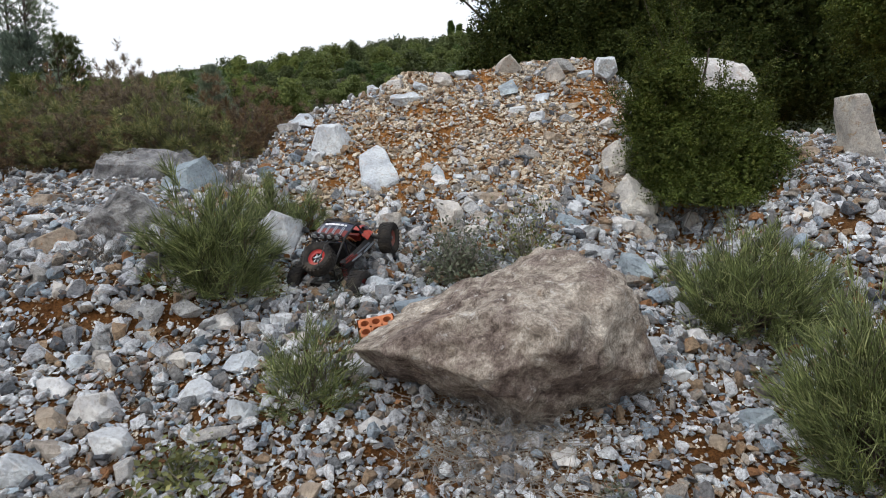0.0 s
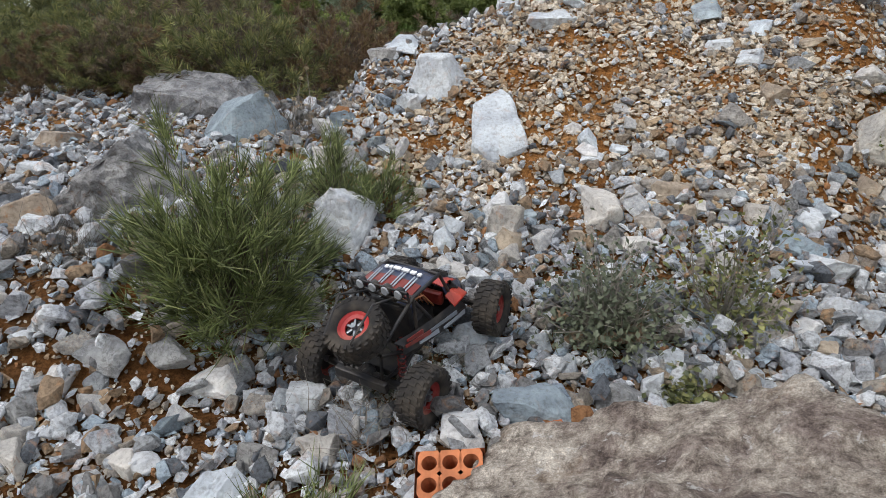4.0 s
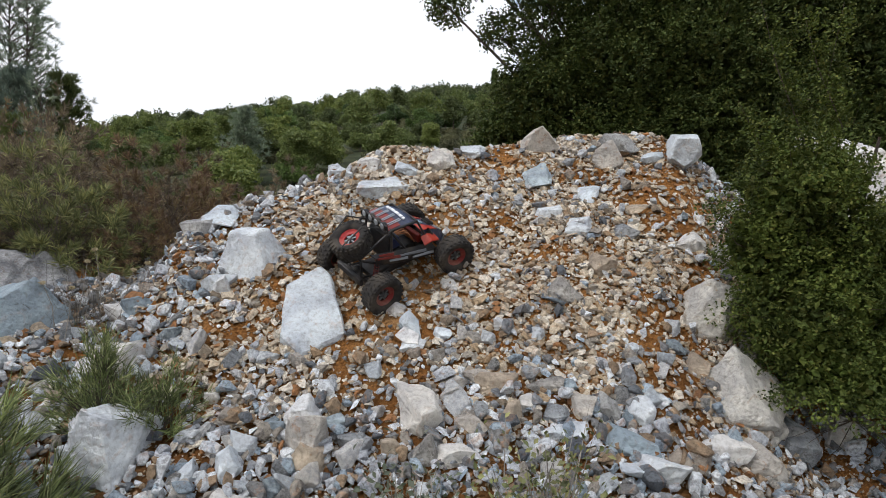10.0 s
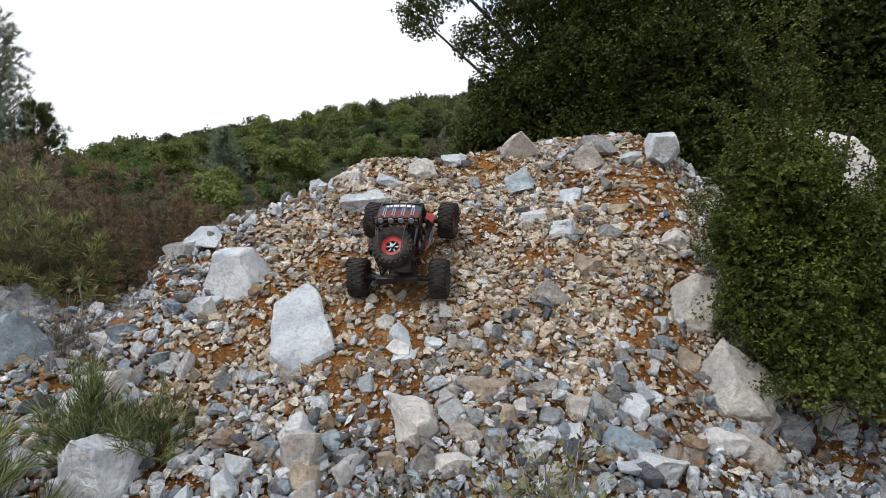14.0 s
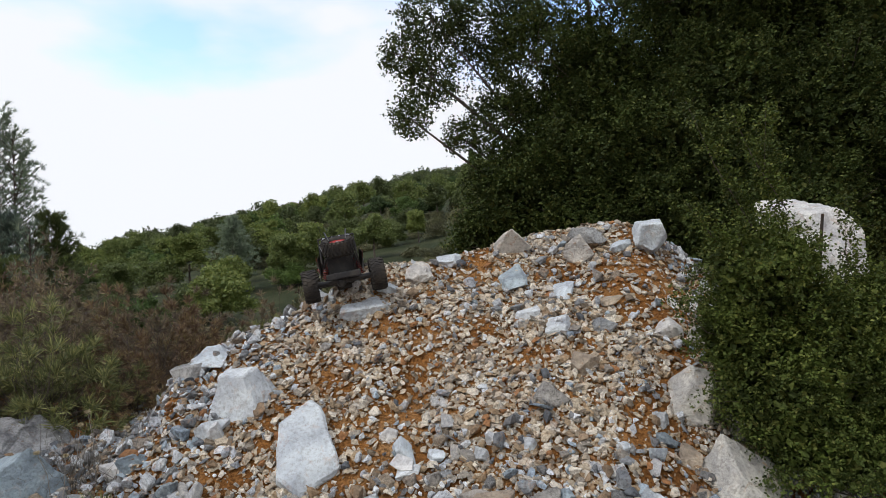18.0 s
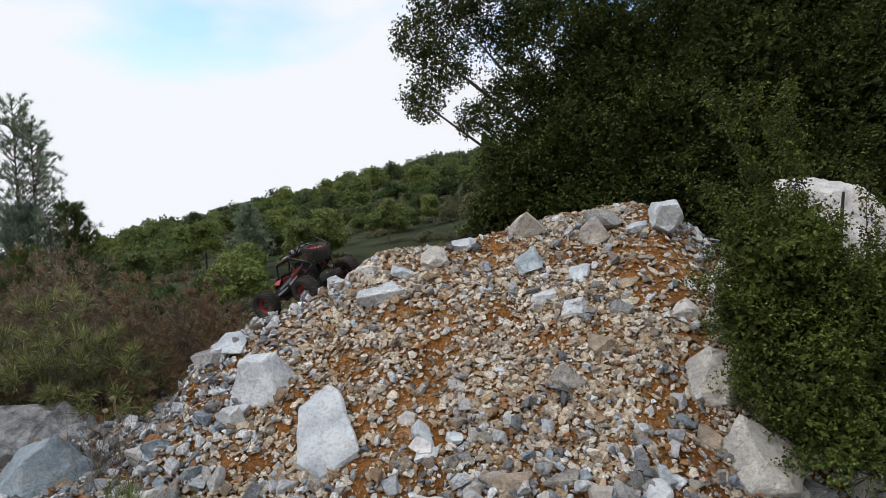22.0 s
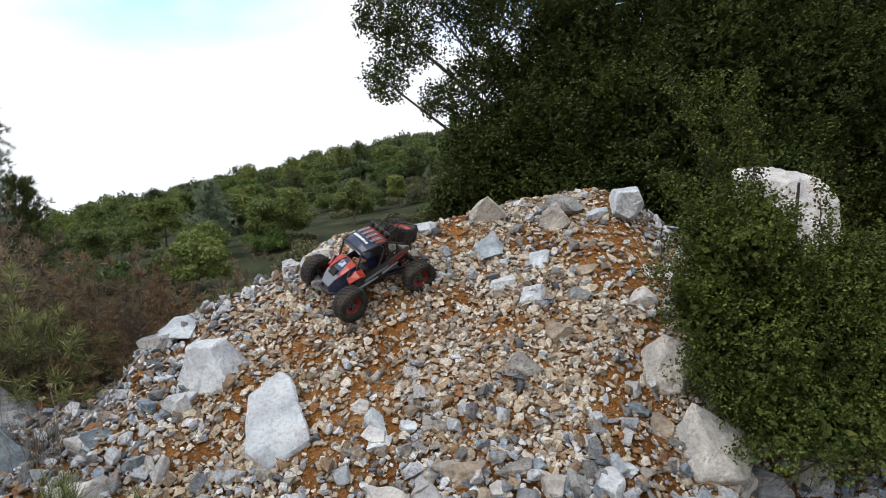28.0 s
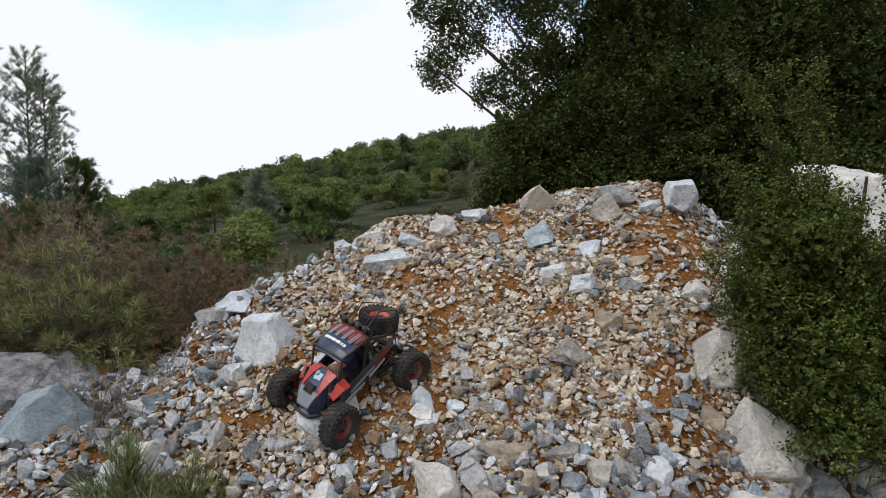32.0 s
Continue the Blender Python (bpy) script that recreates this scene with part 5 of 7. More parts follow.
def tuft(x, y, r, h, n, mat, label, seed, name="dry_grass", width=0.0025, category="grass"):
    g = np.random.default_rng(seed)
    root = g.normal(size=(n, 3)) * np.array([r, r, 0]) * 0.45
    d = dome(n, g, 0.05)
    tip = root + d * np.array([r, r, h]) * g.uniform(0.4, 1.1, (n, 1))
    z0 = ground_h(x + root[:, 0], y + root[:, 1])
    root[:, 2] += z0
    tip[:, 2] = np.maximum(tip[:, 2] + z0, ground_h(x + tip[:, 0], y + tip[:, 1]) + 0.005)
    ob = part(name, blades(name, root, tip, np.full(n, width), mat, 0.12, g), None)
    ob.location = (x, y, 0)
    return tagged(ob, label, category, kind="stuff")


broom_bush(-0.81, 2.33, 0.25, 0.40, 230, 30, 0.072, 0.0034, needle_green, "dense green broom bush growing out of the gravel", 61, fan=0.42, up=0.62, deep=0.34, tight=0.62)
broom_bush(-0.60, 2.79, 0.11, 0.14, 34, 26, 0.050, 0.0031, needle_green, "small green broom shoot beside a rock", 62, up=0.7)
broom_bush(-0.74, 2.77, 0.12, 0.20, 55, 30, 0.055, 0.0024, needle_green, "green broom shoot behind the larger bush", 77, up=0.7)
broom_bush(-0.38, 1.76, 0.15, 0.22, 70, 26, 0.05, 0.0024, needle_green, "sparse grey-green broom shoot before the boulder", 63, up=0.7)
broom_bush(1.00, 2.16, 0.30, 0.30, 420, 28, 0.050, 0.0031, needle_green, "wide green broom bush on the gravel bank", 64, up=0.7, deep=0.5)
broom_bush(1.02, 1.55, 0.24, 0.40, 400, 28, 0.056, 0.0031, needle_green, "tall green broom bush at the edge of the gravel", 65, fan=0.34, up=0.9, deep=0.5)
leafy_bush(0.04, 2.47, 0.20, 0.24, 190, 15, 0.0115, sage_leaf, "grey-leaved sage bush with dry twigs", 66, "sage_bush")
leafy_bush(0.31, 2.54, 0.17, 0.42, 44, 26, 0.0110, heath_green, "leafy green sapling bush between the stones", 67, "sapling_bush")
leafy_bush(-0.62, 1.50, 0.14, 0.10, 40, 16, 0.013, heath_green, "low green weeds among the stones", 68, "weed_plant", "plant")
leafy_bush(0.37, 1.45, 0.05, 0.07, 40, 14, 0.007, sage_leaf, "small grey cushion plant on the gravel", 69, "cushion_plant", "plant")
leafy_bush(0.20, 2.30, 0.09, 0.07, 40, 18, 0.012, heath_green, "low green weed growing between stones", 76, "weed_plant", "plant")
tuft(0.10, 1.60, 0.24, 0.11, 700, dry_mat, "tangled dry grey grass beneath the boulder", 70)
tuft(0.46, 1.82, 0.14, 0.12, 260, dry_mat, "dry grey grass stems beside the boulder", 71)
tuft(-1.20, 2.32, 0.10, 0.17, 170, twig_mat, "dry grey thistle bush before a limestone slab", 72, "dry_thistle", 0.0018, category="bush")
tuft(-1.04, 3.14, 0.12, 0.22, 190, twig_mat, "dry grey bush beside the limestone rocks", 73, "dry_bush", 0.0018, category="bush")
tuft(-0.42, 2.10, 0.12, 0.10, 220, dry_mat, "dry grass between the stones", 74)
tuft(-0.36, 2.22, 0.10, 0.13, 90, sage_leaf, "thin grey-green twiggy plant", 75, "twiggy_plant", 0.003, "plant")


def flower_stalk(x, y, h, lean, seed):
    """A dry stalk with a round withered flower head."""
    g = np.random.default_rng(seed)
    ob = thing("dry_flower", x, y, "dry grey flower stalk with a withered head", "flower", "dry flowers by the rocks")
    path = [(0, 0, 0, 0.0014), (lean * 0.4, 0.01, h * 0.55, 0.0011), (lean, 0.0, h, 0.0008)]
    part("stalk", limb_mesh("stalk", [path], dry_mat, 5), None, ob)
    d = g.normal(size=(70, 3))
    d /= np.linalg.norm(d, axis=1, keepdims=True)
    c = np.array([lean, 0, h])
    part("flower_head", blades("flower_head", np.repeat(c[None], 70, 0), c + d * np.array([0.010, 0.010, 0.007]), np.full(70, 0.003), straw_mat, 0.1, g, 1), None, ob)


for fx, fy, fh, fl, fs in ((-1.02, 3.10, 0.20, 0.03, 301), (-0.96, 3.12, 0.24, -0.02, 302), (-0.90, 3.10, 0.19, 0.05, 303), (-1.05, 3.05, 0.15, -0.04, 304), (-0.99, 3.00, 0.17, 0.02, 305), (-0.86, 3.14, 0.15, 0.03, 306)):
    flower_stalk(fx, fy, fh, fl, fs)


def brush():
    """The brown and green heath behind the heap."""
    g = np.random.default_rng(81)
    kinds = []
    kinds.append(broom_bush(-1.45, 3.62, 0.36, 0.42, 170, 62, 0.050, 0.0028, heath_green, "olive green heath cushion with spiky sprays", 90, "heath_shrub", "heath behind the heap", "shrub", 0.75, deep=0.6, thin=False, tight=0.4))
    kinds.append(broom_bush(-1.9, 4.2, 0.44, 0.60, 220, 56, 0.040, 0.0028, heather_leaf, "brown dry heath shrub behind the heap", 91, "heath_shrub", "heath behind the heap", "shrub", 0.8, deep=0.5, thin=False, tight=0.4))
    kinds.append(broom_bush(-1.2, 4.0, 0.40, 0.52, 200, 56, 0.040, 0.0028, brown_heath, "rust-brown heath shrub at the heap's foot", 92, "heath_shrub", "heath behind the heap", "shrub", 0.7, deep=0.5, thin=False, tight=0.4))
    kinds.append(broom_bush(-2.4, 3.9, 0.42, 0.48, 190, 60, 0.046, 0.0028, heath_green, "dull green heath shrub behind the heap", 93, "heath_shrub", "heath behind the heap", "shrub", 0.8, deep=0.55, thin=False, tight=0.4))
    fixed = [(-1.42, 3.72, 3, 0.6), (-1.95, 3.45, 1, 0.65), (-2.2, 3.3, 2, 0.6), (-2.5, 3.15, 3, 0.6), (-1.02, 4.15, 2, 0.9), (-0.80, 4.55, 0, 0.95), (-0.55, 4.9, 2, 0.9), (-1.35, 4.35, 1, 0.95), (-1.75, 3.75, 0, 0.9), (-2.15, 3.65, 3, 0.95), (-2.6, 3.7, 0, 1.0),
             (-0.95, 5.0, 1, 0.95), (-1.5, 4.8, 2, 1.0), (-2.05, 4.7, 1, 1.05), (-3.0, 4.1, 3, 1.05), (-2.6, 4.5, 1, 1.05), (-1.12, 3.68, 2, 0.62), (-3.2, 3.6, 1, 1.0), (-0.35, 5.3, 1, 0.9), (-2.0, 3.42, 0, 0.7), (-2.5, 3.35, 3, 0.75), (-3.0, 3.3, 1, 0.8), (-3.6, 3.45, 0, 0.9), (-1.78, 3.5, 2, 0.65), (-4.2, 3.7, 1, 1.0)]
    n = 0
    while n < 66:
        if n < len(fixed):
            x, y, k, s = fixed[n]
        else:
            x, y, k, s = g.uniform(-7.0, 0.2), 4.6 + 5.5 * g.uniform() ** 1.3, n % 4, g.uniform(0.8, 1.2)
            if x > 0.20 * y - 1.2:
                continue
        copy_thing(kinds[k], pose(x, y, float(ground_h(x, y)) - 0.02, 0, 0, g.uniform(0, 360)) @ Matrix.Diagonal((s, s, s * g.uniform(0.72, 1.0), 1)))
        n += 1


brush()
broom_bush(-2.60, 5.30, 0.40, 0.98, 420, 30, 0.045, 0.006, heather_leaf, "tall brown heath tree above the other shrubs", 125, "heath_tree", "", "shrub", 0.8, deep=0.4, thin=False)
broom_bush(-3.3, 5.6, 0.5, 0.98, 420, 30, 0.05, 0.006, brown_heath, "tall rust-brown heath tree above the other shrubs", 126, "heath_tree", "", "shrub", 0.8, deep=0.4, thin=False)


def leafy_crown(ob, base, h, r, lobes, size, dense, leaf, seed, shoots=()):
    """A trunk, limbs to every lobe of the crown, sprigs of leaves round the lobes; lobes and shoots in world places."""
    g = np.random.default_rng(seed)
    base = np.array(base)
    top = np.array([g.normal() * 0.03 * h, g.normal() * 0.03 * h, h])
    trunk = [(*(top * k / 5 + g.normal(size=3) * 0.012 * h * (k > 0)), r * (1 - 0.15 * k)) for k in range(6)]
    paths, spots, way, inner = [trunk], [], [], []
    for lobe in lobes:
        c, rad, fill = np.array(lobe[:3]) - base, lobe[3], lobe[4] if len(lobe) > 4 else 1.0
        k = int(np.clip(c[2] * 0.55 / h * 5, 1, 4))
        b = np.array(trunk[k][:3])
        m = (b + c) / 2 + g.normal(size=3) * rad * 0.2
        paths.append([(*b, trunk[k][3] * 0.5), (*m, trunk[k][3] * 0.3), (*c, trunk[k][3] * 0.12)])
        for s in range(int(10 + 24 * rad)):
            d = g.normal(size=3)
            d[2] += 0.3
            e = c + d / np.linalg.norm(d) * rad * g.uniform(0.7, 1.05)
            paths.append([(*c, trunk[k][3] * 0.10), (*((c + e) / 2 + g.normal(size=3) * rad * 0.08), r * 0.06), (*e, r * 0.02)])
        n = max(20, int(dense * fill * 12.57 * rad * rad / (0.75 * size * size) / 10))
        d = g.normal(size=(n, 3))
        d /= np.linalg.norm(d, axis=1, keepdims=True)
        lump = 1 + 0.22 * np.sin(5 * d[:, :1] + 9 * lobe[0]) * np.sin(6 * d[:, 2:] + 4 * d[:, 1:2] + seed)
        spots.append(c + d * rad * lump * g.uniform(0.42 if fill < 1 else 0.55, 1.0, (n, 1)) ** 0.6)
        way.append(d)
        if fill >= 1:
            q = g.normal(size=(int(1.6 * 12.57 * rad * rad / (6.0 * size * size)), 3))
            q = q / np.linalg.norm(q, axis=1, keepdims=True) * g.uniform(0.3, 0.78, (len(q), 1))
            inner.append(c + q * rad)
    for s in shoots:
        a, e = np.array(s[:3]) - base, np.array(s[3:6]) - base
        paths.append([(*a, r * 0.12), (*((a + e) / 2 + g.normal(size=3) * 0.02), r * 0.09), (*e, r * 0.03)])
        n = int(np.linalg.norm(e - a) / size * 2.2)
        spots.append(a + (e - a) * g.uniform(0.05, 1.0, (n, 1)) + g.normal(size=(n, 3)) * size * 2.4)
        way.append(g.normal(size=(n, 3)) + (e - a) / np.linalg.norm(e - a))
    spots, way = np.concatenate(spots), np.concatenate(way)
    way = way + g.normal(size=way.shape) * 0.5 + np.array([0, 0, 0.35])
    way /= np.linalg.norm(way, axis=1, keepdims=True)
    f = np.arange(10)[None, :, None] / 9.0
    at = (spots[:, None] + way[:, None] * size * 5.0 * (f - 0.5) + g.normal(size=(len(spots), 10, 3)) * size * 0.55).reshape(-1, 3)
    at = at[at[:, 2] > 0.02]
    part("trunk", limb_mesh("trunk", paths, bark_mat, 5), None, ob)
    sizes = g.uniform(0.65, 1.2, len(at)) * size
    if inner:
        q = np.concatenate(inner)
        q = q[q[:, 2] > 0.05]
        at, sizes = np.concatenate([at, q]), np.concatenate([sizes, np.full(len(q), size * 2.6)])
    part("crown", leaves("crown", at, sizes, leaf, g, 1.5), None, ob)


def oak(x, y, h, r, lobes, size, dense, label, seed, name="oak_tree", category="tree", leaf=oak_leaf, shoots=()):
    ob = thing(name, x, y, label, category)
    leafy_crown(ob, tuple(ob.location), h, r, lobes, size, dense, leaf, seed, shoots)
    return ob


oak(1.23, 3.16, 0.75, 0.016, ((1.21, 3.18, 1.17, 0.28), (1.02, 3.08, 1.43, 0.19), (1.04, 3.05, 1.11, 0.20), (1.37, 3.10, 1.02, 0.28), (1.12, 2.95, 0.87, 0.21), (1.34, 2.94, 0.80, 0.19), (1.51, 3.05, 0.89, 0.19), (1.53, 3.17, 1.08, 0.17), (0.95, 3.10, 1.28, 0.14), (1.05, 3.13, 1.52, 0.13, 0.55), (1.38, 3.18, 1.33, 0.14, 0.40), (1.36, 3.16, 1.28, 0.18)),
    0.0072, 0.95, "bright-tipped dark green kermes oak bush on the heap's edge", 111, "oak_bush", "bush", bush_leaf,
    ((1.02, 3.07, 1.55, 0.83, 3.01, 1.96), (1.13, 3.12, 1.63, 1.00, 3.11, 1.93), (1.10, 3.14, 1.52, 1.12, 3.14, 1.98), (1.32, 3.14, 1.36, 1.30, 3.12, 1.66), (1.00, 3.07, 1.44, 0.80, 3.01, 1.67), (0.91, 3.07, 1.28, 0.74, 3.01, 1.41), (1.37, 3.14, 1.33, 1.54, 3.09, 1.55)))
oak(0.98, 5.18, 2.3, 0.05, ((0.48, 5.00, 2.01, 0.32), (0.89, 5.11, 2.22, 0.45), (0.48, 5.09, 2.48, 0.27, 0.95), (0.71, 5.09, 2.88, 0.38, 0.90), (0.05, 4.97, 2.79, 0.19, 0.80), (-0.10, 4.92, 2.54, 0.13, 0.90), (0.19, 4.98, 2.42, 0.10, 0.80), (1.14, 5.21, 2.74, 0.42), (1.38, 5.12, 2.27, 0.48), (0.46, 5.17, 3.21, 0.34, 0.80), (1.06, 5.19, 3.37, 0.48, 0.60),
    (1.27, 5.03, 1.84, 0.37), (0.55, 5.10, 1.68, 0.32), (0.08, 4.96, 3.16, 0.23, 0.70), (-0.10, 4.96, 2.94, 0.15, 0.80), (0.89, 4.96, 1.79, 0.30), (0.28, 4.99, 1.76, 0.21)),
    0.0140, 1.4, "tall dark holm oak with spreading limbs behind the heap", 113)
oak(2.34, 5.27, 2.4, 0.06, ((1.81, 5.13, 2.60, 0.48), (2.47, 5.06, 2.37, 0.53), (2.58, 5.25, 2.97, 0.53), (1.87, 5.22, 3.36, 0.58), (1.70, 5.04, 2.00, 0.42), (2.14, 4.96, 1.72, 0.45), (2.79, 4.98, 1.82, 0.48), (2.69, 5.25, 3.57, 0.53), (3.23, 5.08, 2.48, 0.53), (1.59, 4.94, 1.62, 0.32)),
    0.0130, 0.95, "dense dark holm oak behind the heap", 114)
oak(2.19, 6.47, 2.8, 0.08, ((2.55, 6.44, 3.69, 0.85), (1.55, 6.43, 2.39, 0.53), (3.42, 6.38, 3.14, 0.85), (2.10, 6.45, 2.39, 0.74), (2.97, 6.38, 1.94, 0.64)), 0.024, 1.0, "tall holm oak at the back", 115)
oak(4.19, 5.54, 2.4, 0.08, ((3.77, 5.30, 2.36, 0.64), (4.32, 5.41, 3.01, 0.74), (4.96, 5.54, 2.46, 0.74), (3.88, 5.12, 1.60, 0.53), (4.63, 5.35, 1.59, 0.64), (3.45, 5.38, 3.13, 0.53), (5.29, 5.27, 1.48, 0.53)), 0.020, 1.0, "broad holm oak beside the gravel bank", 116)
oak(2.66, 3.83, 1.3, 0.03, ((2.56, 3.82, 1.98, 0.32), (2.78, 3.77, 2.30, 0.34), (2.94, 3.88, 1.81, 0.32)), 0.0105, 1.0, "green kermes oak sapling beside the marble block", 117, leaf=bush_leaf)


def conifer(x, y, h, label, seed, spread_r=0.3, leaf=pine_leaf, width=0.007, tufts=9, per=18, group="", name="pine_tree", low=0.06, branches=44, needle=0.085):
    """A young pine: a straight trunk with whorls of upswept branches that carry soft tufts of needles."""
    g = np.random.default_rng(seed)
    ob = thing(name, x, y, label, "tree", group)
    paths = [[(0, 0, 0, 0.012 * h), (0.01 * h, 0, h * 0.5, 0.006 * h), (0, 0, h, 0.0015 * h)]]
    at, end = [], []
    for k in range(branches):
        f = low + (1 - low) * (k / branches) ** 0.9
        for s in range(4):
            a = g.uniform(0, 6.283)
            ln = spread_r * h * (1.04 - f) ** 0.75 * g.uniform(0.5, 1.15) + 0.02 * h
            d = np.array([math.cos(a), math.sin(a), 0.35 + 0.7 * f])
            b = np.array([0.01 * h * math.sin(3 * f), 0, f * h])
            paths.append([(*b, 0.0018 * h), (*(b + d * ln * 0.6), 0.0010 * h), (*(b + d * ln + np.array([0, 0, 0.1 * ln])), 0.0005 * h)])
            q = b + d * ln * g.uniform(0.35, 1.05, (tufts, 1)) + g.normal(size=(tufts, 3)) * 0.10 * ln
            q = np.repeat(q, per, 0)
            w = d + np.array([0, 0, 0.3]) + g.normal(size=(len(q), 3)) * 0.75
            at.append(q)
            end.append(q + w / np.linalg.norm(w, axis=1, keepdims=True) * needle * g.uniform(0.6, 1.3, (len(q), 1)))
    part("trunk", limb_mesh("trunk", paths, bark_mat, 4), None, ob)
    at, end = np.concatenate(at), np.concatenate(end)
    tagged(part("needle_mass", ribbons("needle_mass", at, end, width, leaf, g), None, ob), kind="stuff")
    return ob


conifer(-6.47, 9.75, 4.06, "tall soft green pine with an open crown beyond the heath", 121, 0.19, tufts=4)
conifer(-6.14, 9.66, 3.66, "tall soft green pine beyond the heath", 122, 0.20, tufts=4)
conifer(-5.42, 9.39, 2.39, "young green pine beyond the heath", 123, 0.24, leaf=forest_leaf)
conifer(-5.79, 8.98, 2.33, "broad blue-green young cedar beyond the heath", 124, 0.36, leaf=cedar_leaf, tufts=8)
conifer(-7.06, 9.33, 4.27, "tall pine beside the heath", 127, 0.28)
conifer(-7.92, 8.90, 3.66, "dense green pine beside the heath", 132, 0.34, leaf=forest_leaf, tufts=10)
conifer(-8.78, 8.67, 3.85, "dense dark green pine beside the heath", 133, 0.36, leaf=dark_leaf, tufts=10)
conifer(-7.67, 8.12, 2.7, "dense green young pine beside the heath", 134, 0.42, leaf=forest_leaf, tufts=10)
conifer(-5.56, 8.68, 1.73, "low green pine above the heath", 128, 0.40, leaf=forest_leaf)
conifer(-4.66, 7.93, 2.15, "thin half-bare pine sapling above the heath", 129, 0.20, tufts=1, per=9, branches=16, low=0.4)
conifer(-8.48, 23.71, 2.4, "conical blue-green cedar in the valley", 130, 0.36, leaf=pine_leaf, width=0.016, needle=0.16, tufts=5)


def crown_arrays(seed, clumps, per, leaf, tall):
    """A far tree's crown: leafy clumps heaped round an uneven top."""
    g = np.random.default_rng(seed)
    d = dome(clumps, g, -0.25)
    c = d * np.array([0.36, 0.36, 0.38 * tall]) * g.uniform(0.4, 1.0, (clumps, 1)) + np.array([0, 0, 0.45 * tall])
    r = np.repeat(g.uniform(0.09, 0.19, clumps), per)[:, None]
    n = clumps * per
    q = g.normal(size=(n, 3))
    q /= np.linalg.norm(q, axis=1, keepdims=True)
    at = np.repeat(c, per, 0) + q * r * g.uniform(0.45, 1.0, (n, 1)) * np.array([1, 1, 0.75])
    t = turn_matrices(n, g, 1.4)
    shape = np.array([[-0.5, 0, 0], [0.5, 0.1, 0], [0, 1.2, 0.2]])
    v = np.einsum("nij,vj->nvi", t, shape) * leaf * g.uniform(0.6, 1.3, (n, 1, 1)) + at[:, None]
    return v.reshape(-1, 3), np.arange(n * 3).reshape(-1, 3)


def many_crowns(name, lib, x, y, z, s, mat, gen, label, category):
    vs, fs, base = [], [], 0
    for k in range(len(x)):
        v, f = lib[k % len(lib)]
        a = gen.uniform(0, 6.283)
        rot = np.array([[math.cos(a), -math.sin(a), 0], [math.sin(a), math.cos(a), 0], [0, 0, 1]])
        vs.append(v @ rot.T * s[k] * np.array([1, 1, gen.uniform(0.75, 1.25)]) + np.array([x[k], y[k], z[k]]))
        fs.append(f + base)
        base += len(v)
    ob = new(name, raw_mesh(name, np.concatenate(vs), np.concatenate(fs), mat))
    return tagged(ob, label, category, kind="stuff")


def far_wood():
    """The wooded hillside: nearer trees one by one, the rest as one mass."""
    g = np.random.default_rng(131)
    fine, coarse = [], []
    tr = limb_mesh("trunk", [[(0, 0, 0, 0.03), (0.01, 0, 0.3, 0.02), (0, 0, 0.6, 0.008)]], bark_mat, 5)
    for k in range(6):
        leaf = forest_leaf if k % 3 else dark_leaf
        fine.append(raw_mesh("crown", *crown_arrays(140 + k, 34, 270, 0.030, 0.75 + 0.12 * k), leaf))
        coarse.append(raw_mesh("crown", *crown_arrays(190 + k, 34, 100, 0.045, 0.75 + 0.12 * k), leaf))
    n = 0
    while n < 340:
        f = g.uniform()
        d, az = 16 + 174 * f ** 1.25, g.uniform(-0.68, 0.22)
        if d < 26 and az > -0.2:
            continue
        s = (1.2 + 0.025 * min(d, 130)) * g.uniform(0.75, 1.3)
        x, y = d * math.sin(az), d * math.cos(az)
        ob = thing("hill_tree", x, y, "green bushy tree on the wooded hillside" if n % 3 else "dark green bushy tree on the wooded hillside", "tree", "trees of the hillside", float(ground_h(x, y)) - 0.16 * s)
        ob.scale = (s, s, s)
        ob.rotation_euler = (0, 0, g.uniform(0, 6.28))
        part("crown", (fine if d < 45 else coarse)[n % 6], None, ob)
        part("trunk", tr, None, ob)
        n += 1
    for dx in (0.0, 1.6, 3.6):
        x, y = 2.2 + dx, 120.0 + dx
        conifer(x, y, 6.5 - 0.4 * dx, "slim dark cypress on the hillside", 180 + int(dx), 0.09, leaf=dark_leaf, width=0.10, needle=0.6, tufts=4, per=8, name="cypress_tree", group="cypresses of the hillside")
    n = 1700
    d, az = 150 + 310 * g.uniform(0, 1, n) ** 1.3, g.uniform(-0.75, 0.36, n)
    x, y = d * np.sin(az), d * np.cos(az)
    many_crowns("far_wood", [crown_arrays(150 + k, 14, 34, 0.058, 0.9) for k in range(6)], x, y, ground_h(x, y) - 0.6, g.uniform(4.0, 7.5, n), forest_leaf, g, "distant pine forest covering the hillside", "forest")
    # low brush between the trees
    n = 270
    d, az = 11 + 70 * g.uniform(0, 1, n) ** 1.1, g.uniform(-0.75, 0.30, n)
    x, y = d * np.sin(az), d * np.cos(az)
    s = (0.9 + 0.02 * d) * g.uniform(0.7, 1.3, n)
    many_crowns("valley_brush", [crown_arrays(170 + k, 22, 110, 0.030, 0.6) for k in range(6)], x, y, ground_h(x, y) - 0.2 * s, s, olive_leaf, g, "low olive brush filling the valley behind the heap", "brush")


far_wood()


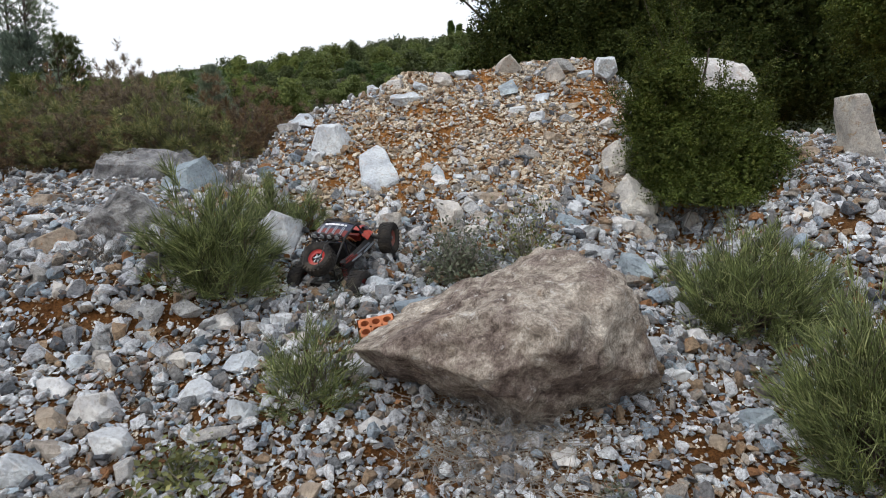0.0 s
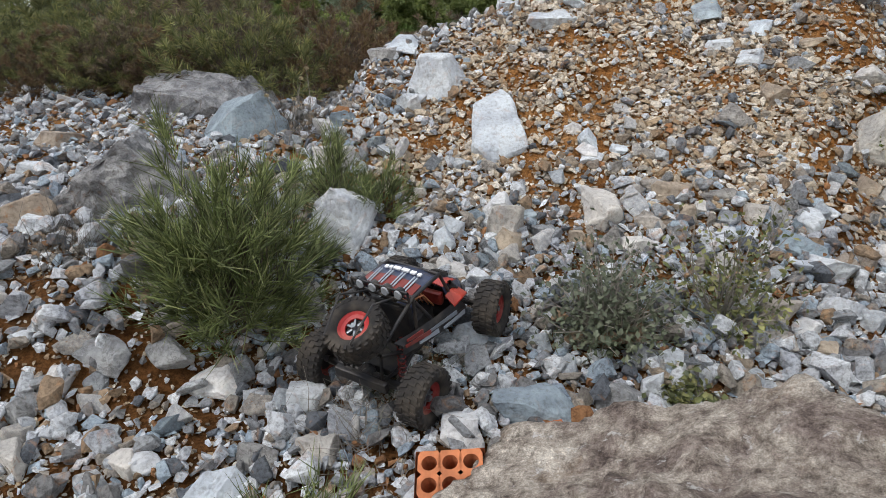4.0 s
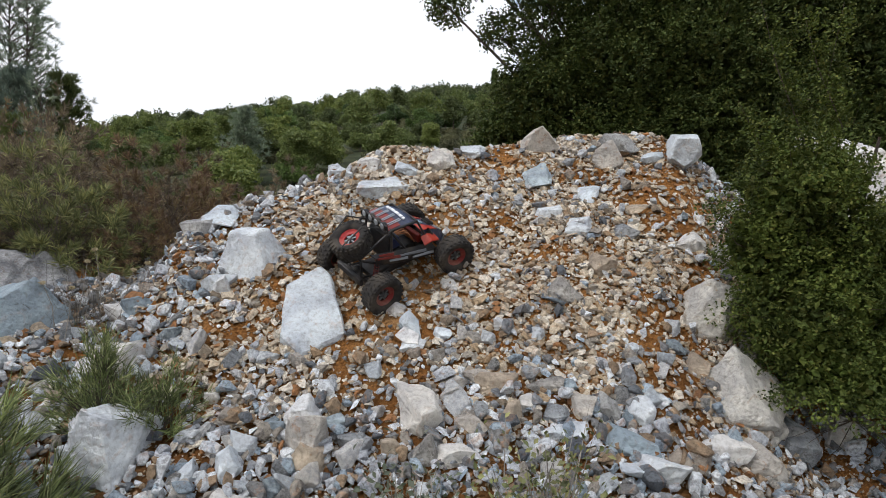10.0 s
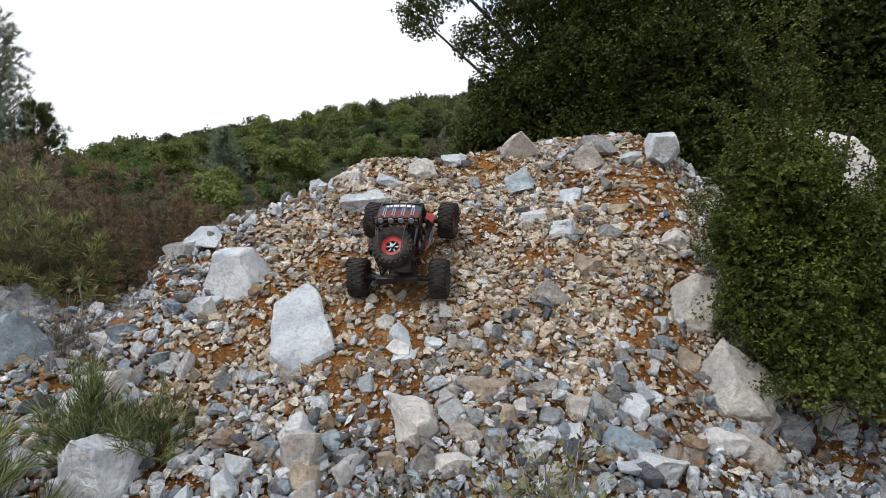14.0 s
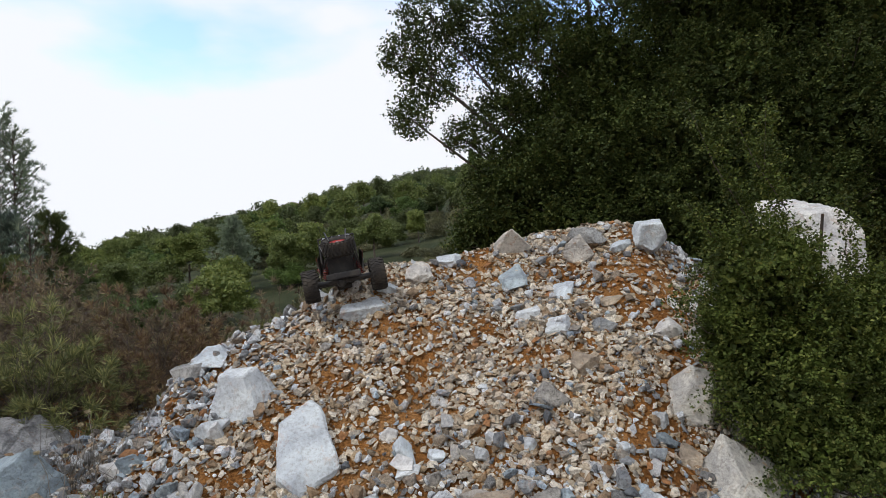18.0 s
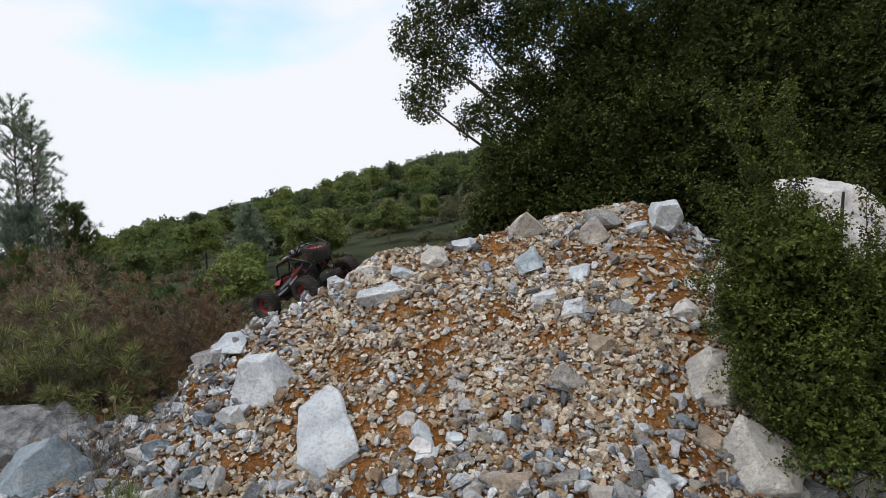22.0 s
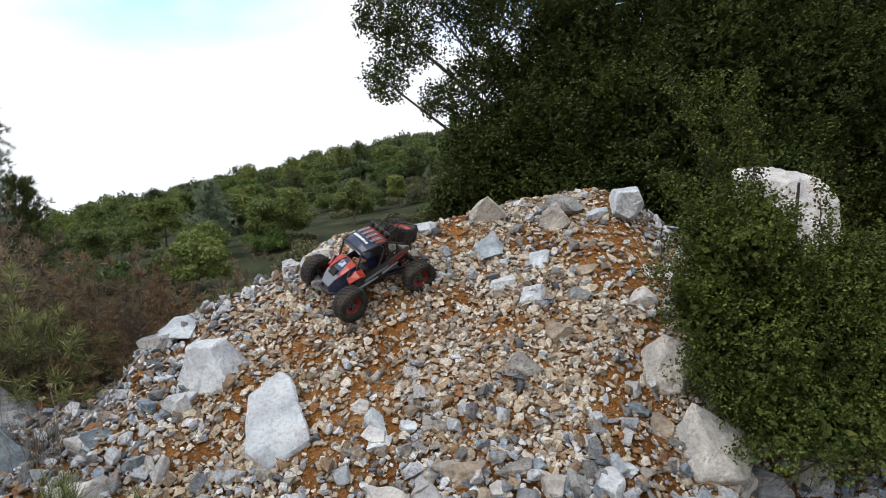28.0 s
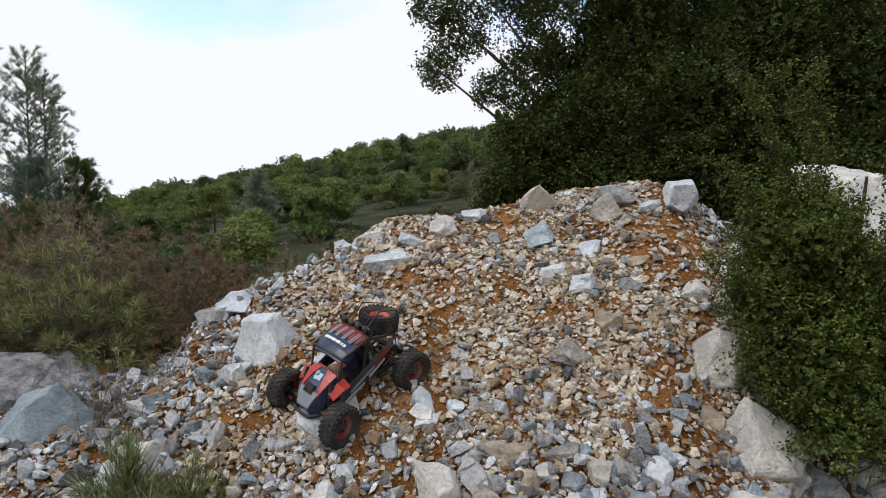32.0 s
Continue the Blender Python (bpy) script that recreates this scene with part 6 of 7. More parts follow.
# ---- the remote-controlled crawler ----
def clay_dusty(name, col, rough, dust=(0.30, 0.24, 0.17), amount=0.5, scale=25):
    m, n, l, b = material(name, rough, 0, 0.4)
    t = noise_node(n, l, scale, 5, 0.65)
    r = ramp_node(n, [(0.45, (0, 0, 0)), (0.8, (amount, amount, amount))])
    l.new(t.outputs["Fac"], r.inputs["Fac"])
    c = mix_node(n, l, r.outputs["Color"], col, dust)
    l.new(c, b.inputs["Base Color"])
    bump_node(n, l, b, t.outputs["Fac"], 0.1, 0.003)
    return m


tyre_mat = clay_dusty("dusty_rubber", (0.020, 0.018, 0.017), 0.9, amount=0.22)
black_mat = clay_dusty("black_plastic", (0.012, 0.012, 0.014), 0.45, amount=0.2)
navy_mat = clay_dusty("dark_blue_shell", (0.014, 0.026, 0.065), 0.30, amount=0.25)
red_mat = clay_dusty("red_shell", (0.34, 0.026, 0.013), 0.30, amount=0.2)
darkred_mat = clay_dusty("dark_red_shell", (0.16, 0.018, 0.014), 0.30, amount=0.2)
rimred_mat = clay_dusty("red_ring", (0.36, 0.02, 0.02), 0.5, amount=0.55)
chrome_mat = plain("bright_metal", (0.20, 0.22, 0.24), 0.35, 0.8, 0.3)
stripe_mat = plain("grey_print", (0.26, 0.29, 0.33), 0.4, 0, 0.1)
pale_print = plain("pale_blue_print", (0.30, 0.42, 0.50), 0.4, 0, 0.1)
white_mat = plain("white_print", (0.75, 0.76, 0.78), 0.4, 0, 0.05)
silver_mat = clay_dusty("silver_shell", (0.16, 0.18, 0.21), 0.35, amount=0.2)
bluean_mat = plain("blue_plastic", (0.012, 0.02, 0.07), 0.35)
copper_mat = plain("copper_wire", (0.45, 0.18, 0.08), 0.4, 0.3)
lens_mat = plain("grey_lamp_lens", (0.30, 0.32, 0.34), 0.1)


def box_bm(x0, x1, y0, y1, z0, z1, bev=0.002, bm=None):
    bm = bm or bmesh.new()
    r = bmesh.ops.create_cube(bm, size=1)
    for v in r["verts"]:
        v.co = Vector(((x0 + x1) / 2 + v.co.x * (x1 - x0), (y0 + y1) / 2 + v.co.y * (y1 - y0), (z0 + z1) / 2 + v.co.z * (z1 - z0)))
    if bev:
        bmesh.ops.bevel(bm, geom=list({e for v in r["verts"] for e in v.link_edges}), offset=bev, segments=2, affect="EDGES", profile=0.6)
    return bm


def tube_me(name, paths, r, mat, sides=7):
    return limb_mesh(name, [[(*p, r) for p in path] for path in paths], mat, sides)


def plate_bm(corners, thick):
    """A thin plate over a grid of points (rows of points), with thickness below."""
    bm = bmesh.new()
    rows = [[bm.verts.new(p) for p in row] for row in corners]
    low = [[bm.verts.new((p[0], p[1], p[2] - thick)) for p in row] for row in corners]
    nr, nc = len(rows), len(rows[0])
    for i in range(nr - 1):
        for j in range(nc - 1):
            bm.faces.new((rows[i][j], rows[i][j + 1], rows[i + 1][j + 1], rows[i + 1][j]))
            bm.faces.new((low[i][j], low[i + 1][j], low[i + 1][j + 1], low[i][j + 1]))
    ring = [(i, 0) for i in range(nr)] + [(nr - 1, j) for j in range(1, nc)] + [(i, nc - 1) for i in range(nr - 2, -1, -1)] + [(0, j) for j in range(nc - 2, 0, -1)]
    for a, b in zip(ring, ring[1:] + ring[:1]):
        bm.faces.new((rows[a[0]][a[1]], rows[b[0]][b[1]], low[b[0]][b[1]], low[a[0]][a[1]]))
    bmesh.ops.recalc_face_normals(bm, faces=bm.faces)
    return bm


def tyre_mesh(R, W):
    bm = bmesh.new()
    prof = [(0.52, 0.30), (0.60, 0.44), (0.78, 0.50), (0.90, 0.47), (0.955, 0.36), (0.965, 0.0), (0.955, -0.36), (0.90, -0.47), (0.78, -0.50), (0.60, -0.44), (0.52, -0.30)]
    seg, rings = 40, []
    for s in range(seg):
        a = 2 * math.pi * s / seg
        rings.append([bm.verts.new((R * r * math.cos(a), W * w, R * r * math.sin(a))) for r, w in prof])
    for s in range(seg):
        p, q = rings[s], rings[(s + 1) % seg]
        for k in range(len(prof) - 1):
            bm.faces.new((p[k], q[k], q[k + 1], p[k + 1]))
    for f in bm.faces:
        f.smooth = True
    # tread lugs in three staggered rows, and shoulder lugs
    for row, (w0, w1, n, off, skew) in enumerate(((-0.42, -0.17, 24, 0.0, 0.25), (-0.14, 0.14, 24, 0.5, 0.0), (0.17, 0.42, 24, 0.0, -0.25), (0.43, 0.53, 24, 0.5, 0), (-0.53, -0.43, 24, 0.5, 0))):
        for s in range(n):
            a = 2 * math.pi * (s + off) / n
            r0, r1 = (0.93, 1.0) if row < 3 else (0.80, 0.93)
            half = 0.075 if row < 3 else 0.06
            vs = []
            for rr in (r0, r1):
                for ww in (w0, w1):
                    for da in (-half, half):
                        aa = a + da * (0.85 if rr == r1 else 1) + skew * (ww - (w0 + w1) / 2)
                        vs.append(bm.verts.new((R * rr * math.cos(aa), W * ww, R * rr * math.sin(aa))))
            for f in ((0, 1, 3, 2), (4, 6, 7, 5), (0, 4, 5, 1), (2, 3, 7, 6), (0, 2, 6, 4), (1, 5, 7, 3)):
                bm.faces.new([vs[i] for i in f])
    bmesh.ops.recalc_face_normals(bm, faces=bm.faces)
    me = bpy.data.meshes.new("tyre")
    bm.to_mesh(me)
    bm.free()
    me.materials.append(tyre_mat)
    return me


def ring_mesh(name, prof, mat, seg=32):
    """A ring about y from a closed profile of (radius, y)."""
    bm = bmesh.new()
    rings = [[bm.verts.new((r * math.cos(6.28319 * s / seg), w, r * math.sin(6.28319 * s / seg))) for r, w in prof] for s in range(seg)]
    n = len(prof)
    for s in range(seg):
        p, q = rings[s], rings[(s + 1) % seg]
        for k in range(n):
            bm.faces.new((p[k], q[k], q[(k + 1) % n], p[(k + 1) % n]))
    bmesh.ops.recalc_face_normals(bm, faces=bm.faces)
    me = bpy.data.meshes.new(name)
    bm.to_mesh(me)
    bm.free()
    me.materials.append(mat)
    return me


def hub_mesh(R, W):
    """Six short spokes round a nut, on both faces."""
    bm = bmesh.new()
    for k in range(6):
        b2 = box_bm(R * 0.06, R * 0.30, -R * 0.04, R * 0.04, -W * 0.06, W * 0.06, 0.001)
        bmesh.ops.transform(b2, matrix=pose(0, W * 0.10, 0, 90, 0, 0) @ pose(0, 0, 0, 0, 0, k * 60), verts=b2.verts)
        tmp = bpy.data.meshes.new("spoke")
        b2.to_mesh(tmp)
        b2.free()
        bm.from_mesh(tmp)
        bpy.data.meshes.remove(tmp)
    r = bmesh.ops.create_cone(bm, cap_ends=True, segments=6, radius1=R * 0.13, radius2=R * 0.10, depth=W * 0.5)
    bmesh.ops.transform(bm, matrix=pose(0, W * 0.06, 0, -90), verts=r["verts"])
    me = bpy.data.meshes.new("hub")
    bm.to_mesh(me)
    bm.free()
    me.materials.append(chrome_mat)
    return me


WR, WW = 0.0605, 0.0517
CAR_L, CAR_W, SP_X, SP_Z = 0.275, 0.246, -0.145, 0.128
TYRE = tyre_mesh(WR, WW)
RIM = ring_mesh("rim", [(WR * 0.55, WW * 0.30), (WR * 0.55, -WW * 0.34), (WR * 0.50, -WW * 0.34), (WR * 0.46, -WW * 0.1), (WR * 0.32, WW * 0.06), (WR * 0.32, WW * 0.16), (WR * 0.44, WW * 0.20)], rimred_mat)
# Rims of the rolling wheels: dusty, red darkened as shade deep in the tyre.
DULL_RIM = RIM.copy()
DULL_RIM.materials.clear()
DULL_RIM.materials.append(clay_dusty("dusty_shaded_red_ring", (0.16, 0.014, 0.012), 0.6, amount=0.5))
DISC = ring_mesh("wheel_disc", [(WR * 0.50, WW * 0.02), (WR * 0.50, -WW * 0.04), (WR * 0.06, -WW * 0.04), (WR * 0.06, WW * 0.02)], black_mat)
HUB = hub_mesh(WR, WW)


def wheel(car, x, y, z, out, name="wheel"):
    """A wheel with its outer face towards out (+1 left, -1 right)."""
    w = new(name)
    w.empty_display_size = 0.03
    w.parent = car
    w.matrix_basis = pose(x, y, z)
    for nm, me in (("tyre", TYRE), ("rim", RIM if name == "spare_wheel" else DULL_RIM), ("wheel_disc", DISC), ("hub", HUB)):
        p = part(nm, me, None, w)
        if out < 0:
            p.matrix_basis = pose(0, 0, 0, 0, 0, 180)
    return w


def build_car():
    car = new("rc_crawler")
    car.empty_display_size = 0.1
    tagged(car, "black and red remote-controlled rock crawler with a spare wheel", "toy car")
    KX, KY, KZ = 0.924, 1.012, 1.166
    L, W = CAR_L / 2 / KX, CAR_W / 2 / KY
    sx, sz = SP_X / KX, SP_Z / KZ
    part("chassis_plate", box_bm(-0.125, 0.13, -0.036, 0.036, -0.012, 0.004, 0.003), black_mat, car)
    part("skid_box", box_bm(-0.05, 0.06, -0.028, 0.028, -0.026, -0.010, 0.004), black_mat, car)
    # axles, links and shocks
    for s, nm in ((1, "front_axle"), (-1, "rear_axle")):
        bm = bmesh.new()
        r = bmesh.ops.create_cone(bm, cap_ends=True, segments=12, radius1=0.0085, radius2=0.0085, depth=2 * W - 0.03)
        bmesh.ops.transform(bm, matrix=pose(s * L, 0, 0, 90), verts=r["verts"])
        r = bmesh.ops.create_uvsphere(bm, u_segments=12, v_segments=8, radius=0.021)
        bmesh.ops.transform(bm, matrix=pose(s * L, 0.012, 0) @ Matrix.Diagonal((1.1, 0.8, 1, 1)), verts=r["verts"])
        part(nm, bm, black_mat, car)
        for y in (-0.055, 0.055):
            part("link_rod", tube_me("link_rod", [[(s * (L - 0.01), y, -0.004), (s * 0.035, y * 0.55, -0.006)]], 0.0035, black_mat), None, car)
            top = (s * (L - 0.050), y * 0.95, 0.070)
            foot = (s * (L - 0.012), y * 1.25, 0.006)
            part("shock_body", tube_me("shock_body", [[top, tuple(np.array(top) * 0.45 + np.array(foot) * 0.55)]], 0.0065, black_mat), None, car)
            turns = []
            for k in range(49):
                f = k / 48
                c = np.array(top) * (0.95 - 0.85 * f) + np.array(foot) * (0.05 + 0.85 * f)
                a = k * 2 * math.pi / 6
                turns.append((c[0] + 0.0085 * math.cos(a), c[1] + 0.0085 * math.sin(a), c[2], 0.0013))
            part("spring", limb_mesh("spring", [turns], darkred_mat if s < 0 else black_mat, 4), None, car)
    # cage
    for y in (-1, 1):
        part("cage_side", tube_me("cage_side", [
            [(0.150, y * 0.036, 0.020), (0.085, y * 0.062, 0.030), (-0.020, y * 0.072, 0.026), (-0.10, y * 0.064, 0.045), (-0.165, y * 0.052, 0.075)],
            [(0.085, y * 0.060, 0.052), (0.052, y * 0.062, 0.118), (-0.050, y * 0.064, 0.128), (-0.165, y * 0.050, 0.080)],
            [(-0.050, y * 0.064, 0.128), (-0.065, y * 0.068, 0.035)],
            [(0.010, y * 0.070, 0.030), (-0.050, y * 0.066, 0.120)],
            [(-0.165, y * 0.052, 0.075), (-0.170, y * 0.045, 0.020), (-0.10, y * 0.050, 0.005)]], 0.0038, black_mat), None, car)
        rows = []
        for f in np.linspace(0, 1, 7):
            x = 0.105 - 0.235 * f
            z = 0.010 + 0.060 * f ** 1.3
            rows.append([(x, y * 0.078, z - 0.006), (x, y * 0.082, z + 0.012), (x - 0.012, y * 0.072, z + 0.034 - 0.01 * f)])
        part("side_panel", plate_bm(rows, 0.003), black_mat, car, "black side panel with white and red streaks")
        for k, (f0, f1, dz, mt) in enumerate(((0.05, 0.42, 0.006, stripe_mat), (0.18, 0.62, 0.018, silver_mat), (0.50, 0.80, 0.006, stripe_mat), (0.62, 0.98, 0.014, darkred_mat), (0.72, 0.95, 0.024, darkred_mat))):
            bm = bmesh.new()
            vs = []
            for f in (f0, f1):
                x, z = 0.105 - 0.235 * f, 0.010 + 0.060 * f ** 1.3
                vs += [(x, y * 0.0838, z + dz - 0.006), (x, y * 0.0838, z + dz + 0.003 - 0.004 * (f == f1))]
            for o in (0, y * 0.0018):
                for v in vs:
                    bm.verts.new((v[0], v[1] + o, v[2]))
            bm.verts.ensure_lookup_table()
            for fc in ((0, 1, 3, 2), (4, 6, 7, 5), (0, 4, 5, 1), (1, 5, 7, 3), (3, 7, 6, 2), (2, 6, 4, 0)):
                bm.faces.new([bm.verts[i] for i in fc])
            bmesh.ops.recalc_face_normals(bm, faces=bm.faces)
            part("streak", bm, mt, car)
    part("cross_bar", tube_me("cross_bar", [[(-0.05, -0.064, 0.128), (-0.05, 0.064, 0.128)]], 0.0038, black_mat), None, car)
    part("cross_bar", tube_me("cross_bar", [[(0.052, -0.062, 0.118), (0.052, 0.062, 0.118)]], 0.0038, black_mat), None, car)
    part("rear_bar", tube_me("rear_bar", [[(-0.165, -0.052, 0.075), (-0.165, 0.052, 0.075)], [(-0.17, -0.045, 0.020), (-0.17, 0.045, 0.020)]], 0.004, black_mat), None, car)
    part("rear_bumper", box_bm(-0.186, -0.172, -0.062, 0.062, 0.006, 0.026, 0.004), black_mat, car)
    part("front_bumper", tube_me("front_bumper", [[(0.160, -0.045, 0.000), (0.186, -0.030, 0.004), (0.190, 0.0, 0.006), (0.186, 0.030, 0.004), (0.160, 0.045, 0.000)]], 0.005, black_mat), None, car)
    # hood
    rows = []
    for x, hw, z, dome_h in ((0.182, 0.030, 0.020, 0.002), (0.160, 0.042, 0.036, 0.004), (0.130, 0.052, 0.052, 0.006), (0.100, 0.060, 0.064, 0.007), (0.074, 0.062, 0.070, 0.007)):
        rows.append([(x, hw * f, z + dome_h * (1 - f * f) - 0.030 * max(0, abs(f) - 0.80) / 0.2) for f in (-1, -0.8, -0.4, 0, 0.4, 0.8, 1)])
    part("hood", plate_bm(rows, 0.002), navy_mat, car, "dark blue plastic hood")
    for s in (-1, 1):
        rr = [[(x, s * hw * f, z + 0.0025 + dh * (1 - f * f)) for f in (f0, (f0 + 0.8) / 2, 0.8)] for x, hw, z, dh, f0 in ((0.150, 0.046, 0.0413, 0.005, 0.72), (0.130, 0.052, 0.052, 0.006, 0.56), (0.100, 0.060, 0.064, 0.007, 0.36), (0.074, 0.062, 0.070, 0.007, 0.22))]
        part("red_flash", plate_bm(rr, 0.002), red_mat, car, "red flame marking on the hood")
        part("fender", plate_bm([[(0.120, s * 0.056, 0.052), (0.124, s * 0.078, 0.040)], [(0.085, s * 0.062, 0.066), (0.085, s * 0.090, 0.056)], [(0.060, s * 0.063, 0.066), (0.058, s * 0.084, 0.050)]], 0.003), red_mat, car)
    nose = [[(x, hw * f, z + 0.0022) for f in (-0.78, 0, 0.78)] for x, hw, z in ((0.181, 0.030, 0.022), (0.160, 0.042, 0.040), (0.142, 0.048, 0.0505))]
    part("nose_plate", plate_bm(nose, 0.002), silver_mat, car, "dull silver nose plate")
    bm = box_bm(-0.014, 0.014, -0.016, 0.016, 0, 0.008, 0.002)
    for k in range(5):
        box_bm(-0.013, 0.013, -0.013 + k * 0.006, -0.011 + k * 0.006, 0.008, 0.0105, 0, bm)
    bmesh.ops.transform(bm, matrix=pose(0.140, 0, 0.051, 0, 26), verts=bm.verts)
    part("hood_scoop", bm, black_mat, car, "ribbed black hood scoop")
    for k, (x, y, lx, ly, mt) in enumerate(((0.102, 0.006, 0.022, 0.014, pale_print), (0.096, -0.010, 0.016, 0.012, silver_mat), (0.108, -0.004, 0.010, 0.016, pale_print))):
        bm = box_bm(-lx / 2, lx / 2, -ly / 2, ly / 2, 0, 0.0016, 0.0006)
        bmesh.ops.transform(bm, matrix=pose(x, y, 0.0722 - (x - 0.09) * 0.3, 0, 20, 20 * k), verts=bm.verts)
        part("emblem_patch", bm, mt, car)
    # roof
    roof = [[(x, hw * f, z - 0.006 * f * f) for f in (-1, -0.5, 0, 0.5, 1)] for x, hw, z in ((0.060, 0.056, 0.116), (0.030, 0.060, 0.129), (-0.020, 0.062, 0.134), (-0.058, 0.062, 0.134))]
    part("roof", plate_bm(roof, 0.003), navy_mat, car, "dark blue roof panel")
    rb = [[(x, hw * f, z - 0.006 * f * f + 0.0022) for f in (-0.98, -0.5, 0, 0.5, 0.98)] for x, hw, z in ((-0.012, 0.0615, 0.1335), (-0.036, 0.062, 0.134), (-0.058, 0.062, 0.134))]
    part("roof_red", plate_bm(rb, 0.0018), darkred_mat, car, "dark red rear half of the roof")
    for k in range(4):
        for o in (-0.0032, 0.0032):
            y = -0.042 + 0.028 * k + o
            z = 0.1372 - 0.006 * (y / 0.062) ** 2
            part("stripe", box_bm(-0.046, 0.002, y - 0.0014, y + 0.0014, z - 0.001, z + 0.0008, 0), stripe_mat, car)
    for k, (y0, y1) in enumerate(((-0.044, -0.036), (-0.032, -0.020), (-0.016, 0.000), (0.004, 0.020), (0.024, 0.030), (0.034, 0.042))):
        ym = (y0 + y1) / 2
        z = 0.1338 - 0.006 * (ym / 0.061) ** 2
        part("lettering_bar", box_bm(0.012, 0.021, y0, y1, z - 0.002, z + 0.0012, 0), white_mat, car)
    rack = part("light_bar", tube_me("light_bar", [[(-0.066, -0.066, 0.128), (-0.066, 0.066, 0.128)], [(-0.066, -0.066, 0.146), (-0.066, 0.066, 0.146)], [(-0.066, -0.066, 0.128), (-0.066, -0.066, 0.146)], [(-0.066, 0.066, 0.128), (-0.066, 0.066, 0.146)]], 0.0028, black_mat), None, car)
    for k in range(4):
        y = -0.045 + 0.030 * k
        bm = bmesh.new()
        r = bmesh.ops.create_cone(bm, cap_ends=True, segments=14, radius1=0.011, radius2=0.009, depth=0.014)
        bmesh.ops.transform(bm, matrix=pose(-0.062, y, 0.140, 0, 90), verts=r["verts"])
        part("lamp", bm, black_mat, rack)
        bm = bmesh.new()
        r = bmesh.ops.create_cone(bm, cap_ends=True, segments=14, radius1=0.009, radius2=0.0075, depth=0.003)
        bmesh.ops.transform(bm, matrix=pose(-0.0705, y, 0.140, 0, -90), verts=r["verts"])
        part("lamp_lens", bm, lens_mat, rack)
    # inside
    part("battery", box_bm(-0.040, 0.060, -0.026, 0.026, 0.006, 0.034, 0.003), black_mat, car)
    part("motor_case", box_bm(-0.030, 0.010, -0.020, 0.022, 0.036, 0.066, 0.004), bluean_mat, car, "blue motor controller")
    part("seat_panel", box_bm(-0.056, -0.040, -0.050, 0.050, 0.012, 0.100, 0.006), black_mat, car)
    part("dashboard", box_bm(0.056, 0.072, -0.052, 0.052, 0.040, 0.066, 0.005), darkred_mat, car)
    wires = []
    for k in range(5):
        y = -0.03 + 0.014 * k
        wires.append([(0.060, y, 0.034), (0.045, y * 0.6, 0.064 + 0.004 * (k % 2)), (0.020, y * 0.3 + 0.01, 0.060), (-0.010, 0.01, 0.058)])
    part("wire", tube_me("wire", wires, 0.0019, copper_mat, 5), None, car)
    part("antenna", tube_me("antenna", [[(-0.10, 0.05, 0.09), (-0.112, 0.052, 0.15), (-0.104, 0.054, 0.185)]], 0.0012, black_mat, 4), None, car)
    for y in (-0.03, 0.03):
        part("strap", tube_me("strap", [[(-0.06, y, 0.125), (sx + 0.02, y * 1.3, sz + 0.050), (sx - 0.055, y, sz + 0.016), (-0.168, y, 0.072)]], 0.0022, black_mat, 5), None, car)
    for o in car.children_recursive:
        o.data.transform(Matrix.Diagonal((KX, KY, KZ, 1)))
    # spare wheel leaning on the tail
    sp = wheel(car, SP_X, 0, SP_Z, 1, "spare_wheel")
    sp.matrix_basis = pose(SP_X, 0, SP_Z, 0, 0, 90) @ pose(0, 0, 0, 72, 0, 0)
    L, W = CAR_L / 2, CAR_W / 2
    wheels = []
    for x, y in ((L, W), (L, -W), (-L, W), (-L, -W)):
        wheels.append(wheel(car, x, y, 0, 1 if y > 0 else -1))
    return car, wheels


crawler, crawler_wheels = build_car()


# ---- small things ----
clay_mat = plain("fired_clay", (0.42, 0.14, 0.055), 0.85, 0, 0.3, 30, 0.3)
clay_dark = plain("fired_clay_inside", (0.22, 0.07, 0.03), 0.9, 0, 0.3, 30, 0.3)


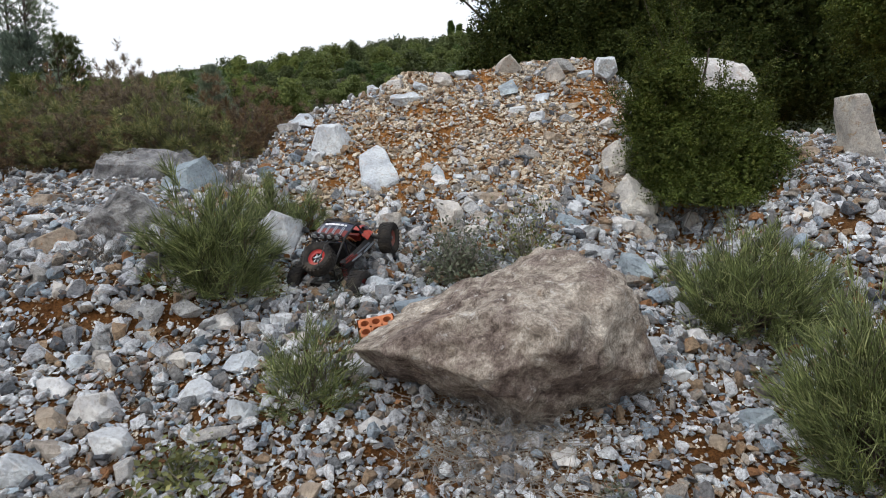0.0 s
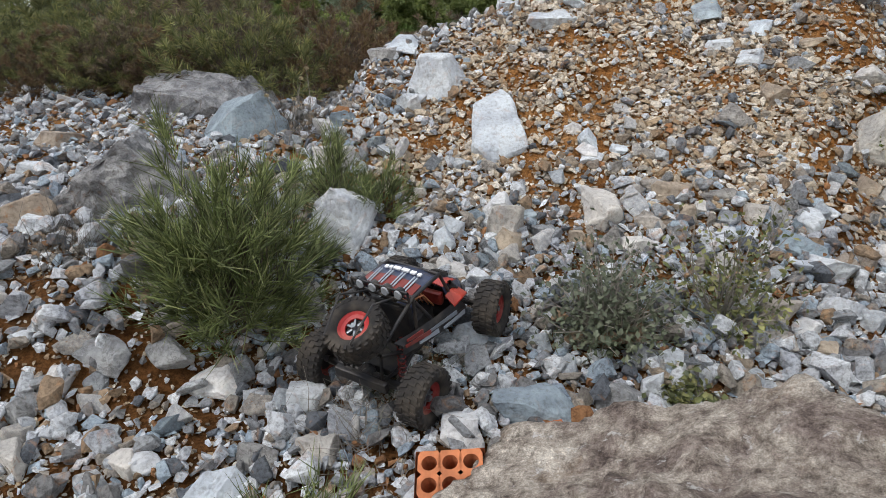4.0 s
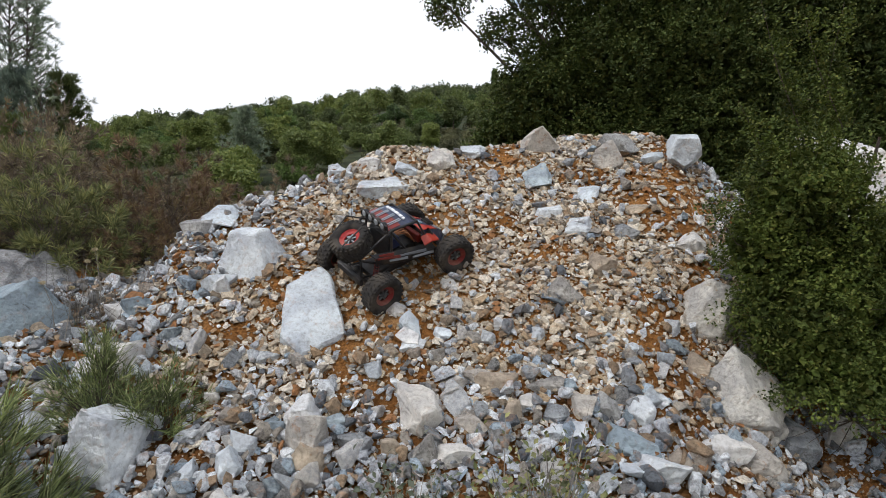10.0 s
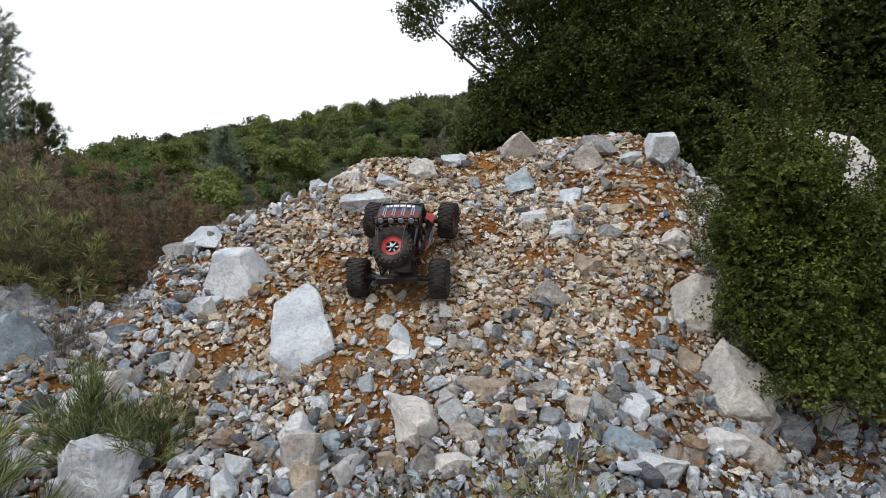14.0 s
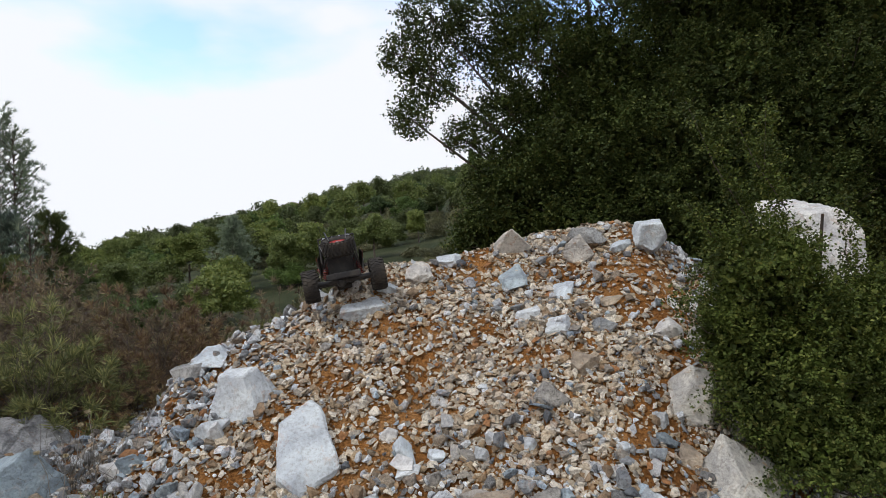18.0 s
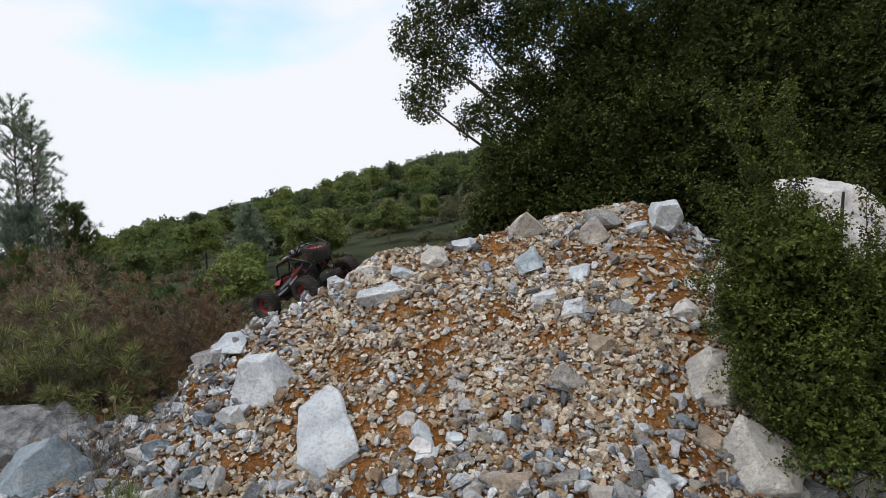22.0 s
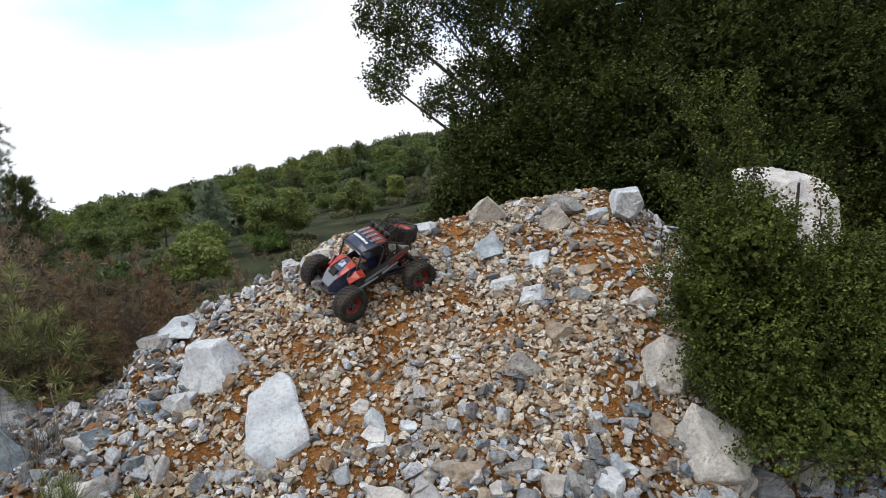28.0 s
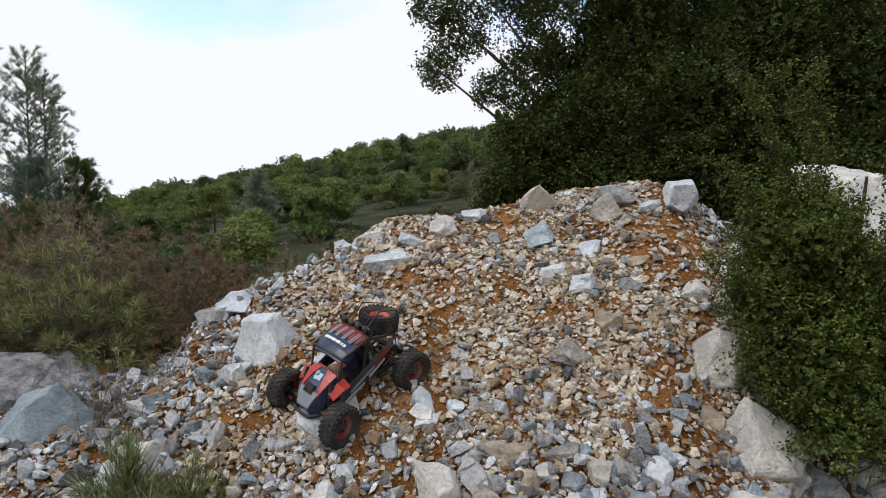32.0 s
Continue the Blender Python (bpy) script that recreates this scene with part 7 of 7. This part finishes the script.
def hollow_brick(x, y, z, turn, tip, roll):
    """A broken hollow clay brick with two rows of round holes through it."""
    L, Wd, Ht, r = 0.085, 0.110, 0.078, 0.0125
    bm = bmesh.new()
    holes = [(cx, cz) for cx in (-0.033, 0.0, 0.033) for cz in (-0.018, 0.018)]
    # one cell round each hole, then joined
    nx, nz = 3, 2
    for s, yy in ((-1, -L / 2), (1, L / 2)):
        for (cx, cz) in holes:
            x0, x1 = cx - Wd / 6, cx + Wd / 6
            z0, z1 = (-Ht / 2, 0) if cz < 0 else (0, Ht / 2)
            n = 16
            rim, sq = [], []
            for k in range(n):
                a = 2 * math.pi * (k + 0.5) / n
                rim.append(bm.verts.new((cx + r * math.cos(a), yy, cz + r * math.sin(a))))
                c, d = math.cos(a), math.sin(a)
                f = min(((x1 - cx) / c if c > 0 else (x0 - cx) / c), ((z1 - cz) / d if d > 0 else (z0 - cz) / d))
                sq.append(bm.verts.new((cx + f * c, yy, cz + f * d)))
            for k in range(n):
                j = (k + 1) % n
                bm.faces.new((rim[k], rim[j], sq[j], sq[k]) if s > 0 else (rim[j], rim[k], sq[k], sq[j]))
    for (cx, cz) in holes:
        n = 16
        a0 = [bm.verts.new((cx + r * math.cos(2 * math.pi * (k + 0.5) / n), -L / 2, cz + r * math.sin(2 * math.pi * (k + 0.5) / n))) for k in range(n)]
        a1 = [bm.verts.new((v.co.x, L / 2, v.co.z)) for v in a0]
        for k in range(n):
            j = (k + 1) % n
            bm.faces.new((a0[k], a1[k], a1[j], a0[j]))
    for q in (((-Wd / 2, -Ht / 2), (Wd / 2, -Ht / 2)), ((Wd / 2, -Ht / 2), (Wd / 2, Ht / 2)), ((Wd / 2, Ht / 2), (-Wd / 2, Ht / 2)), ((-Wd / 2, Ht / 2), (-Wd / 2, -Ht / 2))):
        (xa, za), (xb, zb) = q
        bm.faces.new([bm.verts.new(p) for p in ((xa, -L / 2, za), (xb, -L / 2, zb), (xb, L / 2, zb), (xa, L / 2, za))])
    bmesh.ops.recalc_face_normals(bm, faces=bm.faces)
    ob = part("hollow_brick", bm, clay_mat)
    ob.matrix_basis = pose(x, y, z, tip, roll, turn)
    return tagged(ob, "orange hollow clay brick with round holes among stones", "brick")


rock("stone", -0.235, 1.93, (0.15, 0.13, 0.08), pale_mat, "pale marble stone under the clay brick", 391, turn=20, tip=6, roll=4, up=0.1, detail=3, category="stone")
hollow_brick(-0.205, 1.935, 0.545, 8, -62, -10)
rock("clay_shard", -0.055, 2.15, (0.055, 0.03, 0.012), clay_mat, "thin broken shard of terracotta on the stones", 401, turn=30, tip=30, roll=-20, up=1.6, detail=2, category="shard")
red_plastic = plain("red_plastic", (0.55, 0.02, 0.02), 0.4)
rock("plastic_scrap", 0.55, 3.66, (0.05, 0.018, 0.010), red_plastic, "small scrap of bright red plastic on the heap", 402, turn=-40, tip=30, roll=0, up=2.0, detail=2, category="scrap")


# ---- what moves ----
CRAWL = [
    (0.0, -0.382, 2.498, 0.700, 2.6, -35.0, 66.7),
    (1.0, -0.390, 2.315, 0.662, 4.1, -26.2, 73.1),
    (2.0, -0.395, 2.290, 0.653, -6.7, -22.5, 74.1),
    (3.0, -0.383, 2.282, 0.651, -4.5, -20.5, 75.0),
    (5.5, -0.362, 2.269, 0.646, 9.4, -25.1, 58.6),
    (6.0, -0.432, 2.164, 0.596, 2.4, -4.4, 73.6),
    (6.5, -0.460, 2.056, 0.565, -6.1, -6.7, 75.3),
    (7.0, -0.417, 2.226, 0.624, -0.7, -18.5, 71.8),
    (7.5, -0.428, 2.584, 0.743, -16.3, -25.4, 90.3),
    (8.0, -0.467, 2.732, 0.827, -18.1, -39.0, 107.3),
    (8.5, -0.450, 2.900, 0.934, -13.2, -29.6, 87.2),
    (9.0, -0.326, 3.152, 1.119, 6.0, -33.9, 62.8),
    (9.5, -0.178, 3.214, 1.163, 15.8, -31.4, 47.6),
    (10.0, -0.108, 3.275, 1.208, 25.1, -25.1, 37.3),
    (11.0, 0.175, 3.373, 1.274, 23.8, -23.0, 44.3),
    (12.0, 0.213, 3.302, 1.228, 27.9, -24.7, 42.6),
    (13.0, 0.092, 3.131, 1.115, 20.9, -33.1, 53.9),
    (15.5, -0.165, 3.650, 1.545, -24.0, -28.8, 116.1),
    (16.0, -0.205, 3.624, 1.511, -21.2, -21.6, 112.9),
    (16.5, -0.231, 3.652, 1.542, -18.4, -14.3, 109.8),
    (18.0, -0.296, 3.668, 1.542, -7.7, -1.1, 103.0),
    (19.5, -0.298, 3.660, 1.534, -7.8, 0.9, 109.3),
    (20.0, -0.278, 3.651, 1.530, -8.1, -3.6, 122.0),
    (20.5, -0.245, 3.632, 1.516, -14.1, -13.3, 135.9),
    (21.0, -0.330, 3.634, 1.503, -12.3, -9.6, 140.8),
    (22.0, -0.571, 3.879, 1.481, -18.1, 9.0, 144.9),
    (23.0, -0.662, 3.909, 1.446, -12.7, 12.0, 148.8),
    (24.0, -0.634, 3.892, 1.451, -8.1, 18.5, 154.5),
    (25.0, -0.512, 3.810, 1.500, -10.6, 17.7, 162.5),
    (25.5, -0.466, 3.810, 1.510, -9.2, 18.8, 165.5),
    (26.5, -0.306, 3.693, 1.576, -14.6, 13.7, 191.4),
    (27.5, -0.091, 3.558, 1.447, -32.3, 20.9, 211.2),
    (28.0, -0.088, 3.547, 1.437, -29.9, 15.2, 211.4),
    (29.0, -0.140, 3.493, 1.386, -28.6, 17.6, 218.2),
    (30.0, -0.196, 3.344, 1.280, -12.5, 37.8, 242.6),
    (31.0, -0.212, 3.192, 1.143, -30.4, 28.8, 217.3),
    (32.0, -0.253, 3.115, 1.081, -19.9, 24.6, 225.6),
]


def motions():
    walk(crawler, [(t, pose(*row)) for t, *row in CRAWL])
    # the wheels roll as far as the car goes, and spin where it claws at the stones
    spin, rows_of = 0.0, [[], [], [], []]
    ts = [k * 0.2 for k in range(161)]
    at = [Vector([float(np.interp(t, [r[0] for r in CRAWL], [r[c] for r in CRAWL])) for c in (1, 2, 3)]) for t in ts]
    head = [float(np.interp(t, [r[0] for r in CRAWL], np.unwrap([radians(r[6]) for r in CRAWL]))) for t in ts]
    for k, t in enumerate(ts):
        if k:
            go = at[k] - at[k - 1]
            sign = 1 if go.x * math.cos(head[k]) + go.y * math.sin(head[k]) >= 0 else -1
            turn = sign * math.degrees(go.length / WR)
            slip = 45 if 5.6 < t < 9.8 and sign > 0 else 0
            spin += max(-75, min(75, turn + slip))
        steer = float(np.interp(t, [0, 5, 6, 7, 8, 9, 11, 13, 15.5, 19, 20.5, 22, 25, 27.5, 29, 30, 31, 32], [8, 8, -18, -12, 6, -10, -14, -16, 8, 10, 14, 4, 6, 10, 14, -6, 8, 10]))
        for i, (x, y) in enumerate(((1, 1), (1, -1), (-1, 1), (-1, -1))):
            rows_of[i].append((t, pose(x * CAR_L / 2, y * CAR_W / 2, 0, 0, spin, steer if x > 0 else 0)))
    for w, rows in zip(crawler_wheels, rows_of):
        walk(w, rows)


motions()
